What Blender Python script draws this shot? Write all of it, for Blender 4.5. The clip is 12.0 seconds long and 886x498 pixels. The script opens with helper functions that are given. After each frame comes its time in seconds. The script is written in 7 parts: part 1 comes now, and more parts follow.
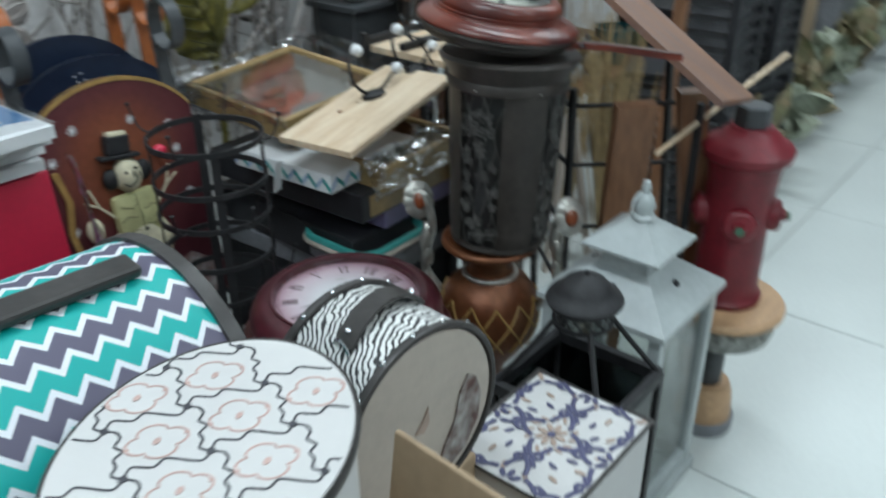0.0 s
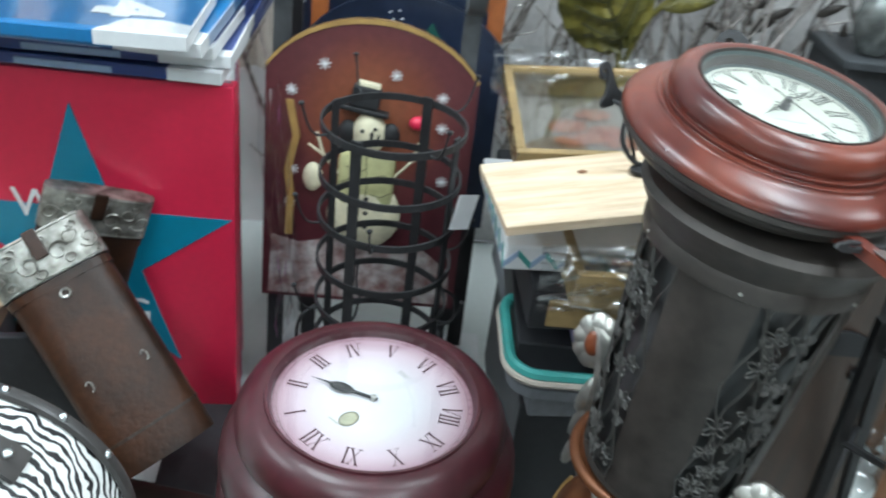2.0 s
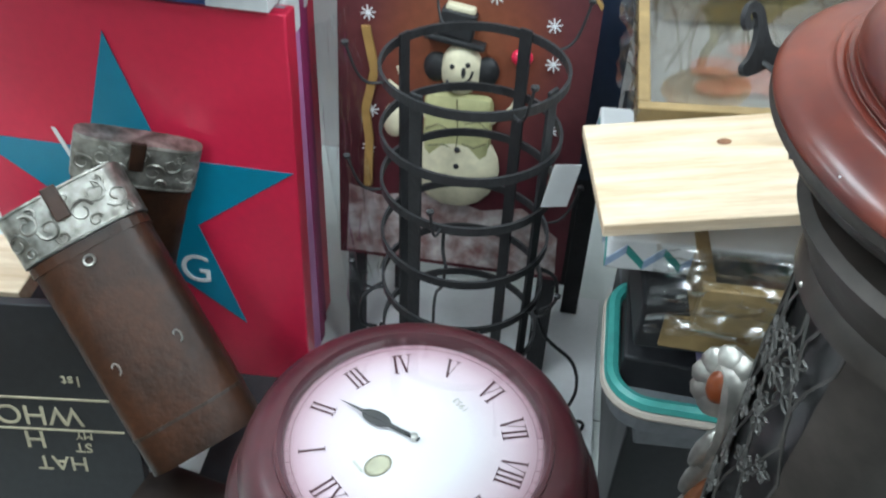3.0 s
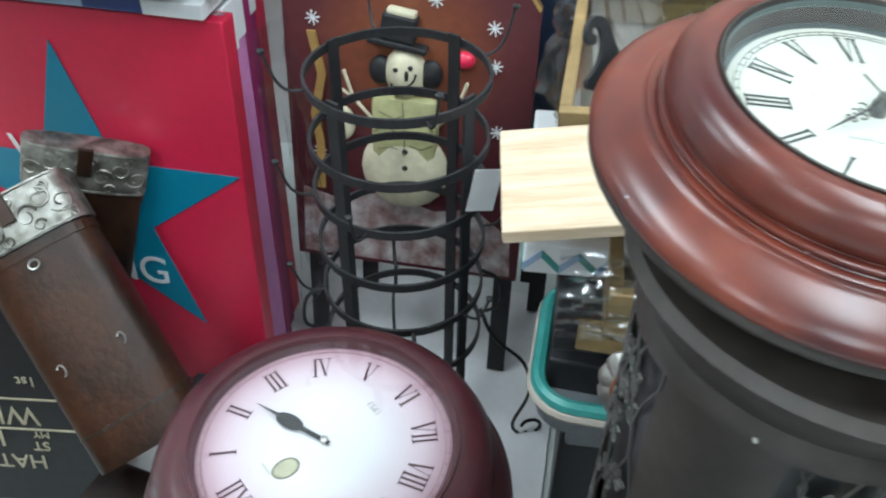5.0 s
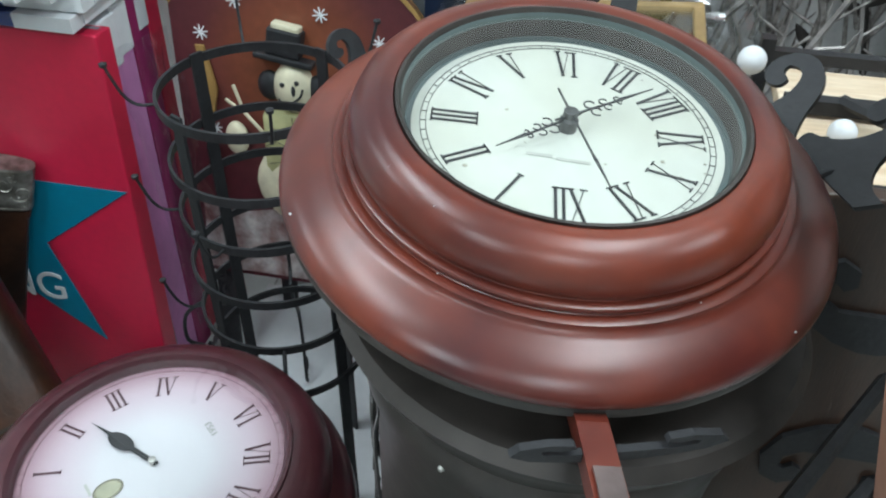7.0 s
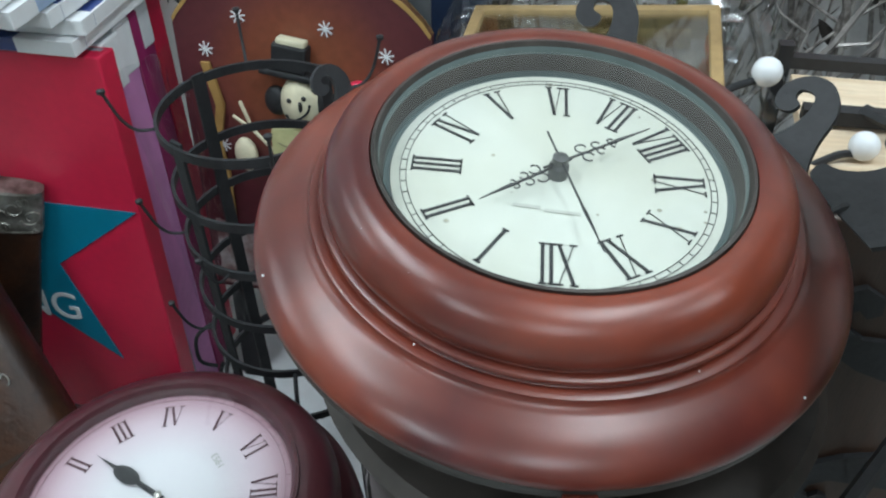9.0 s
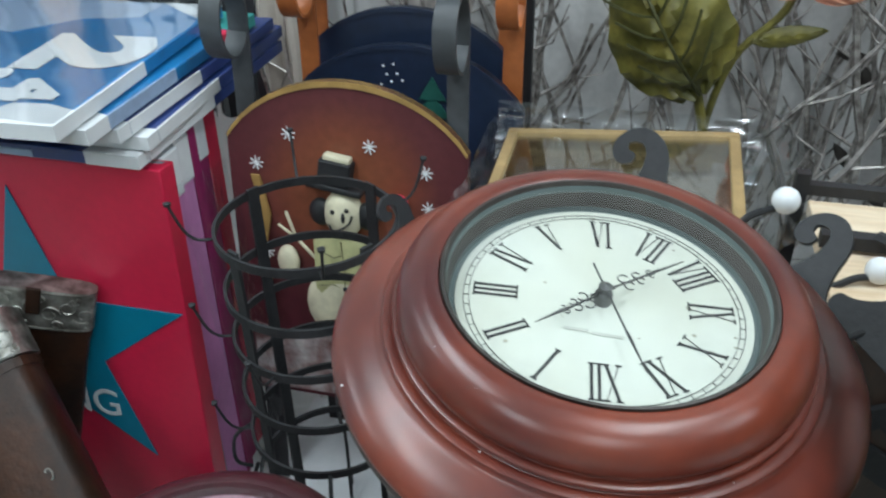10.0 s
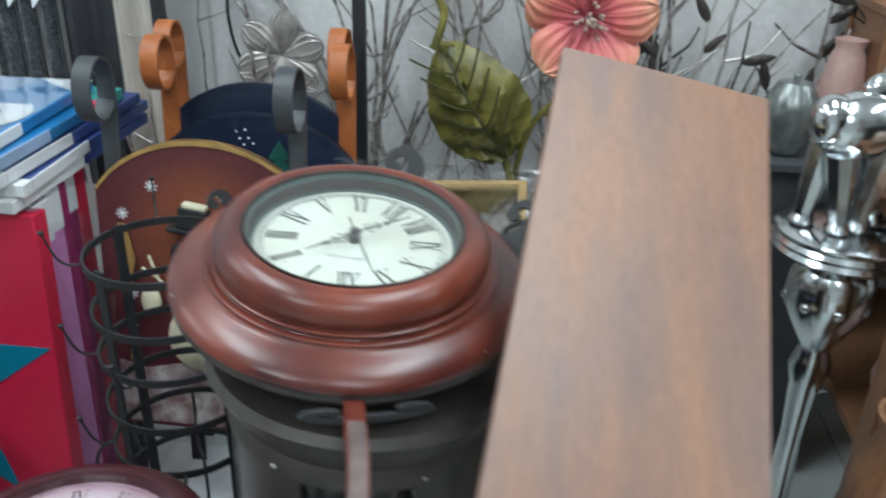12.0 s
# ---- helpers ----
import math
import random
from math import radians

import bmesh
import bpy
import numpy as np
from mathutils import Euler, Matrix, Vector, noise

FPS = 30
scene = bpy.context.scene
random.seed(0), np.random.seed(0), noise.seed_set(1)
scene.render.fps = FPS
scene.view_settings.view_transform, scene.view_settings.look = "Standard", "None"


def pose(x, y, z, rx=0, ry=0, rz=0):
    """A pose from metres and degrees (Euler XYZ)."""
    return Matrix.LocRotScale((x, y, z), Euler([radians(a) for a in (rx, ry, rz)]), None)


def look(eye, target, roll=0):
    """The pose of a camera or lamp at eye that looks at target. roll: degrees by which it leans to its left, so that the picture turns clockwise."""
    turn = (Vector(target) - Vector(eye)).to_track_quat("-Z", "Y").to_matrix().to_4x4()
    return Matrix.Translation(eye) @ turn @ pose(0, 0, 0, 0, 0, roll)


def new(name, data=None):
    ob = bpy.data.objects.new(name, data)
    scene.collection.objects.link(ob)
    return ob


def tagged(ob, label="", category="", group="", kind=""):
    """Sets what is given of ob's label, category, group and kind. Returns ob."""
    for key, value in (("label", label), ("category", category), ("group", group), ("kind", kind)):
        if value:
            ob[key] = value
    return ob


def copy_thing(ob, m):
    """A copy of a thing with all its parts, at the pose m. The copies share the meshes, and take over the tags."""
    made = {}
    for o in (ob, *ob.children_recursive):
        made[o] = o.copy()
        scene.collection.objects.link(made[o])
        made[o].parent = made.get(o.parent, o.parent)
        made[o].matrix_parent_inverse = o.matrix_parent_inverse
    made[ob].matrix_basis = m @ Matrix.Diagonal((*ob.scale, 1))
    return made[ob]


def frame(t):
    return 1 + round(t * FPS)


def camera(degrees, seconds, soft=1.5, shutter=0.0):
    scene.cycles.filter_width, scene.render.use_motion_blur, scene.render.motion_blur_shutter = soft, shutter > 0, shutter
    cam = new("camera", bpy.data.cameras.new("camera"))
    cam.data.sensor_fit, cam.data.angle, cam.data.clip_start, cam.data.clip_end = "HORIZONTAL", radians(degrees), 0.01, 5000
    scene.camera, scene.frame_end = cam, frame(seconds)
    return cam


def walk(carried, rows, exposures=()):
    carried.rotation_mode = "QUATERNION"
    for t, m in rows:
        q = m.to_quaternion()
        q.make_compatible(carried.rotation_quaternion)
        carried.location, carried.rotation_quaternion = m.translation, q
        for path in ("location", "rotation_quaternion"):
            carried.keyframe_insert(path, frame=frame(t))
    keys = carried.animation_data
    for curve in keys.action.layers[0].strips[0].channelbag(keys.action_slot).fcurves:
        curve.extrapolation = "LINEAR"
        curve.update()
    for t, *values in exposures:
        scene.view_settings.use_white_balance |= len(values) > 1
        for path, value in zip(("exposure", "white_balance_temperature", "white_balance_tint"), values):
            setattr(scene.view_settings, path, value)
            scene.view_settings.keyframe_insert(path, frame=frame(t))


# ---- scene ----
cam = camera(55.7, 12.0, soft=2.1, shutter=0.35)
PATH = [
    (0, (0.155, -0.025, 1.374), (1.517, 1.091, 0.425), -0.2),
    (0.5, (0.39, -0.119, 1.36), (1.41, 1.4, 0.553), 4.9),
    (1, (0.643, -0.085, 1.336), (1.5, 1.533, 0.529), 4.4),
    (1.5, (0.911, 0.008, 1.291), (1.526, 1.685, 0.391), 5.9),
    (2, (1.112, 0.133, 1.321), (1.235, 1.822, 0.258), 7.3),
    (2.5, (1.18, 0.317, 1.288), (1.027, 1.929, 0.113), 4.0),
    (3, (1.211, 0.45, 1.251), (0.98, 1.97, -0.029), 2.4),
    (3.2, (1.233, 0.48, 1.24), (0.973, 1.96, -0.08), 1.5),
    (5, (1.334, 0.474, 1.273), (1.046, 1.971, -0.023), 0.7),
    (5.5, (1.436, 0.468, 1.283), (1.245, 2.01, 0.023), 0.0),
    (6, (1.479, 0.512, 1.262), (1.292, 2.059, 0.008), -0.4),
    (6.5, (1.502, 0.515, 1.269), (1.253, 2.052, 0.014), 0.1),
    (8.3, (1.515, 0.573, 1.245), (1.155, 2.053, -0.051), 0.3),
    (8.5, (1.515, 0.577, 1.255), (1.152, 2.056, -0.042), -0.3),
    (9, (1.524, 0.57, 1.273), (1.156, 2.064, -0.004), -2.0),
    (9.5, (1.523, 0.566, 1.294), (1.136, 2.114, 0.089), -2.7),
    (10, (1.511, 0.526, 1.317), (1.073, 2.15, 0.235), -1.5),
    (10.5, (1.457, 0.483, 1.336), (0.998, 2.135, 0.306), -0.9),
    (11, (1.416, 0.393, 1.357), (0.991, 2.108, 0.42), 1.0),
    (11.5, (1.469, 0.339, 1.367), (1.238, 2.118, 0.483), 2.2),
    (12, (1.643, 0.282, 1.341), (1.457, 2.07, 0.463), 1.6),
]
EXPOSURES = [(0.0, -0.38), (0.5, -0.22), (1.0, 0.12), (1.5, 0.33), (2.5, 0.47), (5.5, 0.36), (6.0, 0.27), (6.5, 0.11), (8.5, 0.02), (9.5, -0.11), (10.5, 0.15), (11.5, 0.2), (12.0, 0.1)]
walk(cam, [(t, look(eye, target, roll)) for t, eye, target, roll in PATH], EXPOSURES)

# ---- light ----
world = bpy.data.worlds.new("World")
scene.world = world
world.use_nodes = True
world.node_tree.nodes["Background"].inputs[0].default_value = (0.8, 0.9, 1.0, 1)
world.node_tree.nodes["Background"].inputs[1].default_value = 0.35


def area_lamp(name, loc, size, power, colour=(0.79, 0.94, 1.02)):
    d = bpy.data.lights.new(name, "AREA")
    d.shape, d.size, d.size_y, d.energy, d.color = "RECTANGLE", size[0], size[1], power, colour
    ob = new(name, d)
    ob.matrix_world = pose(*loc)
    return ob


LAMPS = [(0.4, 0.9), (2.2, 0.9), (4.0, 0.9), (0.4, -1.4), (2.2, -1.4), (-1.4, 0.9), (6.1, 0.6)]
for lx, ly in LAMPS:
    area_lamp("ceiling_lamp", (lx, ly, 2.93), (0.3, 1.2), 27)


# ---- materials ----
def material(name, colour, rough=0.5, metal=0.0, var=0.15, scale=8.0, bump=0.05, fine=60.0, coat=0.0, second=None, stretch=None, spec=0.5):
    """A procedural surface: two scales of tone variation, a second colour in patches, a fine relief."""
    m = bpy.data.materials.new(name)
    m.use_nodes = True
    t = m.node_tree
    n, l = t.nodes, t.links
    b = n["Principled BSDF"]
    b.inputs["Metallic"].default_value = metal
    b.inputs["Coat Weight"].default_value = coat
    b.inputs["Coat Roughness"].default_value = 0.3
    b.inputs["Specular IOR Level"].default_value = spec
    co = n.new("ShaderNodeTexCoord")
    mp = n.new("ShaderNodeMapping")
    l.new(co.outputs["Object"], mp.inputs["Vector"])
    if stretch:
        mp.inputs["Scale"].default_value = stretch
    n1 = n.new("ShaderNodeTexNoise")
    n1.inputs["Scale"].default_value, n1.inputs["Detail"].default_value = scale, 5
    n2 = n.new("ShaderNodeTexNoise")
    n2.inputs["Scale"].default_value, n2.inputs["Detail"].default_value = fine, 3
    l.new(mp.outputs[0], n1.inputs["Vector"])
    l.new(mp.outputs[0], n2.inputs["Vector"])
    ramp = n.new("ShaderNodeValToRGB")
    c = Vector(colour)
    d = Vector(second) if second else c * (1 - var)
    ramp.color_ramp.elements[0].position, ramp.color_ramp.elements[1].position = 0.35, 0.65
    ramp.color_ramp.elements[0].color = (*d, 1)
    ramp.color_ramp.elements[1].color = (*c, 1)
    l.new(n1.outputs[0], ramp.inputs[0])
    mix = n.new("ShaderNodeMix")
    mix.data_type, mix.blend_type = "RGBA", "MULTIPLY"
    mix.inputs["Factor"].default_value = min(1.0, var * 2)
    l.new(ramp.outputs[0], mix.inputs["A"])
    g = n.new("ShaderNodeMapRange")
    g.inputs["From Min"].default_value, g.inputs["From Max"].default_value = 0.3, 0.7
    g.inputs["To Min"].default_value, g.inputs["To Max"].default_value = 0.7, 1.1
    l.new(n2.outputs[0], g.inputs["Value"])
    l.new(g.outputs[0], mix.inputs["B"])
    l.new(mix.outputs["Result"], b.inputs["Base Color"])
    r = n.new("ShaderNodeMapRange")
    r.inputs["To Min"].default_value, r.inputs["To Max"].default_value = max(0.02, rough * 0.75), min(1, rough * 1.25)
    l.new(n1.outputs[0], r.inputs["Value"])
    l.new(r.outputs[0], b.inputs["Roughness"])
    if bump:
        bp = n.new("ShaderNodeBump")
        bp.inputs["Strength"].default_value, bp.inputs["Distance"].default_value = bump * 4, 0.002
        l.new(n2.outputs[0], bp.inputs["Height"])
        l.new(bp.outputs[0], b.inputs["Normal"])
    return m


def clear(name, tint=(1, 1, 1), rough=0.03, alpha=0.25):
    """Thin clear film or pane: mostly see-through, with a gloss."""
    m = bpy.data.materials.new(name)
    m.use_nodes = True
    t = m.node_tree
    n, l = t.nodes, t.links
    n.remove(n["Principled BSDF"])
    tr, gl, mx, fr = n.new("ShaderNodeBsdfTransparent"), n.new("ShaderNodeBsdfGlossy"), n.new("ShaderNodeMixShader"), n.new("ShaderNodeFresnel")
    tr.inputs[0].default_value = (*tint, 1)
    gl.inputs["Roughness"].default_value = rough
    fr.inputs[0].default_value = 1.45
    ad = n.new("ShaderNodeMath")
    ad.operation = "MULTIPLY_ADD"
    ad.inputs[1].default_value, ad.inputs[2].default_value = 0.8 if rough < 0.1 else 0.4, alpha * 0.2
    l.new(fr.outputs[0], ad.inputs[0])
    l.new(ad.outputs[0], mx.inputs[0])
    l.new(tr.outputs[0], mx.inputs[1])
    l.new(gl.outputs[0], mx.inputs[2])
    l.new(mx.outputs[0], n["Material Output"].inputs[0])
    return m


M_TILE = material("floor_tile", (0.66, 0.7, 0.68), 0.3, var=0.05, scale=3, bump=0.0)
M_GROUT = material("grout", (0.3, 0.31, 0.3), 0.8)
M_WALL = material("wall_paint", (0.78, 0.77, 0.76), 0.45, var=0.12, scale=2.5, bump=0.05, fine=12)
M_CEIL = material("ceiling_paint", (0.75, 0.76, 0.76), 0.8, var=0.04)
M_MAHOG = material("mahogany", (0.185, 0.036, 0.017), 0.32, var=0.3, scale=7, bump=0.012, coat=0.2, second=(0.06, 0.01, 0.01), fine=45, spec=0.45)
M_WINE = material("dark_cherry_lacquer", (0.075, 0.013, 0.02), 0.36, var=0.3, scale=6, bump=0.02, coat=0.25, second=(0.05, 0.01, 0.014))
M_DIAL = material("ivory_dial", (0.6, 0.61, 0.55), 0.5, var=0.08, scale=11, bump=0.0, second=(0.54, 0.54, 0.46))
M_SPOT = material("brown_age_spot", (0.4, 0.38, 0.3), 0.6, var=0.3, scale=60, bump=0)
M_DIAL_PINK = material("white_dial", (0.86, 0.84, 0.84), 0.5, var=0.02, scale=4, bump=0.0)
M_BLACK = material("black_iron", (0.028, 0.028, 0.03), 0.5, spec=0.3, metal=0.0, var=0.3, scale=30, bump=0.08, fine=140)
M_BROWNBLACK = material("bronzed_metal", (0.062, 0.052, 0.046), 0.46, metal=0.3, var=0.35, scale=14, bump=0.05)
M_WIRE = material("grey_wire", (0.1, 0.096, 0.09), 0.42, metal=0.4, var=0.3, scale=30)
M_INK = material("printed_ink", (0.02, 0.02, 0.022), 0.6, var=0.1, bump=0.0)
M_COPPER = material("copper_paint", (0.2, 0.075, 0.032), 0.4, metal=0.45, var=0.4, scale=12, bump=0.06, second=(0.16, 0.05, 0.02))
M_SILVER = material("silvered_metal", (0.66, 0.64, 0.59), 0.38, metal=0.85, var=0.35, scale=25, bump=0.1)
M_CHROME = material("chrome_plating", (0.6, 0.62, 0.63), 0.17, metal=1.0, var=0.1, scale=9, bump=0.02, fine=30)
M_AMBER = material("amber_stone", (0.25, 0.06, 0.02), 0.12, var=0.3, coat=0.5)
M_RED = material("red_print", (0.68, 0.02, 0.068), 0.38, var=0.1, scale=4, bump=0.02, coat=0.2)
M_TEALP = material("teal_print", (0.0, 0.21, 0.33), 0.38, var=0.08, scale=4, bump=0.02, coat=0.2)
M_WHITE = material("white_paint", (0.76, 0.77, 0.78), 0.45, var=0.06, scale=10, bump=0.02)
M_PINK = material("pink_canvas", (0.68, 0.26, 0.54), 0.45, var=0.15, scale=6)
M_MAGENTA = material("magenta_canvas", (0.3, 0.02, 0.11), 0.5, var=0.15, scale=6)
M_GREYFILM = material("grey_film", (0.4, 0.38, 0.42), 0.25, var=0.4, scale=9, bump=0.1, coat=0.4)
M_BLUE = material("blue_print", (0.012, 0.19, 0.46), 0.3, var=0.2, scale=5, bump=0.02, coat=0.4)
M_NAVY = material("navy_print", (0.03, 0.06, 0.22), 0.35, var=0.15, scale=6, coat=0.3)
M_SKY = material("pale_blue_print", (0.35, 0.47, 0.66), 0.3, var=0.2, scale=5, coat=0.4)
M_LEATHER = material("brown_leather", (0.055, 0.02, 0.009), 0.42, var=0.6, scale=9, bump=0.12, fine=90, second=(0.012, 0.007, 0.005), spec=0.35)
M_CAP = material("antique_silver", (0.46, 0.45, 0.41), 0.42, metal=0.75, var=0.5, scale=40, bump=0.12, second=(0.16, 0.15, 0.13))
M_SLED = material("red_brown_paint", (0.16, 0.028, 0.022), 0.42, var=0.25, scale=5, bump=0.04, second=(0.22, 0.06, 0.025))
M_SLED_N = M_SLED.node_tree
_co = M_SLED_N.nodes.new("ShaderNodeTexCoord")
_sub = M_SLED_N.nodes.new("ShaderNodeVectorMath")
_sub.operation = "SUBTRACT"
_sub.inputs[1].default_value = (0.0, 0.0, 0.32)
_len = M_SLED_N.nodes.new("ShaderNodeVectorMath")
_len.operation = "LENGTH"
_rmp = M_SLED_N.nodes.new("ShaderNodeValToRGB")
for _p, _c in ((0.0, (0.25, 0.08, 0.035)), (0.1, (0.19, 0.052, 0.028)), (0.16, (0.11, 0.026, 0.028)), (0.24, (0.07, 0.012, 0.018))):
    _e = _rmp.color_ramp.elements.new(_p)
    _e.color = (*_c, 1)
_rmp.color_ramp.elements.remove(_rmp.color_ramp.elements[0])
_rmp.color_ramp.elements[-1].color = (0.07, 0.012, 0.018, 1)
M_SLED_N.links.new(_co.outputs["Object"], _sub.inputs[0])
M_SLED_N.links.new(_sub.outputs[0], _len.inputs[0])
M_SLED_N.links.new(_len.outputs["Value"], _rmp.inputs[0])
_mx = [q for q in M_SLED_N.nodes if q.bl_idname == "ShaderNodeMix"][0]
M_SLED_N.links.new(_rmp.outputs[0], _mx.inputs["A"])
M_GOLD = material("gold_paint", (0.42, 0.25, 0.08), 0.45, var=0.25, scale=20, bump=0.05)
M_SNOW = material("cream_wood_paint", (0.68, 0.62, 0.44), 0.6, var=0.25, scale=18, bump=0.08)
M_OLIVE = material("pale_green_paint", (0.5, 0.48, 0.24), 0.6, var=0.25, scale=18, bump=0.08)
M_SLEDNAVY = material("navy_paint", (0.012, 0.022, 0.05), 0.35, var=0.3, scale=6, bump=0.03, coat=0.2)
M_ORANGE = material("orange_paint", (0.42, 0.12, 0.03), 0.45, var=0.3, scale=10, bump=0.04)
M_GREYP = material("grey_black_paint", (0.06, 0.065, 0.07), 0.45, var=0.3, scale=12, bump=0.04)
M_PINE = material("pine_wood", (0.76, 0.62, 0.46), 0.5, var=0.2, scale=7, bump=0.04, second=(0.62, 0.45, 0.29), stretch=(1.0, 12, 12))
M_FRAMEWOOD = material("gold_frame_wood", (0.4, 0.27, 0.12), 0.4, var=0.3, scale=10, bump=0.04)
M_WALNUT = material("brown_board", (0.27, 0.13, 0.065), 0.5, var=0.25, scale=5, bump=0.03, second=(0.19, 0.085, 0.042), stretch=(16, 16, 1.0))
M_BOARD = material("brown_laminate", (0.25, 0.118, 0.063), 0.42, var=0.25, scale=1.6, bump=0.02, second=(0.165, 0.09, 0.068), stretch=(16, 1.0, 5), fine=24)
M_HYDRANT = material("maroon_paint", (0.2, 0.012, 0.022), 0.42, var=0.35, scale=9, bump=0.06)
M_STOOL = material("light_beech", (0.58, 0.36, 0.2), 0.5, var=0.2, scale=7, bump=0.04, stretch=(1, 9, 9))
M_LANTERN = material("grey_white_enamel", (0.44, 0.48, 0.48), 0.35, var=0.12, scale=8, bump=0.03)
M_CARD = material("cardboard", (0.42, 0.3, 0.19), 0.8, var=0.15, scale=10, bump=0.06)
M_CREAM = material("cream_canvas", (0.5, 0.44, 0.38), 0.7, var=0.1, scale=10, bump=0.06)
M_DARKBOX = material("black_card", (0.032, 0.033, 0.037), 0.45, spec=0.35, var=0.3, scale=5, bump=0.03)
M_LAV = material("lavender_card", (0.36, 0.32, 0.56), 0.5, var=0.12, scale=5)
M_TEAL = material("teal_enamel", (0.05, 0.33, 0.3), 0.35, var=0.2, scale=8)
M_GREY = material("grey_board", (0.22, 0.23, 0.25), 0.5, var=0.25, scale=6)
M_LEAF = material("olive_metal_leaf", (0.25, 0.21, 0.045), 0.42, var=0.5, scale=16, bump=0.08, second=(0.085, 0.08, 0.018))
M_PETAL = material("coral_enamel", (0.68, 0.2, 0.14), 0.4, var=0.3, scale=12, bump=0.05, second=(0.75, 0.36, 0.24))
M_TWIG = material("brushed_metal_twig", (0.5, 0.46, 0.43), 0.42, metal=0.35, var=0.9, scale=55, bump=0.15, second=(0.13, 0.11, 0.1))
M_PEARL = material("pearl_metal", (0.55, 0.5, 0.47), 0.35, metal=0.4, var=0.4, scale=25, bump=0.1)
M_GLASS = clear("clear_glass", (0.96, 0.98, 0.97), 0.02, 0.15)
M_FILM = clear("plastic_film", (0.93, 0.95, 0.96), 0.16, 0.42)
M_WRAP = clear("thin_wrap", (0.97, 0.98, 0.99), 0.12, 0.1)
M_SMOKE = clear("smoked_glass", (0.25, 0.27, 0.28), 0.05, 0.3)
M_LAMPGLOW = bpy.data.materials.new("lamp_diffuser")
M_LAMPGLOW.use_nodes = True
M_LAMPGLOW.node_tree.nodes["Principled BSDF"].inputs["Emission Color"].default_value = (0.93, 0.97, 1, 1)
M_LAMPGLOW.node_tree.nodes["Principled BSDF"].inputs["Emission Strength"].default_value = 4.0


# ---- mesh helpers ----
def thing(name, loc=(0, 0, 0), rot=(0, 0, 0), label="", category="", group="", kind=""):
    e = new(name)
    e.empty_display_size = 0.05
    e.matrix_world = pose(*loc, *rot)
    return tagged(e, label, category, group, kind)


def part(name, bm, mat, parent=None, label="", smooth=False, m=None):
    if m is not None:
        bm.transform(m)
    bmesh.ops.recalc_face_normals(bm, faces=bm.faces)
    me = bpy.data.meshes.new(name)
    bm.to_mesh(me)
    bm.free()
    for mm in (mat if isinstance(mat, (list, tuple)) else [mat]):
        me.materials.append(mm)
    if smooth:
        for p in me.polygons:
            p.use_smooth = True
        me.set_sharp_from_angle(angle=radians(38))
    ob = new(name, me)
    if parent is not None:
        ob.parent = parent
    if label:
        ob["label"] = label
    return ob


def box(sx, sy, sz, at=(0, 0, 0), bevel=0.0, rot=(0, 0, 0), bm=None):
    b = bmesh.new()
    bmesh.ops.create_cube(b, size=1)
    bmesh.ops.scale(b, vec=(sx, sy, sz), verts=b.verts)
    if bevel:
        bmesh.ops.bevel(b, geom=b.edges[:], offset=bevel, segments=2, profile=0.5, affect="EDGES")
    b.transform(pose(*at, *rot))
    return merge(bm, b)


def merge(bm, b):
    if bm is None:
        return b
    me = bpy.data.meshes.new("tmp")
    b.to_mesh(me)
    b.free()
    bm.from_mesh(me)
    bpy.data.meshes.remove(me)
    return bm


def lathe(profile, segs=48, at=(0, 0, 0), bm=None, closed=False):
    """Turns (radius, height) pairs about z."""
    b = bmesh.new()
    rings = []
    for r, z in profile:
        if r < 1e-6:
            rings.append([b.verts.new((at[0], at[1], at[2] + z))])
        else:
            rings.append([b.verts.new((at[0] + r * math.cos(2 * math.pi * k / segs), at[1] + r * math.sin(2 * math.pi * k / segs), at[2] + z)) for k in range(segs)])
    pairs = list(zip(rings, rings[1:])) + ([(rings[-1], rings[0])] if closed else [])
    for a, c in pairs:
        for k in range(segs):
            j = (k + 1) % segs
            if len(a) == 1 and len(c) == 1:
                continue
            if len(a) == 1:
                b.faces.new((a[0], c[j], c[k]))
            elif len(c) == 1:
                b.faces.new((a[k], a[j], c[0]))
            else:
                b.faces.new((a[k], a[j], c[j], c[k]))
    return merge(bm, b)


def tube(points, r, sides=8, bm=None, taper=None, flat=1.0, closed=False):
    """A rod along a line of points; flat squashes it in its second direction."""
    b = bmesh.new()
    P = [Vector(p) for p in points]
    rings = []
    up = Vector((0, 0, 1))
    last = None
    for i, p in enumerate(P):
        if closed:
            d = P[(i + 1) % len(P)] - P[i - 1]
        else:
            d = P[min(i + 1, len(P) - 1)] - P[max(i - 1, 0)]
        d.normalize()
        if last is None:
            x = d.cross(up) if abs(d.dot(up)) < 0.95 else d.cross(Vector((1, 0, 0)))
        else:
            x = last - d * last.dot(d)
        x.normalize()
        last = x
        y = d.cross(x)
        rr = r * (taper[0] + (taper[1] - taper[0]) * i / max(1, len(P) - 1)) if taper else r
        rings.append([b.verts.new(p + x * rr * math.cos(2 * math.pi * k / sides) + y * rr * flat * math.sin(2 * math.pi * k / sides)) for k in range(sides)])
    n = len(rings)
    for i in range(n if closed else n - 1):
        a, c = rings[i], rings[(i + 1) % n]
        for k in range(sides):
            b.faces.new((a[k], a[(k + 1) % sides], c[(k + 1) % sides], c[k]))
    if not closed:
        b.faces.new(rings[0][::-1])
        b.faces.new(rings[-1])
    return merge(bm, b)


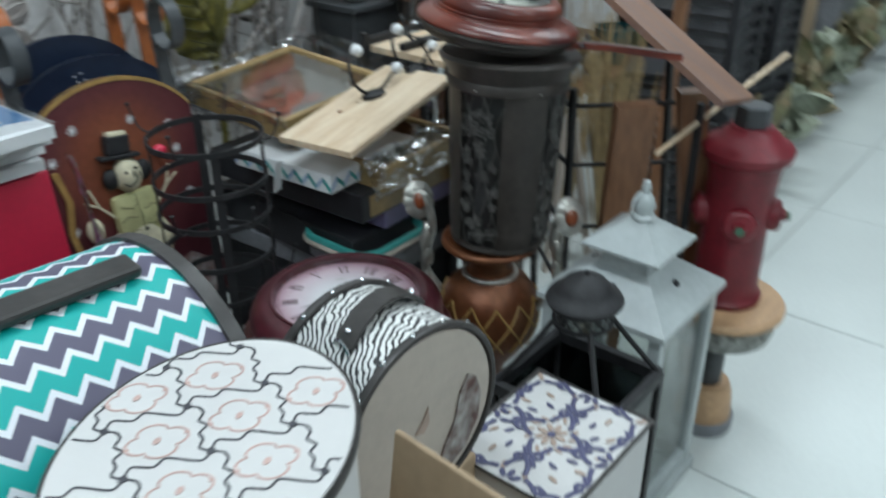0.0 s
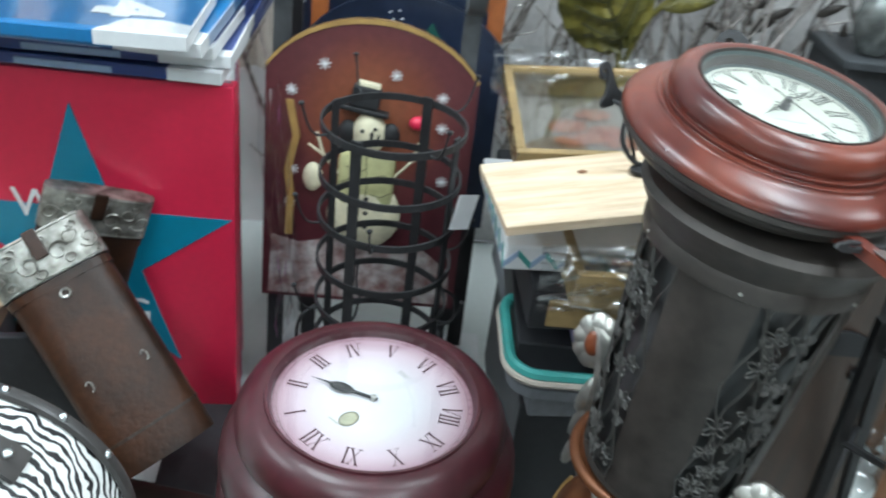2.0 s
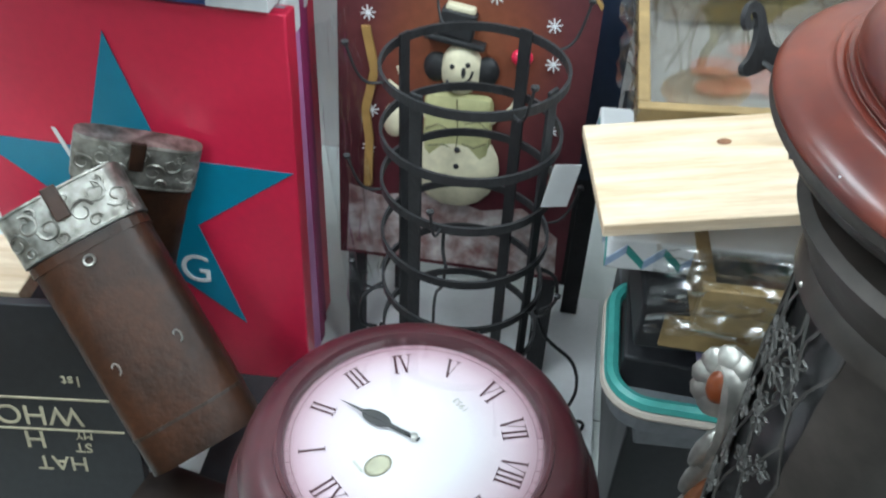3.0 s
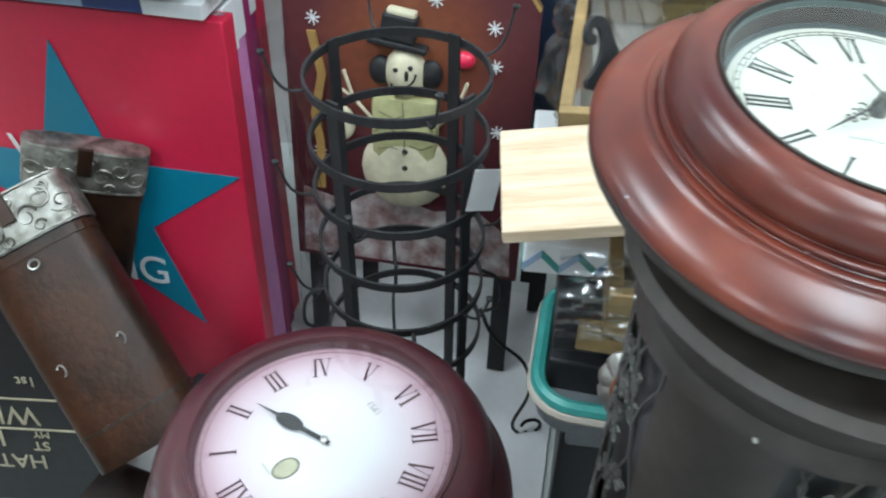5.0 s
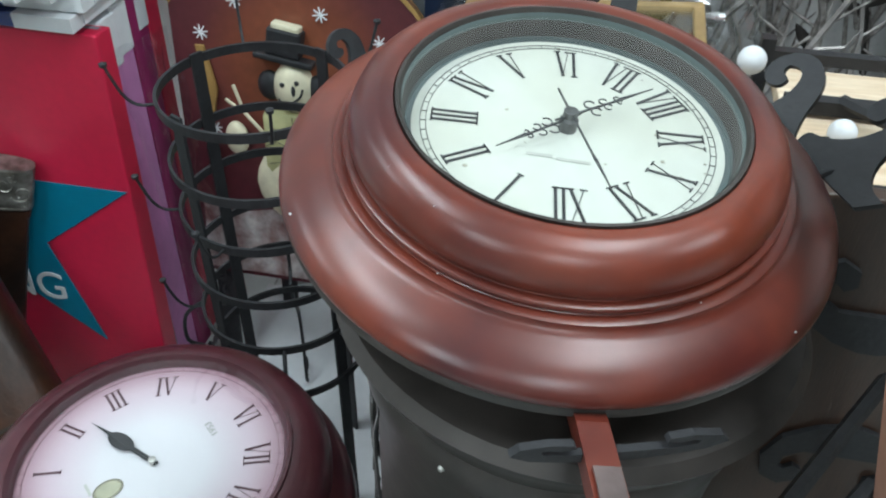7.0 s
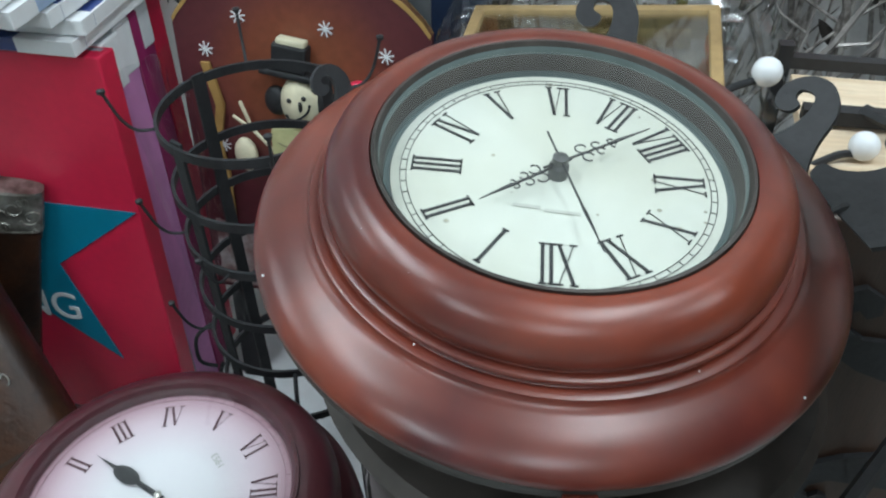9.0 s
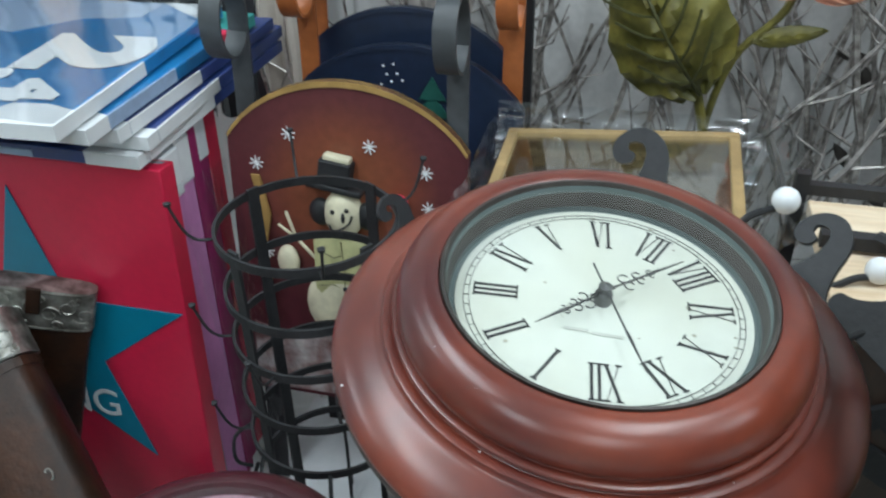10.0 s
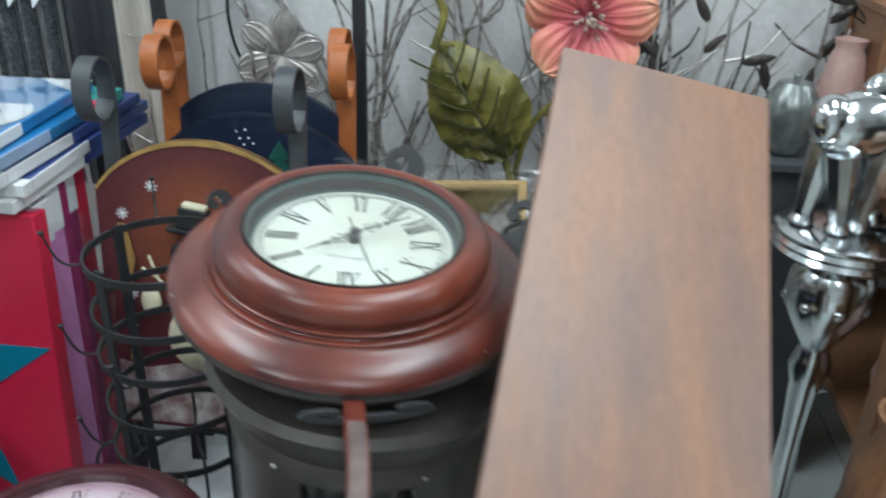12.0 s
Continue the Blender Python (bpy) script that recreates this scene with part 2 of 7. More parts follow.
def strip(points, width, thick, side, bm=None):
    """A flat band along points, its width along the vector side."""
    b = bmesh.new()
    P = [Vector(p) for p in points]
    s = Vector(side).normalized() * width / 2
    rows = []
    for i, p in enumerate(P):
        d = (P[min(i + 1, len(P) - 1)] - P[max(i - 1, 0)]).normalized()
        n = d.cross(s).normalized() * thick / 2
        rows.append([b.verts.new(p + q) for q in (s + n, -s + n, -s - n, s - n)])
    for a, c in zip(rows, rows[1:]):
        for k in range(4):
            b.faces.new((a[k], a[(k + 1) % 4], c[(k + 1) % 4], c[k]))
    b.faces.new(rows[0][::-1])
    b.faces.new(rows[-1])
    return merge(bm, b)


def slab(outline, thick, bm=None, m=None, bevel=0.0):
    """A flat plate from an outline in x, z; its thickness runs back along +y."""
    b = bmesh.new()
    front = [b.verts.new((x, 0, z)) for x, z in outline]
    back = [b.verts.new((x, thick, z)) for x, z in outline]
    b.faces.new(front)
    b.faces.new(back[::-1])
    for k in range(len(front)):
        j = (k + 1) % len(front)
        b.faces.new((front[j], front[k], back[k], back[j]))
    if m is not None:
        b.transform(m)
    return merge(bm, b)


def arc(cx, cy, r, a0, a1, n=16):
    return [(cx + r * math.cos(radians(a0 + (a1 - a0) * k / n)), cy + r * math.sin(radians(a0 + (a1 - a0) * k / n))) for k in range(n + 1)]


def spline(pts, n=6):
    """A smooth line through the points."""
    P = [Vector(p) for p in pts]
    out = []
    for i in range(len(P) - 1):
        a, b, c, d = P[max(i - 1, 0)], P[i], P[i + 1], P[min(i + 2, len(P) - 1)]
        for k in range(n):
            t = k / n
            out.append(0.5 * ((2 * b) + (c - a) * t + (2 * a - 5 * b + 4 * c - d) * t * t + (3 * b - a - 3 * c + d) * t ** 3))
    out.append(P[-1])
    return out


def words(name, text, size, mat, parent, m, depth=0.0006, label="", bold=0.0):
    cu = bpy.data.curves.new(name, "FONT")
    cu.body, cu.size, cu.extrude, cu.align_x, cu.align_y = text, size, depth, "CENTER", "CENTER"
    cu.offset = bold
    tmp = new("tmp", cu)
    bpy.context.view_layer.update()
    me = bpy.data.meshes.new_from_object(tmp.evaluated_get(bpy.context.evaluated_depsgraph_get()))
    bpy.data.objects.remove(tmp)
    me.materials.clear()
    me.materials.append(mat)
    ob = new(name, me)
    me.transform(m)
    ob.parent = parent
    if label:
        ob["label"] = label
    return ob


FRONT = pose(0, 0, 0, 90, 0, 0)  # lays x, y artwork upright, facing -y

# ---- setting ----
tagged(part("ceiling", box(13.0, 7.0, 0.1, (3.5, -0.6, 3.05)), M_CEIL), "plain white shop ceiling", "ceiling", kind="structure")
tagged(part("wall_north", box(13.0, 0.12, 3.0, (3.5, 2.36, 1.5)), M_WALL), "pale grey shop wall with a satin finish", "wall", kind="structure")
tagged(part("wall_south", box(13.0, 0.12, 3.0, (3.5, -4.06, 1.5)), M_WALL), "pale grey shop wall", "wall", kind="structure")
tagged(part("wall_west", box(0.12, 6.3, 3.0, (-2.94, -0.85, 1.5)), M_WALL), "pale grey shop wall", "wall", kind="structure")
tagged(part("wall_east", box(0.12, 6.3, 3.0, (9.94, -0.85, 1.5)), M_WALL), "pale grey shop wall", "wall", kind="structure")
for lx, ly in LAMPS:
    lamp = thing("ceiling_light", (lx, ly, 2.965), label="long white ceiling light with a bright diffuser", category="ceiling light", group="ceiling lights")
    part("frame", box(0.36, 1.26, 0.05, (0, 0, 0.005), 0.004), M_WHITE, lamp)
    part("diffuser", box(0.3, 1.2, 0.008, (0, 0, -0.024)), M_LAMPGLOW, lamp)


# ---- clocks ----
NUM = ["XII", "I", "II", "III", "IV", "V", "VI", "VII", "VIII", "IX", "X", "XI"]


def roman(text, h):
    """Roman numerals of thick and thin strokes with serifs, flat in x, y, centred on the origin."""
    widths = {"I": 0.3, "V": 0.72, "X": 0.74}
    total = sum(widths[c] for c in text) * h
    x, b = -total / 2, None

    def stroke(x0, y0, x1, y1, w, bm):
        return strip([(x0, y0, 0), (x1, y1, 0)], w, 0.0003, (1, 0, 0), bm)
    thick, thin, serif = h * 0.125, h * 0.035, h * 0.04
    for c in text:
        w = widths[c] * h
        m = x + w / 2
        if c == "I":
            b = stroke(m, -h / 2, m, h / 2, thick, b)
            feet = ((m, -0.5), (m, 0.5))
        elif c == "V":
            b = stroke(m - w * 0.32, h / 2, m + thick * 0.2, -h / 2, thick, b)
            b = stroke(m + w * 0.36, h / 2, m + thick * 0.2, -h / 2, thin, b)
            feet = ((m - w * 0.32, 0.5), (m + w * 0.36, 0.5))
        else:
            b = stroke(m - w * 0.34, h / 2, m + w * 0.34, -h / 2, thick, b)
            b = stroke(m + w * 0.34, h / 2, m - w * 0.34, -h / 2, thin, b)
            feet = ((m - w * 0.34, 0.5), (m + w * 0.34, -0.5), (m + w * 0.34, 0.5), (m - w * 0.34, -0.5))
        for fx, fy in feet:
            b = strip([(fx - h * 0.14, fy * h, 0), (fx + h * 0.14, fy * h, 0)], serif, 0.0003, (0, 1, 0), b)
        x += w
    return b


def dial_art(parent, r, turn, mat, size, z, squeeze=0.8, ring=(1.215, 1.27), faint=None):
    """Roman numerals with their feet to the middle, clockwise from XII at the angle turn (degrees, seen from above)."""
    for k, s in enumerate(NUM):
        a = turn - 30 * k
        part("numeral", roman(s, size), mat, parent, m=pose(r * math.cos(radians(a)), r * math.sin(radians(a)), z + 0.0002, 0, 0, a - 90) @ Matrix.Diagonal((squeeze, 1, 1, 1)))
    if ring:
        for rr in (r * ring[0], r * ring[1]):
            part("minute_ring", lathe([(rr - 0.0002, z), (rr - 0.0002, z + 0.0003), (rr + 0.0002, z + 0.0003), (rr + 0.0002, z)], 64, closed=True), faint or mat, parent)
        for k in range(60):
            a = radians(6 * k)
            d = Vector((math.cos(a), math.sin(a), 0))
            part("minute_mark", strip([d * r * ring[0] + Vector((0, 0, z)), d * r * ring[1] + Vector((0, 0, z))], 0.0004, 0.0003, (-d.y, d.x, 0)), faint or mat, parent)


def flat_hand(outline, z, thick, a):
    b = slab(outline, thick)
    b.transform(pose(0, 0, z, 0, 0, a) @ pose(0, 0, 0, 90, 0, -90) @ pose(0, 0, 0, 0, 0, 0))
    return b


big = thing("wall_clock", (1.4975, 0.93, 1.0243), (6.2, 4.9, 0), "round mahogany wall clock with ivory Roman dial lying almost flat", "clock")
ROLL = [(0.0955, 0.0150), (0.0965, 0.0185), (0.1, 0.02), (0.106, 0.0194), (0.112, 0.0165), (0.1168, 0.012), (0.1195, 0.006), (0.1203, 0.001), (0.1198, -0.003), (0.118, -0.0052)]
RIDGES = [(0.1178, -0.0062), (0.1182, -0.0068), (0.1215, -0.0066), (0.1228, -0.0072), (0.1232, -0.0086), (0.1224, -0.0104), (0.1216, -0.0118), (0.1222, -0.0124), (0.1268, -0.0116), (0.1284, -0.0122), (0.1286, -0.0138)]
OGEE = [(0.13, -0.0158), (0.134, -0.0172), (0.1395, -0.0186), (0.145, -0.0205), (0.151, -0.0234), (0.1555, -0.0268), (0.158, -0.0303), (0.1587, -0.033), (0.158, -0.0352), (0.156, -0.0362), (0.15, -0.0362)]
part("case", lathe(ROLL + RIDGES + OGEE, 96), M_MAHOG, big, smooth=True)
part("back_shell", lathe([(0.15, -0.0364), (0.1562, -0.0368), (0.1575, -0.039), (0.1572, -0.043), (0.1535, -0.0465), (0.15, -0.0475), (0.148, -0.053), (0.142, -0.0605), (0.128, -0.066), (0.0, -0.066)], 96), M_BROWNBLACK, big, "dark stepped back edge of the case", smooth=True)
chips = random.Random(41)
for k in range(12):
    a, (rr, zz) = radians(chips.uniform(0, 360)), chips.choice(((0.112, 0.016), (0.1165, 0.011), (0.145, -0.0184), (0.1555, -0.0262), (0.1266, -0.0072), (0.106, 0.0192)))
    cb = bmesh.new()
    bmesh.ops.create_uvsphere(cb, u_segments=6, v_segments=4, radius=chips.uniform(0.0004, 0.0008))
    cb.transform(Matrix.Translation((rr * math.cos(a), rr * math.sin(a), zz)))
    part("paint_chip", cb, M_WHITE, big, "tiny pale chip in the varnish")
part("bezel_ring", lathe([(0.0958, 0.0155), (0.0955, 0.0195), (0.0938, 0.0197), (0.0922, 0.0165), (0.0898, 0.002), (0.0925, -0.001)], 96, closed=True), M_BROWNBLACK, big, "dark metal bezel", smooth=True)
part("dial_wall", lathe([(0.0921, 0.017), (0.0897, -0.002), (0.0, -0.002)], 96), material("teal_grey_rim", (0.13, 0.17, 0.17), 0.5, var=0.2, scale=20, bump=0.02), big, "teal-grey inner rim")
part("dial", lathe([(0.0, 0.0), (0.0862, 0.0), (0.0862, -0.0018)], 96), M_DIAL, big, "ivory paper dial with faint brown spots")
M_FADED = material("worn_black_ink", (0.13, 0.13, 0.12), 0.6, var=0.4, scale=60, bump=0)
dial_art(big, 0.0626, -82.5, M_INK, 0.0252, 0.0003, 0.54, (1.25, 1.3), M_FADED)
spots = random.Random(5)
for k in range(14):
    a, rr = radians(spots.uniform(0, 360)), spots.uniform(0.02, 0.084)
    part("age_spot", lathe([(0, 0.0002), (spots.uniform(0.0006, 0.0018), 0.0)], 8), M_SPOT, big, "", m=Matrix.Translation((rr * math.cos(a), rr * math.sin(a), 0.0002)))
M_FAINT = material("faded_grey_ink", (0.5, 0.5, 0.45), 0.6, var=0.2, bump=0)
for x, w in ((-0.012, 0.014), (0.006, 0.018)):
    part("faded_script", box(w, 0.0022, 0.0003, (x, -0.027, 0.0004), rot=(0, 0, 4)), M_FAINT, big, "illegible faded script")
part("glass", lathe([(0.0, 0.0158), (0.0919, 0.0158)], 64), M_GLASS, big, "clear glass").visible_shadow = False



def pointer(parent, name, ang, length, tail, z, width, curls=0):
    """A clock pointer lying flat at the angle ang, with open scrolls on its arm."""
    d = Vector((math.cos(radians(ang)), math.sin(radians(ang)), 0))
    s = Vector((-d.y, d.x, 0))
    o = Vector((0, 0, z))
    b = strip([o - d * tail, o + d * length * 0.55], width, 0.0008, s)
    b = strip([o + d * length * 0.55, o + d * length * 0.62], width * 1.6, 0.0008, s, b)
    tip = bmesh.new()
    vs = [tip.verts.new(o + d * length * 0.6 + s * width * 0.9), tip.verts.new(o + d * length), tip.verts.new(o + d * length * 0.6 - s * width * 0.9)]
    vs2 = [tip.verts.new(v.co + Vector((0, 0, 0.0008))) for v in vs]
    tip.faces.new(vs)
    tip.faces.new(vs2[::-1])
    for k in range(3):
        tip.faces.new((vs[k], vs[(k + 1) % 3], vs2[(k + 1) % 3], vs2[k]))
    b = merge(b, tip)
    for k in range(curls):
        for sg in (-1, 1):
            c = o + d * length * (0.27 + 0.15 * k) + s * sg * width * (3.2 - 0.8 * k)
            rr = width * (2.9 - 0.75 * k)
            ring = [c + d * rr * math.cos(radians(q)) + s * rr * math.sin(radians(q)) for q in range(0, 360, 30)]
            b = tube(ring[:-2], width * 0.42, 5, b)
    return part(name, b, M_INK, parent)


pointer(big, "hour_pointer", -134, 0.05, 0.008, 0.0075, 0.0011, 3)
pointer(big, "minute_pointer", 42, 0.058, 0.01, 0.0092, 0.0011, 3)
pointer(big, "second_pointer", -65, 0.066, 0.022, 0.0112, 0.0009)
part("counterweight", lathe([(0, 0), (0.0052, 0), (0.0052, 0.007), (0.004, 0.0085), (0.004, 0.0125), (0, 0.0135)], 20), material("pewter_hub", (0.12, 0.12, 0.12), 0.4, metal=0.6, var=0.2), big, "stacked grey hub")

red = thing("desk_clock", (1.106, 0.995, 0.29), (0, 0, 0), "dark cherry stepped round clock with pink-edged white dial", "clock")
part("case", lathe([(0.0, 0.0), (0.19, 0.0), (0.205, 0.006), (0.214, 0.03), (0.216, 0.06), (0.213, 0.085), (0.206, 0.098), (0.196, 0.103), (0.192, 0.107), (0.193, 0.112), (0.205, 0.119), (0.21, 0.14),
                    (0.207, 0.162), (0.196, 0.177), (0.182, 0.182), (0.177, 0.186), (0.178, 0.191), (0.186, 0.198), (0.187, 0.214), (0.178, 0.232), (0.166, 0.243), (0.155, 0.247), (0.1475, 0.247)], 96), M_WINE, red, smooth=True)
part("bezel", lathe([(0.1475, 0.247), (0.147, 0.2505), (0.143, 0.2505), (0.139, 0.243), (0.1385, 0.232), (0.15, 0.232)], 96, closed=True), M_WINE, red, "glossy dark bezel", smooth=True)
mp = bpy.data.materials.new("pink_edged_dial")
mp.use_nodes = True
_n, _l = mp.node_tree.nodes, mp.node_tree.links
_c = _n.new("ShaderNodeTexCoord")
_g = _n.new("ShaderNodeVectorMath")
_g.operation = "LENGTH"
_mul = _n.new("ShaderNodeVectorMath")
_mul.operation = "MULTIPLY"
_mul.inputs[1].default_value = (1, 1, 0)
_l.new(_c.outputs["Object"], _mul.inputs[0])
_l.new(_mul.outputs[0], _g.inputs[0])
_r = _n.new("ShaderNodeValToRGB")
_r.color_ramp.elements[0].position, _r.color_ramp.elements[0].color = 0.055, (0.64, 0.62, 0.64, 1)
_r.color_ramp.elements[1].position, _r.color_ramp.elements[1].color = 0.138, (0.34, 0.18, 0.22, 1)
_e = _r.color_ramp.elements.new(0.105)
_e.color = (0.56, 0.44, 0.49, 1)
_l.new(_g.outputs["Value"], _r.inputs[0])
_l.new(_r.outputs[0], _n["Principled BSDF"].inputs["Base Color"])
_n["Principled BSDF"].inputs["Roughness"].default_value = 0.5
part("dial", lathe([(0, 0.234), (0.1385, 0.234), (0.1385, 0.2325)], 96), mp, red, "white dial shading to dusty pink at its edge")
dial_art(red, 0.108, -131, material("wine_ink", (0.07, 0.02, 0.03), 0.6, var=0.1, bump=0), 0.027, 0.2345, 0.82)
pointer(red, "hour_pointer", 160, 0.062, 0.006, 0.238, 0.0055, 0)
part("spade", lathe([(0, 0.001), (0.012, 0.001), (0.012, 0.0), (0, 0.0)], 20), M_INK, red, m=pose(0.048 * math.cos(radians(160)), 0.048 * math.sin(radians(160)), 0.2385, 0, 0, 160) @ Matrix.Diagonal((1.5, 0.75, 1, 1)))
words("year_print", "1953", 0.011, M_FAINT, red, pose(0.041, 0.056, 0.2349, 0, 0, 139), 0.0002, "small grey printed year")
pointer(red, "minute_pointer", 160, 0.094, 0.006, 0.2395, 0.003, 0)
part("pin", lathe([(0, 0.2345), (0.004, 0.2345), (0.004, 0.242), (0, 0.243)], 16), M_SILVER, red)
BADGE = pose(-0.03, -0.04, 0, 0, 0, 50) @ Matrix.Diagonal((1.15, 0.85, 1, 1))
part("oval_badge", lathe([(0, 0.2347), (0.0125, 0.2347), (0.0125, 0.2343)], 24), material("badge_cream", (0.5, 0.48, 0.34), 0.5, var=0.3, scale=90, bump=0), red, "small oval cream badge", m=BADGE)
part("badge_ring", lathe([(0.0115, 0.2346), (0.0115, 0.2351), (0.0138, 0.2351), (0.0138, 0.2346)], 28, closed=True), material("badge_green", (0.2, 0.19, 0.13), 0.5, var=0.2), red, "olive printed ring round the badge", m=BADGE.copy())
part("badge_script", box(0.017, 0.003, 0.0003, (-0.05, -0.045, 0.2347), rot=(0, 0, 139)), M_FAINT, red, "small illegible script")
part("glass", lathe([(0, 0.246), (0.139, 0.246)], 64), M_GLASS, red, "clear glass").visible_shadow = False
tagged(part("carton", box(0.3, 0.3, 0.286, (1.106, 1.005, 0.147), 0.004), M_DARKBOX), "plain black carton under the cherry clock", "box")

# ---- lantern tower ----
AX, AY = 1.48, 0.925
vase = thing("vase", (AX, AY, 0.0), (0, 0, 0), "copper globe vase with lattice, silver leaf handles and amber stones", "vase")
part("body", lathe([(0, 0.004), (0.075, 0.004), (0.078, 0.02), (0.05, 0.04), (0.032, 0.09), (0.03, 0.16), (0.045, 0.205), (0.08, 0.25), (0.105, 0.3), (0.113, 0.345), (0.106, 0.39), (0.085, 0.42), (0.062, 0.436), (0.052, 0.45),
                    (0.05, 0.47), (0.06, 0.497), (0.09, 0.515), (0.098, 0.52), (0.095, 0.527), (0, 0.527)], 64), M_COPPER, vase, smooth=True)
part("neck_ring", lathe([(0.057 + 0.007 * math.cos(radians(q)), 0.443 + 0.006 * math.sin(radians(q))) for q in range(0, 360, 30)], 40, closed=True), M_SILVER, vase, "silver neck ring", smooth=True)
part("rim", lathe([(0.1 + 0.009 * math.cos(radians(q)), 0.522 + 0.008 * math.sin(radians(q))) for q in range(0, 360, 30)], 64, closed=True), M_COPPER, vase, "bright copper rim", smooth=True)
lat = None
for k in range(12):
    for sg in (-1, 1):
        pts = []
        for j in range(9):
            t = j / 8
            zz = 0.27 + 0.13 * t
            rr = 0.1145 - 0.9 * (zz - 0.345) ** 2 / 0.25 - (0.018 if abs(zz - 0.345) > 0.06 else 0) * (abs(zz - 0.345) - 0.06) / 0.015
            a = radians(30 * k + sg * 45 * t)
            pts.append((rr * math.cos(a), rr * math.sin(a), zz))
        lat = tube(pts, 0.0028, 5, lat)
part("lattice", lat, M_GOLD, vase, "raised diamond lattice")


def leaf_ornament(parent, ang):
    """A curled silver leaf handle with an oval stone."""
    d = Vector((math.cos(radians(ang)), math.sin(radians(ang)), 0))
    s = Vector((-d.y, d.x, 0))
    z = Vector((0, 0, 1))
    b = tube(spline([d * 0.105 + z * 0.36, d * 0.15 + z * 0.42, d * 0.145 + z * 0.49, d * 0.135 + z * 0.54, d * 0.15 + z * 0.6, d * 0.172 + z * 0.61, d * 0.176 + z * 0.58]), 0.016, 8, taper=(0.9, 0.8), flat=0.7)
    hd = part("side_handle", b, M_SILVER, parent, "silvered curling leaf handle", smooth=True)
    f = Vector((-0.5, -0.82, 0.28)).normalized()
    sd = f.cross(z).normalized()
    up = sd.cross(f)
    mid = d * 0.166 + z * 0.594
    for q in range(9):
        a = radians(40 * q)
        lobe = bmesh.new()
        bmesh.ops.create_uvsphere(lobe, u_segments=10, v_segments=6, radius=0.024)
        lobe.transform(Matrix.Translation(mid + sd * 0.013 * math.cos(a) + up * 0.021 * math.sin(a)) @ Matrix((sd, f, up)).transposed().to_4x4() @ Matrix.Rotation(-a, 4, "Y") @ Matrix.Diagonal((1.0, 0.5, 0.85, 1)))
        part("leaf_lobe", lobe, M_SILVER, hd, smooth=True)
    for h in (0.46, 0.51, 0.4):
        for sg in (-1, 1):
            lobe = bmesh.new()
            bmesh.ops.create_uvsphere(lobe, u_segments=10, v_segments=6, radius=0.014)
            lobe.transform(Matrix.Translation(d * 0.148 + z * h + s * sg * 0.01) @ Matrix.Rotation(radians(14 * sg), 4, "Y") @ Matrix.Diagonal((0.75, 0.75, 2.5, 1)))
            part("leaf_lobe", lobe, M_SILVER, hd, smooth=True)
    st = bmesh.new()
    bmesh.ops.create_uvsphere(st, u_segments=16, v_segments=10, radius=0.018)
    st.transform(Matrix.Translation(mid + f * 0.012) @ Matrix((sd, f, up)).transposed().to_4x4() @ Matrix.Diagonal((0.8, 0.55, 1.15, 1)))
    part("stone", st, M_AMBER, hd, "amber cabochon", smooth=True)


for a in (112, -64):
    leaf_ornament(vase, a)

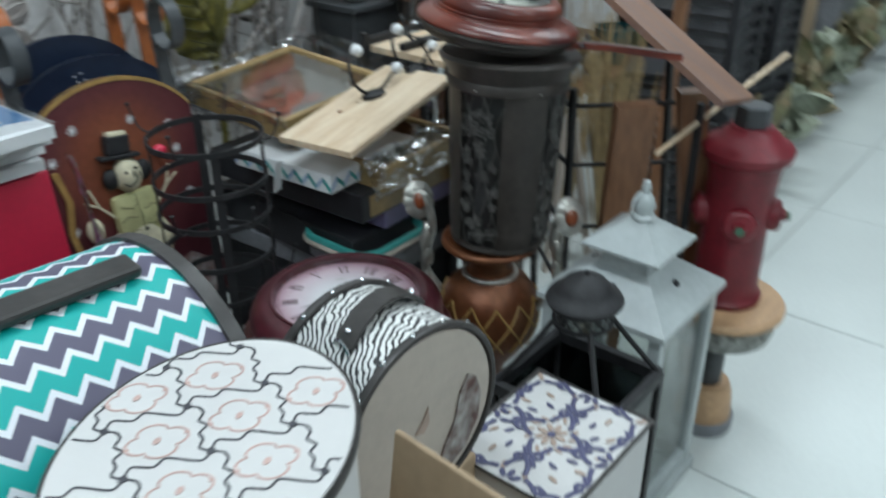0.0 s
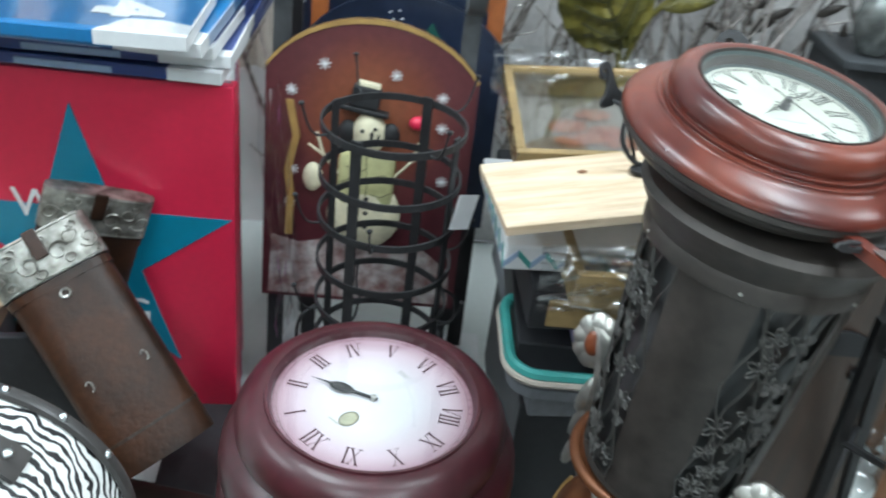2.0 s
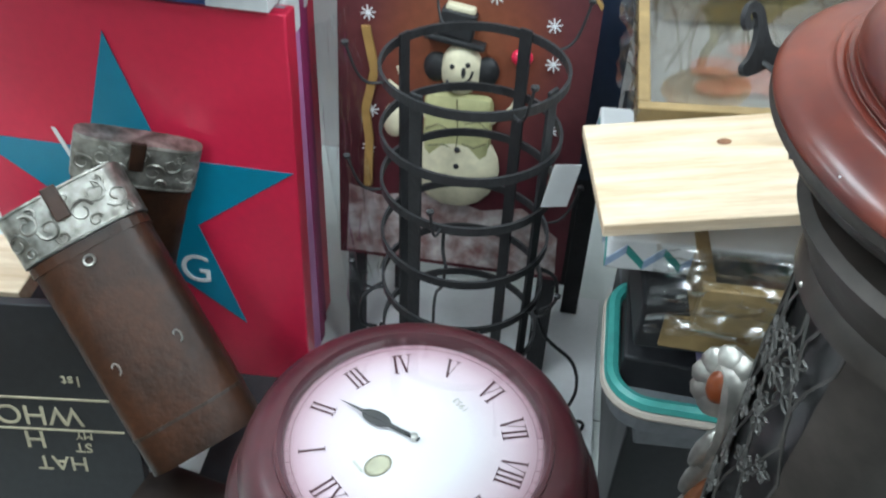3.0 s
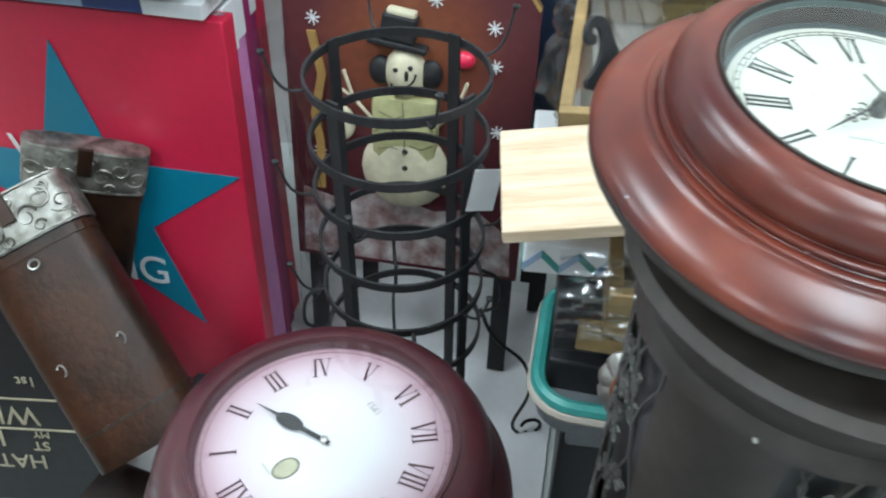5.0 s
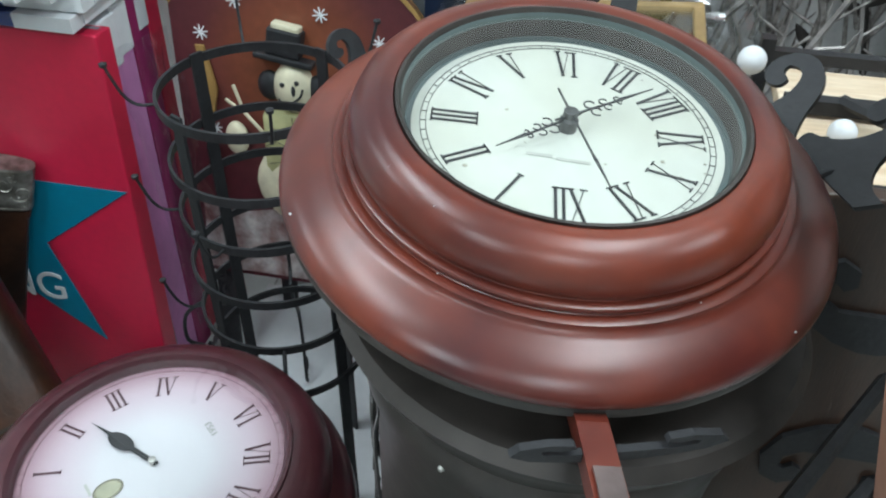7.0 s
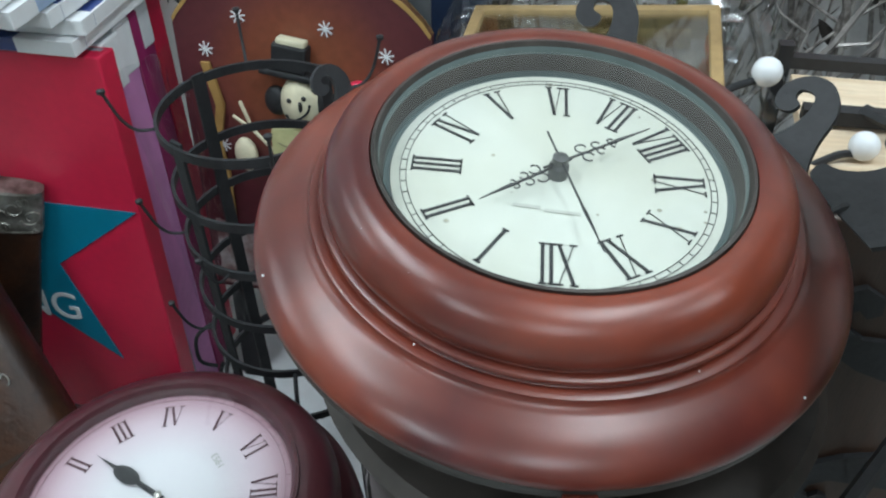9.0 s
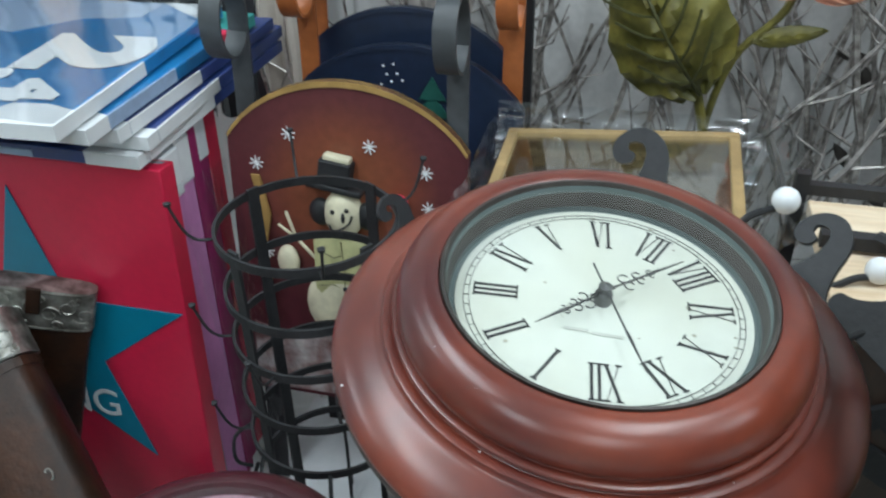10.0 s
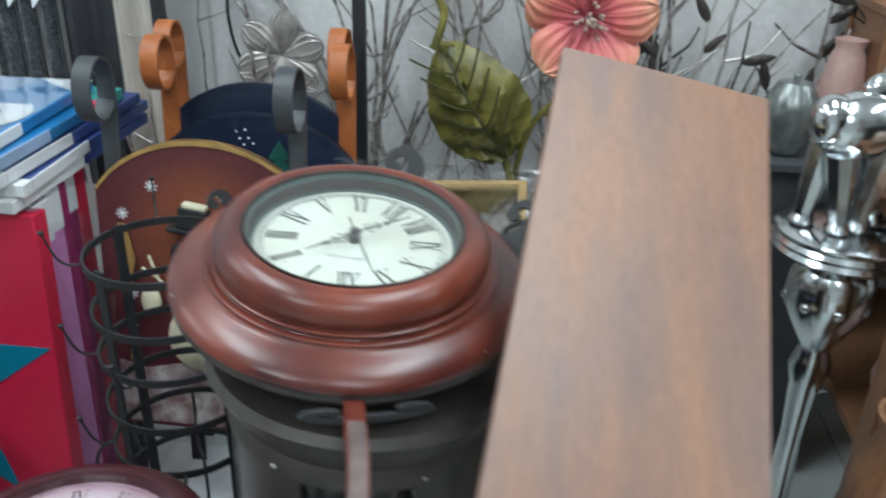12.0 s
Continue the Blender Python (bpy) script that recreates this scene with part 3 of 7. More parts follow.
tower = thing("lantern", (1.487, 0.912, 0.53), (0, 3.4, 0), "tall bronzed metal lantern with filigree panels and scroll crown", "lantern")
part("base_ring", lathe([(0.0, 0.0), (0.1, 0.0), (0.103, 0.006), (0.1, 0.014), (0.0, 0.014)], 48), M_BROWNBLACK, tower, smooth=True)
R0, R1, H = 0.104, 0.121, 0.36
for k in range(4):
    a = 90 * k + 54
    pl = bmesh.new()
    rows = []
    for j in range(2):
        rr = R0 + (R1 - R0) * j
        zz = 0.014 + (H - 0.014) * j
        rows.append([pl.verts.new((q * math.cos(radians(a + w)), q * math.sin(radians(a + w)), zz)) for q in (rr, rr - 0.004) for w in range(-22, 23, 11)])
    n5 = 5
    for i in range(n5 - 1):
        pl.faces.new((rows[0][i], rows[0][i + 1], rows[1][i + 1], rows[1][i]))
        pl.faces.new((rows[0][n5 + i + 1], rows[0][n5 + i], rows[1][n5 + i], rows[1][n5 + i + 1]))
    pl.faces.new((rows[0][0], rows[1][0], rows[1][n5], rows[0][n5]))
    pl.faces.new((rows[0][n5 - 1], rows[0][2 * n5 - 1], rows[1][2 * n5 - 1], rows[1][n5 - 1]))
    part("panel", pl, M_BROWNBLACK, tower, "plain dark bronzed panel", smooth=True)
    rnd = random.Random(10 + k)
    fil = None
    for j in range(9):
        zz = 0.04 + 0.032 * j
        rr = R0 + (R1 - R0) * zz / H
        for w in range(3):
            ca = a + 45 + rnd.uniform(-18, 18)
            cz = zz + rnd.uniform(-0.01, 0.01)
            pr = rnd.uniform(0.009, 0.015)
            for p in range(5):
                pa = radians(72 * p + rnd.uniform(0, 40))
                pts = []
                for q in range(0, 361, 60):
                    u = pr * 0.6 * math.cos(pa) + pr * 0.55 * math.cos(radians(q)) * math.cos(pa) - pr * 0.28 * math.sin(radians(q)) * math.sin(pa)
                    v = pr * 0.6 * math.sin(pa) + pr * 0.55 * math.cos(radians(q)) * math.sin(pa) + pr * 0.28 * math.sin(radians(q)) * math.cos(pa)
                    aa = radians(ca) + u / rr
                    pts.append((rr * math.cos(aa), rr * math.sin(aa), cz + v))
                fil = tube(pts[:-1], 0.0013, 4, fil, closed=True)
    for w in range(7):
        pts = []
        for j in range(12):
            zz = 0.02 + (H - 0.03) * j / 11
            rr = R0 + (R1 - R0) * zz / H
            aa = radians(a + 45 - 20 + 6.6 * w + 5 * math.sin(j * 1.3 + w * 2 + k))
            pts.append((rr * math.cos(aa), rr * math.sin(aa), zz))
        fil = tube(pts, 0.0014, 4, fil)
    part("filigree", fil, M_WIRE, tower, "black wire flower filigree")
part("inner_glass", lathe([(R0 - 0.009, 0.014), (R1 - 0.009, H)], 36), material("dark_glass", (0.022, 0.023, 0.023), 0.3, var=0.4, scale=18, bump=0.03), tower, "dark glass cylinder", smooth=True)
part("top_collar", lathe([(0.117, H - 0.024), (0.1235, H - 0.02), (0.1245, H - 0.006), (0.121, H), (0.126, H + 0.012), (0.136, H + 0.026), (0.142, H + 0.038), (0.136, H + 0.045), (0.0, H + 0.045)], 64), M_BROWNBLACK, tower, "dark flared bowl under the clock", smooth=True)
for k in range(6):
    part("bolt", lathe([(0, 0.002), (0.0014, 0.0016), (0.0022, 0)], 10), M_SILVER, tower, "small bright bolt", True, Matrix.Rotation(radians(60 * k + 5), 4, "Z") @ pose(0.1238, 0, H - 0.013, 0, 90, 0))
SH = Matrix.Translation((-0.03, 0.013, 0))


def scroll_plate():
    """A moustache of two curls, cut from flat plate, in x, z."""
    out = []
    for sg in (1, -1):
        side = [(0.004, 0.0), (0.016, 0.004), (0.03, 0.014), (0.037, 0.03), (0.034, 0.045), (0.024, 0.05), (0.016, 0.045), (0.015, 0.037), (0.02, 0.034), (0.024, 0.038), (0.027, 0.036), (0.026, 0.028), (0.018, 0.022), (0.008, 0.022)]
        side = [(sg * x, z) for x, z in side]
        out += side if sg == 1 else side[::-1]
    return out


def wave_plate():
    """One breaking wave, cut from flat plate, in x, z: a broad foot and a curled crest."""
    pts = [(0.05, 0.004), (0.034, 0.006), (0.021, 0.016), (0.014, 0.034), (0.011, 0.052), (0.004, 0.064), (-0.008, 0.071), (-0.022, 0.069), (-0.032, 0.059), (-0.033, 0.047), (-0.026, 0.04), (-0.017, 0.042), (-0.015, 0.049),
           (-0.021, 0.052), (-0.021, 0.058), (-0.012, 0.059), (-0.007, 0.051), (-0.008, 0.036), (-0.016, 0.02), (-0.03, 0.008), (-0.044, 0.002), (-0.034, -0.012), (0.04, -0.012)]
    sm = spline([(-x, 0, z) for x, z in pts], 3)
    return [(p.x, p.z) for p in sm[::-1]]


for a, rad, up, tilt, k in ((43, 0.192, 0.432, 48, 1.0), (24, 0.2, 0.452, 52, 0.85), (81, 0.184, 0.45, 40, 1.0), (141, 0.176, 0.437, 25, 0.6)):
    d = Vector((math.cos(radians(a)), math.sin(radians(a)), 0))
    arm = part("scroll_arm", tube(spline([d * 0.125 + Vector((0, 0, min(H + 0.02, up + 0.02))), d * (rad - 0.02) + Vector((0, 0, up - 0.008)), d * (rad + 0.004) + Vector((0, 0, up))]), 0.003, 6, flat=0.6), M_BLACK, tower, m=SH)
    part("scroll", slab(wave_plate(), 0.004, m=SH @ pose(d.x * rad, d.y * rad, up, tilt, 0, a + 90) @ Matrix.Diagonal((k, 1, k, 1))), M_BLACK, arm, "flat black wave-shaped scroll plate")
d = Vector((math.cos(radians(-70)), math.sin(radians(-70)), 0))
part("front_scroll", slab(scroll_plate(), 0.004, m=SH @ pose(d.x * 0.173, d.y * 0.173, 0.433, 0, 0, 20) @ Matrix.Diagonal((1.35, 1, 0.28, 1))), M_BLACK, tower, "flat dark scroll plate under the clock's edge")
part("latch_bar", strip([(0.04, -0.12, 0.425), (0.046, -0.15, 0.434), (0.062, -0.21, 0.437), (0.09, -0.345, 0.437)], 0.015, 0.011, (1, 0.2, 0)), M_MAHOG, tower, "narrow square red-brown bar", m=SH)
part("bar_wrap", strip([(0.053, -0.175, 0.4432), (0.062, -0.21, 0.4442), (0.089, -0.342, 0.4442)], 0.012, 0.001, (1, 0.2, 0)), material("dusty_wrap", (0.17, 0.12, 0.11), 0.4, var=0.4, scale=30, bump=0.1), tower, "grey plastic wrap on the bar", m=SH)

# ---- ring rack ----
rack = thing("ring_rack", (1.10, 1.378, 0), (0, 0, 0), "black iron rack of stacked rings with ball-ended pegs", "rack")
RR = 0.117
for zz in (0.765, 0.675, 0.6, 0.51, 0.425, 0.33):
    part("ring", lathe([(RR - 0.002, -0.006), (RR + 0.002, -0.006), (RR + 0.002, 0.006), (RR - 0.002, 0.006)], 56, (0, 0, zz), closed=True), M_BLACK, rack)
for a in (62, 152, 242, 332):
    x, y = (RR - 0.004) * math.cos(radians(a)), (RR - 0.004) * math.sin(radians(a))
    part("upright", box(0.004, 0.018, 0.775, (x, y, 0.388), rot=(0, 0, a)), M_BLACK, rack)
for zz, a in ((0.765, 212), (0.765, 36), (0.765, 118), (0.765, 300), (0.6, 205), (0.6, 262), (0.425, 205), (0.425, 330), (0.33, 250), (0.51, 20)):
    d = Vector((math.cos(radians(a)), math.sin(radians(a)), 0))
    pts = spline([d * RR + Vector((0, 0, zz)), d * (RR + 0.02) + Vector((0, 0, zz + 0.003)), d * (RR + 0.034) + Vector((0, 0, zz + 0.02)), d * (RR + 0.046) + Vector((0, 0, zz + 0.058))], 4)
    pg = tube(pts, 0.002, 6)
    bl = lathe([(0, -0.003), (0.0045, -0.002), (0.005, 0.002), (0, 0.004)], 8, tuple(pts[-1]))
    part("peg", merge(pg, bl), M_BLACK, rack)
for a in (20, 110, 200, 290):
    d = Vector((math.cos(radians(a)), math.sin(radians(a)), 0))
    up = Vector((0, 0, 1))
    sw = [d * (RR + 0.004) + up * 0.34, d * (RR + 0.03) + up * 0.27, d * (RR + 0.085) + up * 0.2, d * (RR + 0.1) + up * 0.12, d * (RR + 0.075) + up * 0.04, d * (RR + 0.09) + up * 0.006]
    curl = [d * (RR + 0.11 + 0.018 * math.cos(radians(q))) + up * (0.024 + 0.018 * math.sin(radians(q))) for q in range(240, 560, 32)]
    part("scroll_foot", tube(spline(sw + curl, 4), 0.0032, 6), M_BLACK, rack, "curled iron wire foot", True)
    part("side_curl", tube(spline([d * RR + up * 0.425, d * (RR + 0.03) + up * 0.4, d * (RR + 0.035) + up * 0.35, d * (RR + 0.012) + up * 0.335], 4), 0.003, 6), M_BLACK, rack)
part("price_tag", box(0.036, 0.001, 0.066, (0.124, -0.066, 0.652), rot=(4, 8, 25)), M_WHITE, rack, "blank white card tag")

# ---- star panel and canvases ----
panel = thing("star_sign", (0.548, 1.437, 0.0), (-4, 0, 0), "glossy red canvas sign with a teal five-pointed star", "sign")
part("canvas", box(0.545, 0.04, 0.73, (0.0, 0.02, 0.39), 0.003), M_RED, panel)
star = []
for k in range(10):
    rr = 0.29 if k % 2 == 0 else 0.11
    a = radians(90 - 36 * k)
    star.append((-0.008 + rr * math.cos(a), 0.412 + rr * math.sin(a)))
part("star", slab(star, 0.002, m=pose(0, -0.003, 0)), M_TEALP, panel, "teal printed star")
for s, x, z in (("NG", 0.05, 0.284), ("T", 0.042, 0.356), ("W", -0.085, 0.5)):
    words("lettering", s, 0.082, M_WHITE, panel, pose(x, -0.0045, z) @ FRONT, label="white capitals")

for k, (y, t, edge, hgt, mat, nm) in enumerate(((1.487, 0.02, 0.812, 0.752, M_GREYFILM, "film-wrapped grey"), (1.522, 0.042, 0.802, 0.752, M_PINK, "pink"), (1.567, 0.04, 0.796, 0.756, M_PINK, "pink"), (1.603, 0.024, 0.796, 0.756, M_MAGENTA, "magenta"), (1.64, 0.036, 0.786, 0.762, M_MAGENTA, "magenta"), (1.69, 0.04, 0.78, 0.765, M_RED, "red"))):
    c = thing("canvas", (edge, y, 0.0), (-2, 0, 0), nm + " stretched canvas standing behind the star sign", "canvas", "canvases standing behind")
    part("face", box(0.52, t, hgt, (-0.26, 0, hgt / 2), 0.002), mat, c)
    if k in (1, 2, 4):
        part("corner", box(0.06, t + 0.004, 0.08, (-0.028, 0, hgt - 0.038), 0.003), M_WHITE, c, "white card corner guard")

CW = 0.31
for k, (cx, cy, rz) in enumerate(((0.5, 1.72, -1), (0.505, 1.725, 1), (0.495, 1.705, -1.5), (0.488, 1.645, -1), (0.465, 1.585, 2))):
    cv = thing("blue_canvas", (cx, cy, 0.7785 + 0.0245 * k), (0.6, 0, rz), "blue and white printed canvas lying flat in a film-wrapped stack", "canvas", "flat stack of blue canvases")
    part("face", box(2 * CW, 0.5, 0.021, (0, 0, 0), 0.002), M_BLUE if k > 2 else M_NAVY, cv)
    if k > 2:
        part("corner", slab([(CW - 0.135, -0.2505), (CW + 0.0006, -0.2505), (CW + 0.0006, -0.2), (CW - 0.05, -0.185), (CW - 0.1, -0.19)], 0.0222, m=pose(0, 0, 0.0112, -90, 0, 0)), M_WHITE, cv, "white printed corner")
    else:
        part("corner", box(0.09 + 0.03 * k, 0.03, 0.0218, (CW - 0.0445 - 0.015 * k, -0.2354, 0), 0.001), M_WHITE, cv, "white printed edge")
        part("edge_print", box(0.16, 0.004, 0.012, (CW - 0.26, -0.2492, -0.003), 0.001), M_SKY, cv, "pale blue printed edge")
    part("side_print", box(0.004, 0.2, 0.0215, (CW - 0.0015, -0.12, 0), 0.001), M_WHITE if k != 3 else M_SKY, cv)
    if k == 3:
        part("teal_end", box(0.1, 0.09, 0.0222, (CW - 0.049, 0.2055, 0), 0.001), M_TEAL, cv, "teal printed end")
        part("red_end", box(0.1, 0.03, 0.0222, (CW - 0.049, 0.144, 0), 0.001), M_RED, cv, "red printed band")
        part("pale_curve", slab([(CW - 0.1 + 0.05 * math.cos(radians(q)), -0.1 + 0.075 * math.sin(radians(q))) for q in range(-90, 91, 15)] + [(CW - 0.1 + 0.022 * math.cos(radians(q)), -0.1 + 0.045 * math.sin(radians(q))) for q in range(90, -91, -15)], 0.001, m=pose(0, 0, 0.0112, -90, 0, 0)), M_SKY, cv, "pale printed curve")
    if k == 4:
        part("pale_band", slab([(-CW, 0.02), (-0.06, 0.09), (0.02, 0.07), (0.1, 0.15), (0.2, 0.17), (0.2, 0.25), (-CW, 0.25)], 0.001, m=pose(0, 0, 0.0112, -90, 0, 0)), M_SKY, cv, "pale blue printed field")
        words("lettering", "2", 0.23, M_WHITE, cv, pose(0.2, 0.0, 0.0125, 0, 0, -88) @ Matrix.Diagonal((1.2, 1, 1, 1)), label="white printed numeral", bold=0.014)
        words("lettering", "!", 0.17, M_WHITE, cv, pose(0.08, -0.1, 0.0125, 0, 0, 88), bold=0.011)
        words("lettering", "4", 0.13, M_WHITE, cv, pose(0.2, -0.15, 0.0125, 0, 0, -88), label="white printed numeral", bold=0.009)
        part("corner_print", slab([(CW - 0.11, 0.2504), (CW + 0.0004, 0.2504), (CW + 0.0004, 0.17)], 0.0015, m=pose(0, 0, 0.0116, -90, 0, 0)), M_WHITE, cv, "white printed triangle")

# ---- leather cases ----


M_TRIM_LEATHER = material("dark_leather", (0.028, 0.016, 0.011), 0.45, var=0.4, scale=9, bump=0.1, second=(0.012, 0.008, 0.007))


def leather_case(loc, rot, label, length=0.36, deep=0.052):
    c = thing("leather_case", loc, rot, label, "case", "leather cases")
    prof = [(0.086 * math.copysign(abs(math.cos(radians(q))) ** 0.6, math.cos(radians(q))), deep * math.copysign(abs(math.sin(radians(q))) ** 0.6, math.sin(radians(q)))) for q in range(0, 360, 15)]

    def sleeve(x0, x1, k):
        b = bmesh.new()
        A = [b.verts.new((x0, y * k, z * k)) for y, z in prof]
        B = [b.verts.new((x1, y * k, z * k)) for y, z in prof]
        for i in range(len(A)):
            j = (i + 1) % len(A)
            b.faces.new((A[i], A[j], B[j], B[i]))
        b.faces.new(A[::-1])
        b.faces.new(B)
        return b
    part("body", sleeve(0.08, length, 1.0), M_LEATHER, c, smooth=True)
    band = part("cap", sleeve(0.0, 0.078, 1.06), M_CAP, c, "embossed silver cap", smooth=True)
    vine = None
    for sd in range(-3, 4):
        for q0, rad in ((0, 0.0165), (1, 0.009)):
            cy, cx = sd * 0.025 + q0 * 0.011, 0.034 + (0.012 if sd % 2 else -0.004) + q0 * (0.02 if sd % 2 else -0.012)
            pts = []
            for q in range(14):
                rr = rad * (1 - q / 20)
                aa = (q * 0.55 + sd * 1.7) * (1 if sd % 2 else -1)
                y = max(-0.085, min(0.085, cy + rr * math.sin(aa)))
                k = 1.07 * deep * max(0.0, 1 - abs(y / 0.0915) ** 3.3) ** 0.3
                pts.append((min(0.073, max(0.005, cx + rr * math.cos(aa))), y, k))
            vine = tube(pts, 0.0027, 5, vine, taper=(1, 0.5))
    for cx in (0.003, 0.075):
        vine = tube([(cx, y / 100, 1.07 * deep * max(0.0, 1 - abs(y / 9.15) ** 3.3) ** 0.3) for y in range(-8, 9)], 0.0016, 5, vine)
    part("vine_relief", vine, M_CAP, band, "raised vine scrolls")
    part("strap", box(0.05, 0.022, 0.006, (0.02, 0.0, deep * 1.06 + 0.002), 0.002), M_LEATHER, c, "dark leather strap")
    part("buckle", tube([(0.11 + 0.007 * math.cos(radians(q)), 0.008 * math.sin(radians(q)), deep + 0.004) for q in range(0, 360, 40)], 0.002, 5, closed=True), M_SILVER, c)
    part("seam_band", sleeve(0.082, 0.096, 1.03), M_LEATHER, c)
    part("lower_seam", sleeve(length - 0.06, length - 0.055, 1.015), M_TRIM_LEATHER, c, "dark stitched seam")
    for y in (-0.045, 0.05):
        part("hook_eye", tube([(0.26 + 0.009 * math.cos(radians(q)), y + 0.005 * math.sin(radians(q)), deep * 1.01) for q in range(0, 250, 30)], 0.0014, 5), M_SILVER, c, "small metal hook")
    return c




def on_axes(ob, mid, along, across, deep=0.05):
    """Stands a case so that the middle of its cap's lower front edge is mid."""
    x = Vector(along).normalized()
    y = Vector(across)
    y = (y - x * y.dot(x)).normalized()
    z = x.cross(y)
    if z.dot(Vector((0.4, -0.8, 0.5))) < 0:
        y, z = -y, -z
    m = Matrix((x, y, z)).transposed().to_4x4()
    ob.matrix_world = Matrix.Translation(Vector(mid) - x * 0.08 - z * deep) @ m


on_axes(leather_case((0, 0, 0), (0, 0, 0), "brown leather case with embossed silver cap leaning on others", 0.42), (0.58, 1.25, 0.5), (0.22, -0.15, -0.26), (0.07, 0.11, 0.1))
on_axes(leather_case((0, 0, 0), (0, 0, 0), "dark leather case with embossed silver cap standing behind", 0.42, 0.02), (0.588, 1.392, 0.492), (-0.3, -0.1, -1.0), (0.148, 0.066, -0.048), 0.02)

# ---- sleds ----


def sled(name, loc, rot, w, h, mat, runner, label, curl=0.04, up=0.1, low=0.0):
    s = thing(name, loc, rot, label, "sled", "decorative sleds")
    out = [(-w / 2, -low), (w / 2, -low), (w / 2, h - 0.1)] + [(w / 2 * math.sin(radians(q)) / math.sin(radians(62)), h - 0.1 + 0.1 * (math.cos(radians(q)) - math.cos(radians(62))) / (1 - math.cos(radians(62)))) for q in range(55, -60, -8)] + [(-w / 2, h - 0.1)]
    part("board", slab(out, 0.014), mat, s)
    inn = [(x * 1.035, h / 2 + (z - h / 2) * 1.02) for x, z in out]
    b = bmesh.new()
    top = [q for q in range(len(out)) if q >= 2]
    A = [b.verts.new((out[q][0], -0.002, out[q][1])) for q in top]
    B = [b.verts.new((inn[q][0] * 0.955, -0.002, h / 2 + (inn[q][1] - h / 2) * 0.945)) for q in top]
    C = [b.verts.new((out[q][0], 0.015, out[q][1])) for q in top]
    for i in range(len(top) - 1):
        b.faces.new((A[i], A[i + 1], B[i + 1], B[i]))
        b.faces.new((A[i], A[i + 1], C[i + 1], C[i]))
    part("edge_line", b, M_GOLD if mat is M_SLED else M_SLEDNAVY, s, "painted border")
    for sg in (-1, 1):
        x = sg * (w / 2 - 0.025)
        part("runner_foot", strip([(x, 0.03, -loc[2] + 0.014), (x, 0.03, 0.05)], 0.034, 0.005, (1, 0, 0)), M_BLACK, s, "black runner foot")
        pts = [(x, 0.03, 0.05), (x, 0.03, h - 0.05), (x, 0.028, h + up)]
        pts += [(x, 0.028 - curl * (1 - math.cos(radians(q))) * 0.8, h + up + curl * math.sin(radians(q))) for q in range(10, 335, 12)]
        part("runner", strip(pts, 0.034, 0.005, (1, 0, 0)), runner, s, "curled painted runner strip", True)
    return s


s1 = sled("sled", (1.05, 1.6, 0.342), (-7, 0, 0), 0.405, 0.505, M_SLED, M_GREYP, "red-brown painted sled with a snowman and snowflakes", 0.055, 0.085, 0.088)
part("frosted_foot", slab([(-0.19, -0.08), (0.19, -0.08), (0.185, 0.0), (0.12, 0.05), (0.05, 0.035), (-0.04, 0.06), (-0.13, 0.04), (-0.185, 0.055)], 0.0012, m=pose(0, -0.0014, 0)), material("frosty_paint", (0.46, 0.41, 0.4), 0.55, var=0.9, scale=26, bump=0.08, second=(0.17, 0.075, 0.07)), s1, "frosty white brushed paint")
s2 = sled("sled", (1.105, 1.77, 0.355), (-5, 0, 0), 0.41, 0.5, M_SLEDNAVY, M_ORANGE, "navy painted sled with orange runners", 0.05, 0.09)
s3 = sled("sled", (1.085, 1.86, 0.39), (-5, 0, 0), 0.4, 0.5, M_SLEDNAVY, M_ORANGE, "dark blue sled with orange runners at the back", 0.045, 0.07)


for k, (x, z) in enumerate(((-0.04, 0.43), (-0.022, 0.436), (-0.03, 0.448), (-0.012, 0.45), (-0.036, 0.462), (-0.018, 0.466), (-0.003, 0.439))):
    part("snow_dot", lathe([(0, 0.0006), (0.0024, 0.0)], 8), M_WHITE, s2, "white painted dot", m=pose(x, -0.0008, z, 90, 0, 0))
M_FIR = material("dark_green_paint", (0.01, 0.09, 0.07), 0.5, var=0.3)
for k in range(3):
    part("painted_fir", slab([(-0.04 + 0.008 * k, 0.36 + 0.03 * k), (0.04 - 0.008 * k, 0.36 + 0.03 * k), (0, 0.4 + 0.03 * k)], 0.002, m=pose(0.05, -0.003 - 0.001 * k, -0.01)), M_FIR, s2, "dark green painted fir")


def blob(parent, name, x, z, rx, rz, mat, y=-0.012, ry=0.012, label="", segs=18):
    b = bmesh.new()
    bmesh.ops.create_uvsphere(b, u_segments=segs, v_segments=10, radius=1)
    return part(name, b, mat, parent, label, True, pose(x, y, z) @ Matrix.Diagonal((rx, ry, rz, 1)))


def flake(parent, x, z, r):
    b = None
    for k in range(4):
        a = radians(45 * k + 10)
        b = strip([(x - r * math.cos(a), -0.0035, z - r * math.sin(a)), (x + r * math.cos(a), -0.0035, z + r * math.sin(a))], 0.0019, 0.001, (-math.sin(a), 0, math.cos(a)), b)
    part("snowflake", b, M_WHITE, parent)


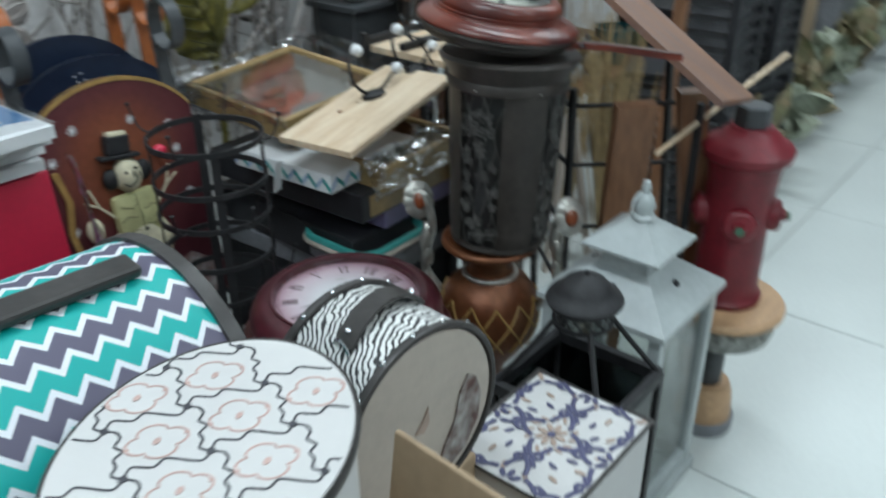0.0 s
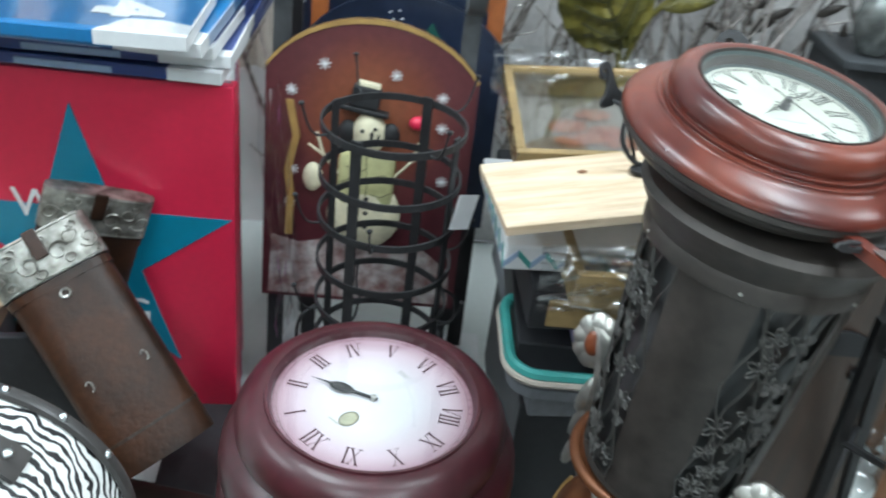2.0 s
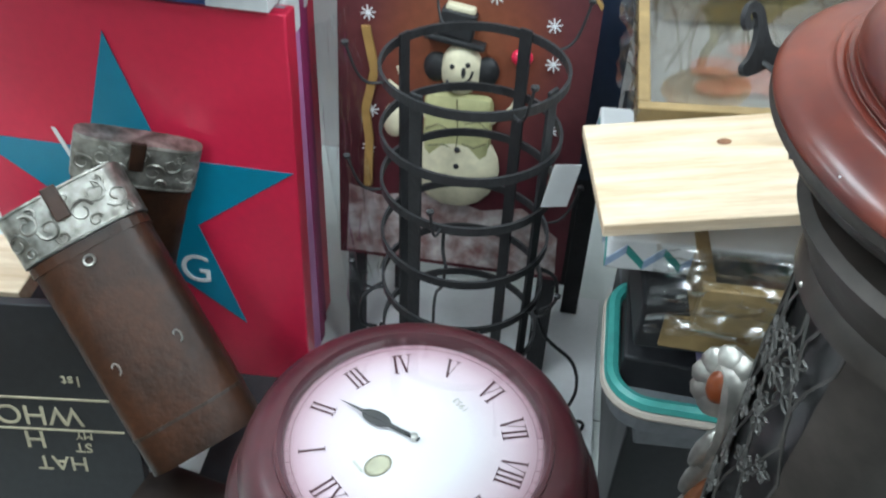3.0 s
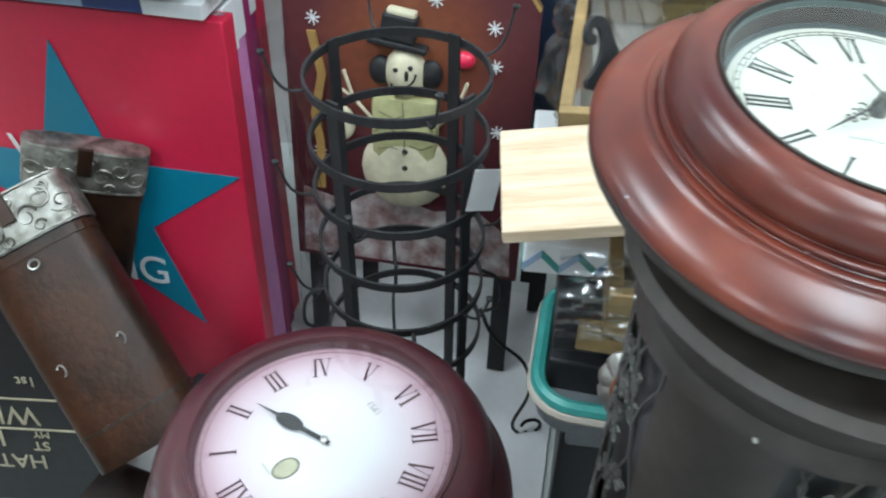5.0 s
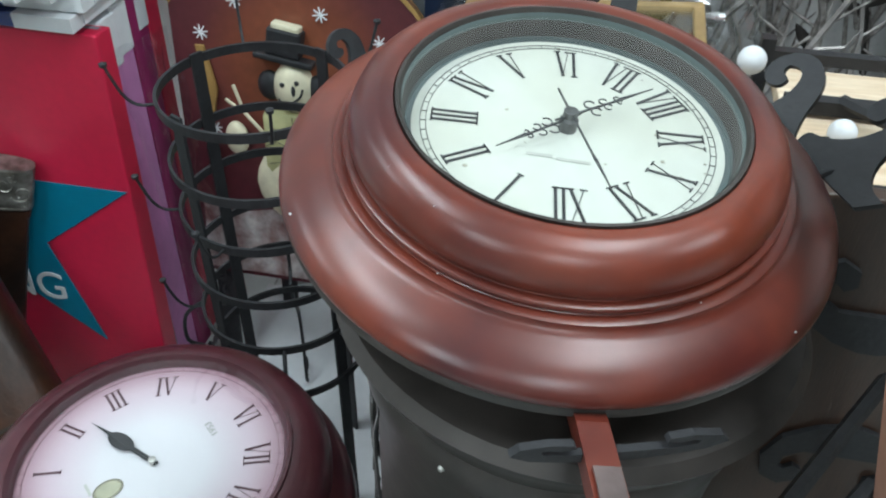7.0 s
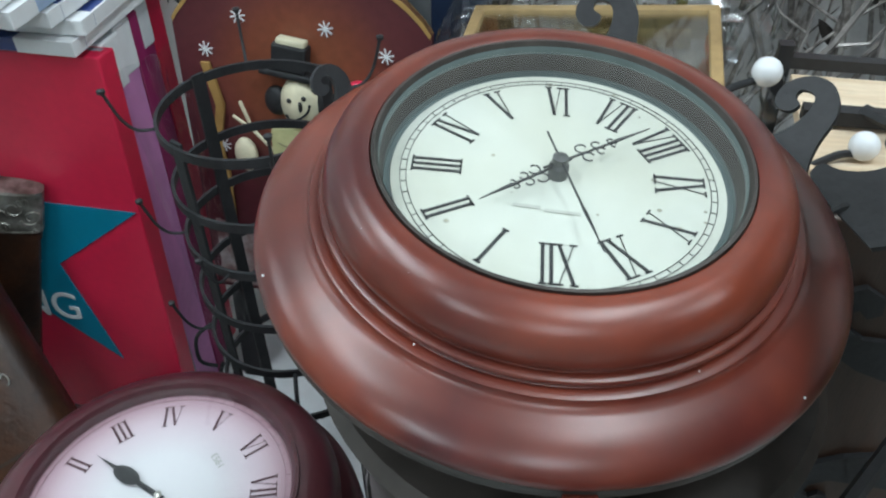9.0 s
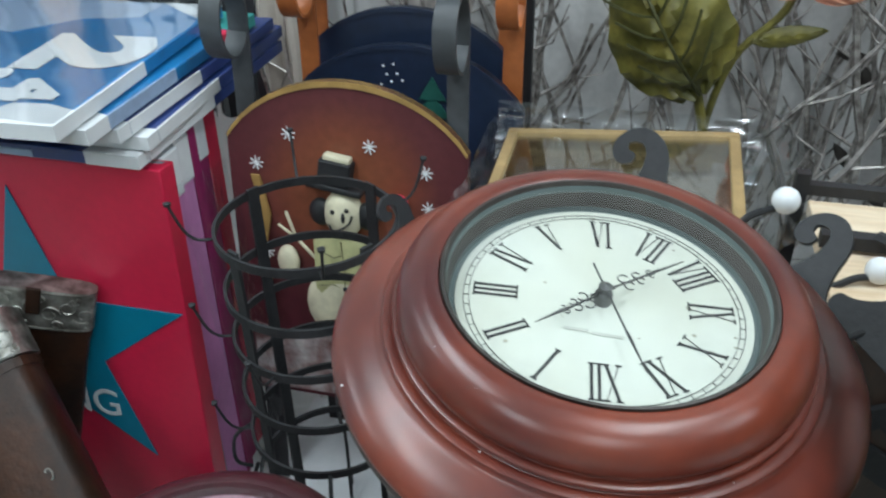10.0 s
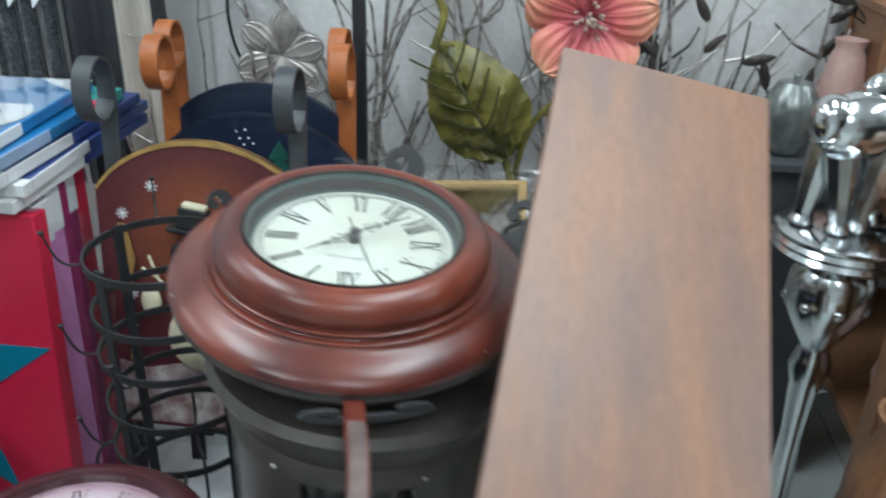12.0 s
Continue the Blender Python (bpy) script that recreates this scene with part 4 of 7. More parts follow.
for x, z in ((-0.092, 0.415), (0.044, 0.405), (-0.152, 0.36), (0.135, 0.37), (0.14, 0.31), (-0.145, 0.2), (0.15, 0.2), (-0.15, 0.13)):
    flake(s1, x, z, 0.012)
blob(s1, "snowman_belly", 0.0, 0.12, 0.075, 0.075, M_SNOW, ry=0.02, label="cream painted belly")
part("snowman_coat", box(0.112, 0.03, 0.12, (0.0, -0.012, 0.19), 0.014), M_OLIVE, s1, "pale green painted coat", True)
M_FOLD = material("olive_shadow_paint", (0.2, 0.19, 0.09), 0.6, var=0.3)
for pts in (((0.0, 0.135), (0.003, 0.19), (-0.002, 0.245)), ((-0.045, 0.16), (-0.02, 0.165), (0.0, 0.158)), ((0.01, 0.17), (0.03, 0.165), (0.05, 0.175)), ((-0.04, 0.225), (-0.015, 0.215), (0.0, 0.222)), ((-0.05, 0.19), (-0.03, 0.2), (-0.01, 0.192)), ((0.012, 0.205), (0.035, 0.212), (0.05, 0.2))):
    part("coat_fold", tube([(x, -0.0272, z) for x, z in pts], 0.0012, 5), M_FOLD, s1, "dark painted fold")
blob(s1, "snowman_head", 0.0, 0.29, 0.034, 0.042, M_SNOW, ry=0.022, label="white painted head")
part("top_hat", box(0.055, 0.026, 0.042, (-0.01, -0.014, 0.362), 0.004, (0, 8, 0)), M_BLACK, s1, "black top hat with a white crown")
part("hat_crown", box(0.046, 0.02, 0.012, (-0.006, -0.014, 0.385), 0.004, (0, 8, 0)), M_SNOW, s1)
part("hat_brim", box(0.095, 0.026, 0.01, (-0.012, -0.016, 0.336), 0.003, (0, 8, 0)), M_BLACK, s1)
for sg in (-1, 1):
    blob(s1, "ear_muff", sg * 0.04, 0.29, 0.02, 0.024, M_BLACK, y=-0.012)
    part("twig_arm", tube([(sg * 0.05, -0.015, 0.2), (sg * 0.085, -0.018, 0.24), (sg * 0.1, -0.018, 0.285)], 0.003, 5, tube([(sg * 0.085, -0.018, 0.24), (sg * 0.115, -0.018, 0.26)], 0.0025, 5)), M_SNOW, s1)
blob(s1, "heart", 0.092, 0.318, 0.017, 0.014, M_RED, y=-0.01, label="red painted heart")
blob(s1, "mitten", -0.105, 0.19, 0.02, 0.03, M_SNOW, y=-0.01)
part("broom", strip([(-0.15, -0.006, 0.06), (-0.148, -0.006, 0.15), (-0.155, -0.006, 0.2), (-0.14, -0.006, 0.27), (-0.155, -0.006, 0.34)], 0.014, 0.006, (1, 0, 0)), M_GOLD, s1, "wavy gold broom handle")
for q in (0.13, 0.16, 0.1):
    blob(s1, "button", 0.004, q, 0.005, 0.005, M_BLACK, y=-0.031, ry=0.003, segs=8)
for x, z in ((-0.012, 0.3), (0.012, 0.305)):
    blob(s1, "eye", x, z, 0.004, 0.004, M_BLACK, y=-0.033, ry=0.002, segs=8)
blob(s1, "nose", 0.006, 0.292, 0.0035, 0.009, M_BLACK, y=-0.034, ry=0.003, label="thin painted nose line", segs=8)
part("smile", tube(spline([(-0.02, -0.03, 0.276), (-0.012, -0.034, 0.268), (0.002, -0.034, 0.272), (0.016, -0.033, 0.283), (0.02, -0.03, 0.295)]), 0.0019, 5), M_BLACK, s1, "crooked black smile")

# ---- stacked frames, boxes, plank ----


def glass_frame(loc, rot, w, d, h, label, mat=M_FRAMEWOOD, art=True):
    f = thing("shadow_box_frame", loc, rot, label, "picture frame", "shadow box frames")
    for nm, sx, sy, x, y in (("front_rail", w, 0.016, 0, -d / 2 + 0.008), ("back_rail", w, 0.016, 0, d / 2 - 0.008), ("side_rail", 0.016, d - 0.032, -w / 2 + 0.008, 0), ("side_rail", 0.016, d - 0.032, w / 2 - 0.008, 0)):
        part(nm, box(sx, sy, h, (x, y, 0), 0.002), mat, f)
    part("backing", box(w - 0.03, d - 0.03, 0.004, (0, 0, -h / 2 + 0.004)), M_CREAM, f, "pale backing with a pink print")
    if art:
        rnd = random.Random(7)
        for q in range(7):
            blob(f, "petal", rnd.uniform(-0.07, 0.07), 0, 0.035, 0.004, M_PETAL, y=rnd.uniform(-0.07, 0.07), ry=0.02, label="coral pink petal").location.z = -h / 2 + 0.012
        part("inner_frame", box(w * 0.78, 0.01, h * 0.5, (0, d * 0.36, 0)), mat, f)
    part("pane", box(w - 0.03, d - 0.03, 0.002, (0, 0, h / 2 - 0.006)), M_GLASS, f, "clear glass pane").visible_shadow = False
    return f


glass_frame((1.475, 1.55, 0.738), (3, -4, 0), 0.345, 0.36, 0.05, "gold-edged wooden shadow box frame in clear film")
glass_frame((1.53, 1.3, 0.63), (0, 0, 2), 0.3, 0.3, 0.06, "wooden frame in crumpled clear film under the plank")
glass_frame((1.52, 1.32, 0.568), (0, 0, 0), 0.32, 0.3, 0.05, "lower gold-edged frame in the stack", art=False)
plank = thing("pine_plank", (1.46, 1.255, 0.757), (0, -7, 9), "pale knotty pine plank lying on the frames", "plank")
part("wood", box(0.42, 0.19, 0.016, (0, 0, 0), 0.002), M_PINE, plank)
blob(plank, "knot", -0.06, 0.009, 0.008, 0.0012, M_WALNUT, y=0.04, ry=0.006, label="dark knot")


def ball_hook(loc, rz):
    """A wall hook lying on its back: one arm bends up to a ball, the other lies low."""
    h = thing("ball_hook", loc, (0, 0, rz), "black wire hook with white ball ends lying on the plank", "hook", "ball hooks")
    part("plate", lathe([(0, 0), (0.028, 0), (0.028, 0.006), (0.016, 0.012), (0, 0.012)], 20, (0, 0, 0)), M_BLACK, h, m=Matrix.Diagonal((1.2, 0.7, 1, 1)))
    for pts in ([(0, 0, 0.01), (-0.03, 0.004, 0.016), (-0.052, 0.014, 0.045), (-0.045, 0.03, 0.08), (-0.012, 0.044, 0.09)], [(0, 0, 0.01), (0.03, 0.0, 0.014), (0.052, 0.0, 0.028), (0.07, 0.004, 0.036), (0.085, 0.01, 0.034)]):
        pts = spline(pts)
        part("wire", tube(pts, 0.004, 8), M_BLACK, h)
        bl = bmesh.new()
        bmesh.ops.create_uvsphere(bl, u_segments=18, v_segments=12, radius=0.0145)
        part("ball", bl, M_WHITE, h, "white porcelain ball", True, Matrix.Translation(pts[-1] + Vector((0.008, 0.002, 0.008))))
    return h


ball_hook((1.497, 1.278, 0.77), 0)
ball_hook((1.667, 1.303, 0.782), 4)


def plain_box(name, size, at, mat, label, rz=0.0, lid=None, bevel=0.004):
    t = thing(name, at, (0, 0, rz), label, "box")
    part("carton", box(*size, (0, 0, size[2] / 2), bevel), mat, t)
    if lid:
        part("lid", box(size[0] + 0.008, size[1] + 0.008, 0.03, (0, 0, size[2] - 0.013), 0.003), lid, t)
    return t


chev = plain_box("chevron_box", (0.3, 0.3, 0.045), (1.425, 1.375, 0.612), M_WHITE, "white gift box with teal chevrons", 4)
for k in range(14):
    for sg in (0, 1):
        part("chevron", slab([(0, 0), (0.0214, 0.022), (0.0214, 0.034), (0, 0.012)] if sg == 0 else [(0.0214, 0.022), (0.0428, 0), (0.0428, 0.012), (0.0214, 0.034)], 0.0012, m=pose(-0.15 + 0.0428 * (k % 7), -0.1512, 0.004) if k < 7 else pose(-0.1512, 0.15 - 0.0428 * (k % 7), 0.004, 0, 0, -90)), M_TEAL if sg else M_SKY, chev)
plain_box("lavender_box", (0.3, 0.3, 0.06), (1.565, 1.34, 0.485), M_LAV, "plain lavender card box", 2)
plain_box("black_box", (0.36, 0.5, 0.07), (1.5, 1.43, 0.535), M_DARKBOX, "glossy black flat box", 3)
plain_box("black_box", (0.38, 0.52, 0.09), (1.53, 1.46, 0.39), M_DARKBOX, "glossy black flat box", -2)
plain_box("grey_box", (0.34, 0.5, 0.05), (1.52, 1.45, 0.335), M_GREY, "dark grey box with worn edges", 4)
plain_box("black_box", (0.38, 0.5, 0.3), (1.55, 1.47, 0.03), M_DARKBOX, "large black carton at the bottom of the stack", 0)
tray = thing("tray", (1.43, 1.262, 0.428), (0, 0, 0), "round-cornered tray with a teal and cream rim", "tray")
ro = arc(0.06, 0.06, 0.05, 0, 90, 6) + arc(-0.06, 0.06, 0.05, 90, 180, 6) + arc(-0.06, -0.06, 0.05, 180, 270, 6) + arc(0.06, -0.06, 0.05, 270, 360, 6)
part("rim", tube([(x, y, 0.03) for x, y in ro], 0.01, 8, closed=True), M_TEAL, tray, "teal enamel rim", True)
part("lip", tube([(x * 1.05, y * 1.05, 0.02) for x, y in ro], 0.008, 8, closed=True), M_CREAM, tray, "cream lower rim", True)
part("base", slab(ro, 0.02, m=pose(0, 0, 0, -90, 0, 0)), M_GREY, tray)

# ---- things in front: trunks, hat boxes ----


def nodes_of(name, rough=0.45):
    m = bpy.data.materials.new(name)
    m.use_nodes = True
    t = m.node_tree
    t.nodes["Principled BSDF"].inputs["Roughness"].default_value = rough
    return m, t.nodes, t.links


def math_node(n, l, op, a, b=None):
    k = n.new("ShaderNodeMath")
    k.operation = op
    for i, v in enumerate((a, b)):
        if v is None:
            continue
        if isinstance(v, (int, float)):
            k.inputs[i].default_value = v
        else:
            l.new(v, k.inputs[i])
    return k.outputs[0]


def chevron_cloth():
    """Zigzag bands running along the trunk, stacked round its curve: teal, white, slate, white."""
    m, n, l = nodes_of("chevron_cloth")
    co = n.new("ShaderNodeTexCoord")
    sx = n.new("ShaderNodeSeparateXYZ")
    l.new(co.outputs["Object"], sx.inputs[0])
    ang = math_node(n, l, "ARCTAN2", sx.outputs[1], math_node(n, l, "ADD", sx.outputs[2], 0.0))
    arc_s = math_node(n, l, "MULTIPLY", ang, 0.15)
    zig = math_node(n, l, "PINGPONG", math_node(n, l, "ADD", sx.outputs[0], 5.0), 0.0145)
    v = math_node(n, l, "ADD", arc_s, math_node(n, l, "MULTIPLY", zig, 1.0))
    fr = math_node(n, l, "FRACT", math_node(n, l, "ADD", math_node(n, l, "DIVIDE", v, 0.052), 20.0))
    r = n.new("ShaderNodeValToRGB")
    r.color_ramp.interpolation = "CONSTANT"
    e = r.color_ramp.elements
    e[0].position, e[0].color = 0.0, (0.0, 0.37, 0.34, 1)
    e[1].position, e[1].color = 0.36, (0.72, 0.74, 0.78, 1)
    for p, c in ((0.5, (0.1, 0.09, 0.14, 1)), (0.86, (0.72, 0.74, 0.78, 1))):
        q = e.new(p)
        q.color = c
    l.new(fr, r.inputs[0])
    l.new(r.outputs[0], n["Principled BSDF"].inputs["Base Color"])
    return m


def zebra_cloth():
    m, n, l = nodes_of("zebra_cloth", 0.5)
    co = n.new("ShaderNodeTexCoord")
    mp = n.new("ShaderNodeMapping")
    mp.inputs["Rotation"].default_value = (0.3, 0.9, 1.1)
    l.new(co.outputs["Object"], mp.inputs[0])
    w = n.new("ShaderNodeTexWave")
    w.bands_direction = "X"
    w.inputs["Scale"].default_value, w.inputs["Distortion"].default_value, w.inputs["Detail"].default_value, w.inputs["Detail Scale"].default_value = 44, 9, 2, 0.9
    l.new(mp.outputs[0], w.inputs["Vector"])
    r = n.new("ShaderNodeValToRGB")
    r.color_ramp.elements[0].position, r.color_ramp.elements[0].color = 0.36, (0.015, 0.015, 0.017, 1)
    r.color_ramp.elements[1].position, r.color_ramp.elements[1].color = 0.43, (0.72, 0.72, 0.7, 1)
    l.new(w.outputs[0], r.inputs[0])
    l.new(r.outputs[0], n["Principled BSDF"].inputs["Base Color"])
    return m


M_CHEV, M_ZEBRA = chevron_cloth(), zebra_cloth()
M_TRIM = material("dark_leather_trim", (0.05, 0.045, 0.043), 0.4, var=0.3, scale=12, bump=0.08)
M_PALE = material("white_printed_cloth", (0.58, 0.57, 0.56), 0.55, var=0.03, scale=10, bump=0.03)
M_ROSE = material("rose_ink", (0.56, 0.38, 0.34), 0.6, var=0.15, bump=0)
M_SLATE = material("slate_ink", (0.05, 0.05, 0.06), 0.6, var=0.1, bump=0)
M_INDIGO = material("indigo_ink", (0.075, 0.075, 0.16), 0.5, var=0.2, bump=0)
M_TAN = material("tan_ink", (0.42, 0.31, 0.25), 0.5, var=0.2, bump=0)

trunk = thing("domed_trunk", (0.262, 0.66, 0.842), (0, 3, 0), "domed trunk in teal, white and slate chevron cloth", "trunk")
prof = [(-0.16, -0.2)] + [(0.16 * math.sin(radians(q - 90)), 0.16 * math.cos(radians(q - 90)) * 0.98) for q in range(0, 181, 10)] + [(0.16, -0.2)]
b = bmesh.new()
A = [b.verts.new((-0.45, y, z)) for y, z in prof]
B = [b.verts.new((0.275, y, z)) for y, z in prof]
for i in range(len(prof)):
    j = (i + 1) % len(prof)
    b.faces.new((A[i], A[j], B[j], B[i]))
b.faces.new(A[::-1])
b.faces.new(B)
part("body", b, M_CHEV, trunk, smooth=True)
for x in (0.268, -0.445):
    b = bmesh.new()
    rows = []
    for dx, k in ((-0.008, 1.0), (-0.008, 1.03), (0.008, 1.03), (0.008, 0.97)):
        rows.append([b.verts.new((x + dx, y * k, z * k if z > 0 else z)) for y, z in prof[1:-1]])
    for p, q in zip(rows, rows[1:]):
        for i in range(len(p) - 1):
            b.faces.new((p[i], p[i + 1], q[i + 1], q[i]))
    part("trim", b, M_TRIM, trunk, "dark leather edging", True)
part("strap", box(0.28, 0.03, 0.012, (0.09, -0.03, 0.162), 0.004, (11, 0, 0)), M_TRIM, trunk, "dark leather carrying strap")
tagged(part("carton", box(0.66, 0.3, 0.637, (0.15, 0.66, 0.319), 0.004), M_CARD), "plain brown carton under the domed trunk", "box")

# quatrefoil-printed lid
hat = thing("hat_box", (0.409, 0.405, 0.962), (0, -2, 22), "oval hat box with white lid printed with quatrefoils", "hat box")
EX, EY = 0.13, 0.105
SQ = Matrix.Diagonal((1, EY / EX, 1, 1))
part("lid", lathe([(0, 0.0), (EX - 0.003, 0.0), (EX, -0.004), (EX, -0.02)], 64), M_PALE, hat, m=SQ)
part("rim", lathe([(EX + 0.003 * math.cos(radians(q)), -0.006 + 0.006 * math.sin(radians(q))) for q in range(0, 360, 45)], 64, closed=True), M_TRIM, hat, "grey leather rim", True, SQ)
part("body", lathe([(EX - 0.004, -0.02), (EX - 0.004, -0.15), (0, -0.15)], 64), M_PALE, hat, smooth=True, m=SQ)
tagged(part("carton", box(0.24, 0.18, 0.797, (0.415, 0.393, 0.4005), 0.004, (0, 0, 22)), M_CARD), "tall brown carton under the hat box", "box")


def inside(x, y, k=0.97):
    return (x / EX) ** 2 + (y / EY) ** 2 < k * k


TURN = Matrix.Rotation(radians(-22), 4, "Z")
GU, GV, GO = TURN @ Vector((0.0555, -0.025, 0)), TURN @ Vector((-0.0185, -0.0535, 0)), TURN @ Vector((0.0152, 0.0444, 0))
ARCH = ((0, 0), (0.12, 0.16), (0.24, 0.1), (0.36, 0.04), (0.5, 0.13), (0.64, 0.04), (0.76, -0.06), (0.88, -0.12), (1, 0))
ZIG = ((0, 0), (0.1, 0.12), (0.24, 0.13), (0.36, 0.04), (0.5, 0.1), (0.6, -0.02), (0.74, -0.02), (0.88, -0.1), (1, 0))
for i in range(-4, 5):
    for j in range(-4, 5):
        o = GO + GU * i + GV * j
        for line in ([o + GU * t - GV * w for t, w in ARCH], [o + GV * t + GU * w for t, w in ZIG]):
            sm = [p + Vector((0, 0, 0.0005)) for p in spline(line, 3) if inside(p.x, p.y)]
            if len(sm) > 3:
                part("lattice_line", tube(sm, 0.0011, 4, flat=0.4), M_SLATE, hat)
        if inside(o.x, o.y):
            part("node", lathe([(0, 0.001), (0.0032, 0.001), (0.0034, 0)], 8), M_SLATE, hat, m=Matrix.Translation(o))
        c = o + GU * 0.5 + GV * 0.5
        if inside(c.x, c.y, 0.8):
            ring = []
            for q in range(0, 360, 9):
                rr = 0.0138 * (1 + 0.42 * abs(math.cos(2 * radians(q))) ** 0.7)
                p = c + GU.normalized() * 1.15 * rr * math.cos(radians(q)) + GV.normalized() * 0.95 * rr * math.sin(radians(q))
                ring.append((p.x, p.y, 0.0004))
            part("quatrefoil", tube(ring, 0.0011, 4, closed=True, flat=0.4), M_ROSE, hat)
            part("quatrefoil_heart", lathe([(0, 0.0006), (0.0032, 0.0006), (0.0032, 0.0)], 10), M_ROSE, hat, m=Matrix.Translation(c) @ Matrix.Diagonal((1.3, 0.8, 1, 1)))
            for sg in (-1, 1):
                part("quatrefoil_bud", lathe([(0, 0.0006), (0.0022, 0.0006), (0.0022, 0.0)], 8), M_ROSE, hat, m=Matrix.Translation(c + GU * 0.36 * sg))

# zebra drum
zeb = thing("zebra_case", (0.765, 0.502, 0.7), (0, 0, -4), "round zebra-print case with cream face and black strap", "case")
ZR, ZD = 0.125, 0.155
TURN_Y = pose(0, 0, 0, -90, 0, 0)
part("drum", lathe([(ZR - 0.002, 0.004), (ZR, 0.008), (ZR, ZD - 0.008), (ZR - 0.002, ZD - 0.004)], 72), M_ZEBRA, zeb, smooth=True, m=TURN_Y)
part("front_face", lathe([(0, 0.001), (ZR - 0.006, 0.001), (ZR - 0.004, 0.004)], 72), M_CREAM, zeb, "cream cloth face with a torn patch", m=TURN_Y)
part("back_face", lathe([(ZR - 0.004, ZD - 0.004), (ZR - 0.006, ZD - 0.001), (0, ZD - 0.001)], 72), M_CREAM, zeb, m=TURN_Y)
for yy in (0.004, ZD - 0.006):
    part("rim", lathe([(ZR + 0.002 + 0.005 * math.cos(radians(q)), yy + 0.007 * math.sin(radians(q))) for q in range(0, 360, 45)], 72, closed=True), M_TRIM, zeb, "black leather rim", True, TURN_Y)
for yy in (0.006, ZD - 0.006):
    for a in range(30, 170, 22):
        part("rivet", lathe([(0, 0.0035), (0.003, 0.002), (0.0042, 0.0)], 10), M_CHROME, zeb, "", True, pose((ZR + 0.006) * math.cos(radians(a)), yy, (ZR + 0.006) * math.sin(radians(a))) @ Matrix.Rotation(radians(90 - a), 4, "Y"))
pts = [((ZR + 0.003 + 0.014 * math.sin(math.pi * k / 10)) * math.cos(radians(120 - 6.6 * k)), 0.07 + 0.002 * k, (ZR + 0.003 + 0.014 * math.sin(math.pi * k / 10)) * math.sin(radians(120 - 6.6 * k))) for k in range(11)]
strap = part("strap", strip(pts, 0.03, 0.005, (0, 1, 0)), M_TRIM, zeb, "black leather strap handle", True)
for k in (1, 9):
    part("rivet", lathe([(0, 0.004), (0.004, 0.002), (0.005, 0)], 12), M_CHROME, strap, "chrome rivet", True, Matrix.Translation(Vector(pts[k]) * 1.02 + Vector((0, 0, 0.002))))
part("ring_loop", tube([(pts[0][0] - 0.004 + 0.004 * math.cos(radians(q)), pts[0][1] + 0.018 * math.cos(radians(q)), pts[0][2] - 0.004 + 0.012 * math.sin(radians(q))) for q in range(0, 360, 40)], 0.002, 6, closed=True), M_CHROME, zeb, "chrome loop")
patch = [(0.03, -0.06), (0.05, -0.03), (0.06, 0.01), (0.075, 0.03), (0.09, 0.02), (0.1, -0.01), (0.095, -0.05), (0.07, -0.085), (0.035, -0.1), (0.02, -0.085)]
part("torn_patch", slab(patch, 0.002, m=pose(0, -0.002, 0)), material("torn_brown_lining", (0.12, 0.06, 0.05), 0.7, var=0.6, scale=40, second=(0.4, 0.38, 0.36), bump=0.1), zeb, "torn brown patch in the face")
part("scuff", slab([(-0.02, -0.01), (-0.005, 0.006), (0.003, 0.02), (0.004, -0.004), (-0.006, -0.016)], 0.0015, m=pose(0, -0.0015, 0.0)), M_TAN, zeb, "brown scuff")
part("scuff", slab([(-0.02, -0.09), (0.005, -0.075), (0.012, -0.085), (-0.005, -0.1)], 0.0015, m=pose(0, -0.0015, 0.0)), M_TAN, zeb, "brown scuff")
tagged(part("carton", box(0.2, 0.15, 0.568, (0.776, 0.581, 0.285), 0.004), M_CARD), "plain carton under the zebra case", "box")
tagged(part("cardboard_flap", box(0.006, 0.136, 0.3, (0.582, 0.337, 0.695), 0.001, (0, 8, -4)), M_CARD), "bent cardboard flap beside the hat box", "cardboard")
tagged(part("carton", box(0.16, 0.18, 0.54, (0.635, 0.347, 0.272), 0.004), M_CARD), "brown carton that carries the loose flap", "box")

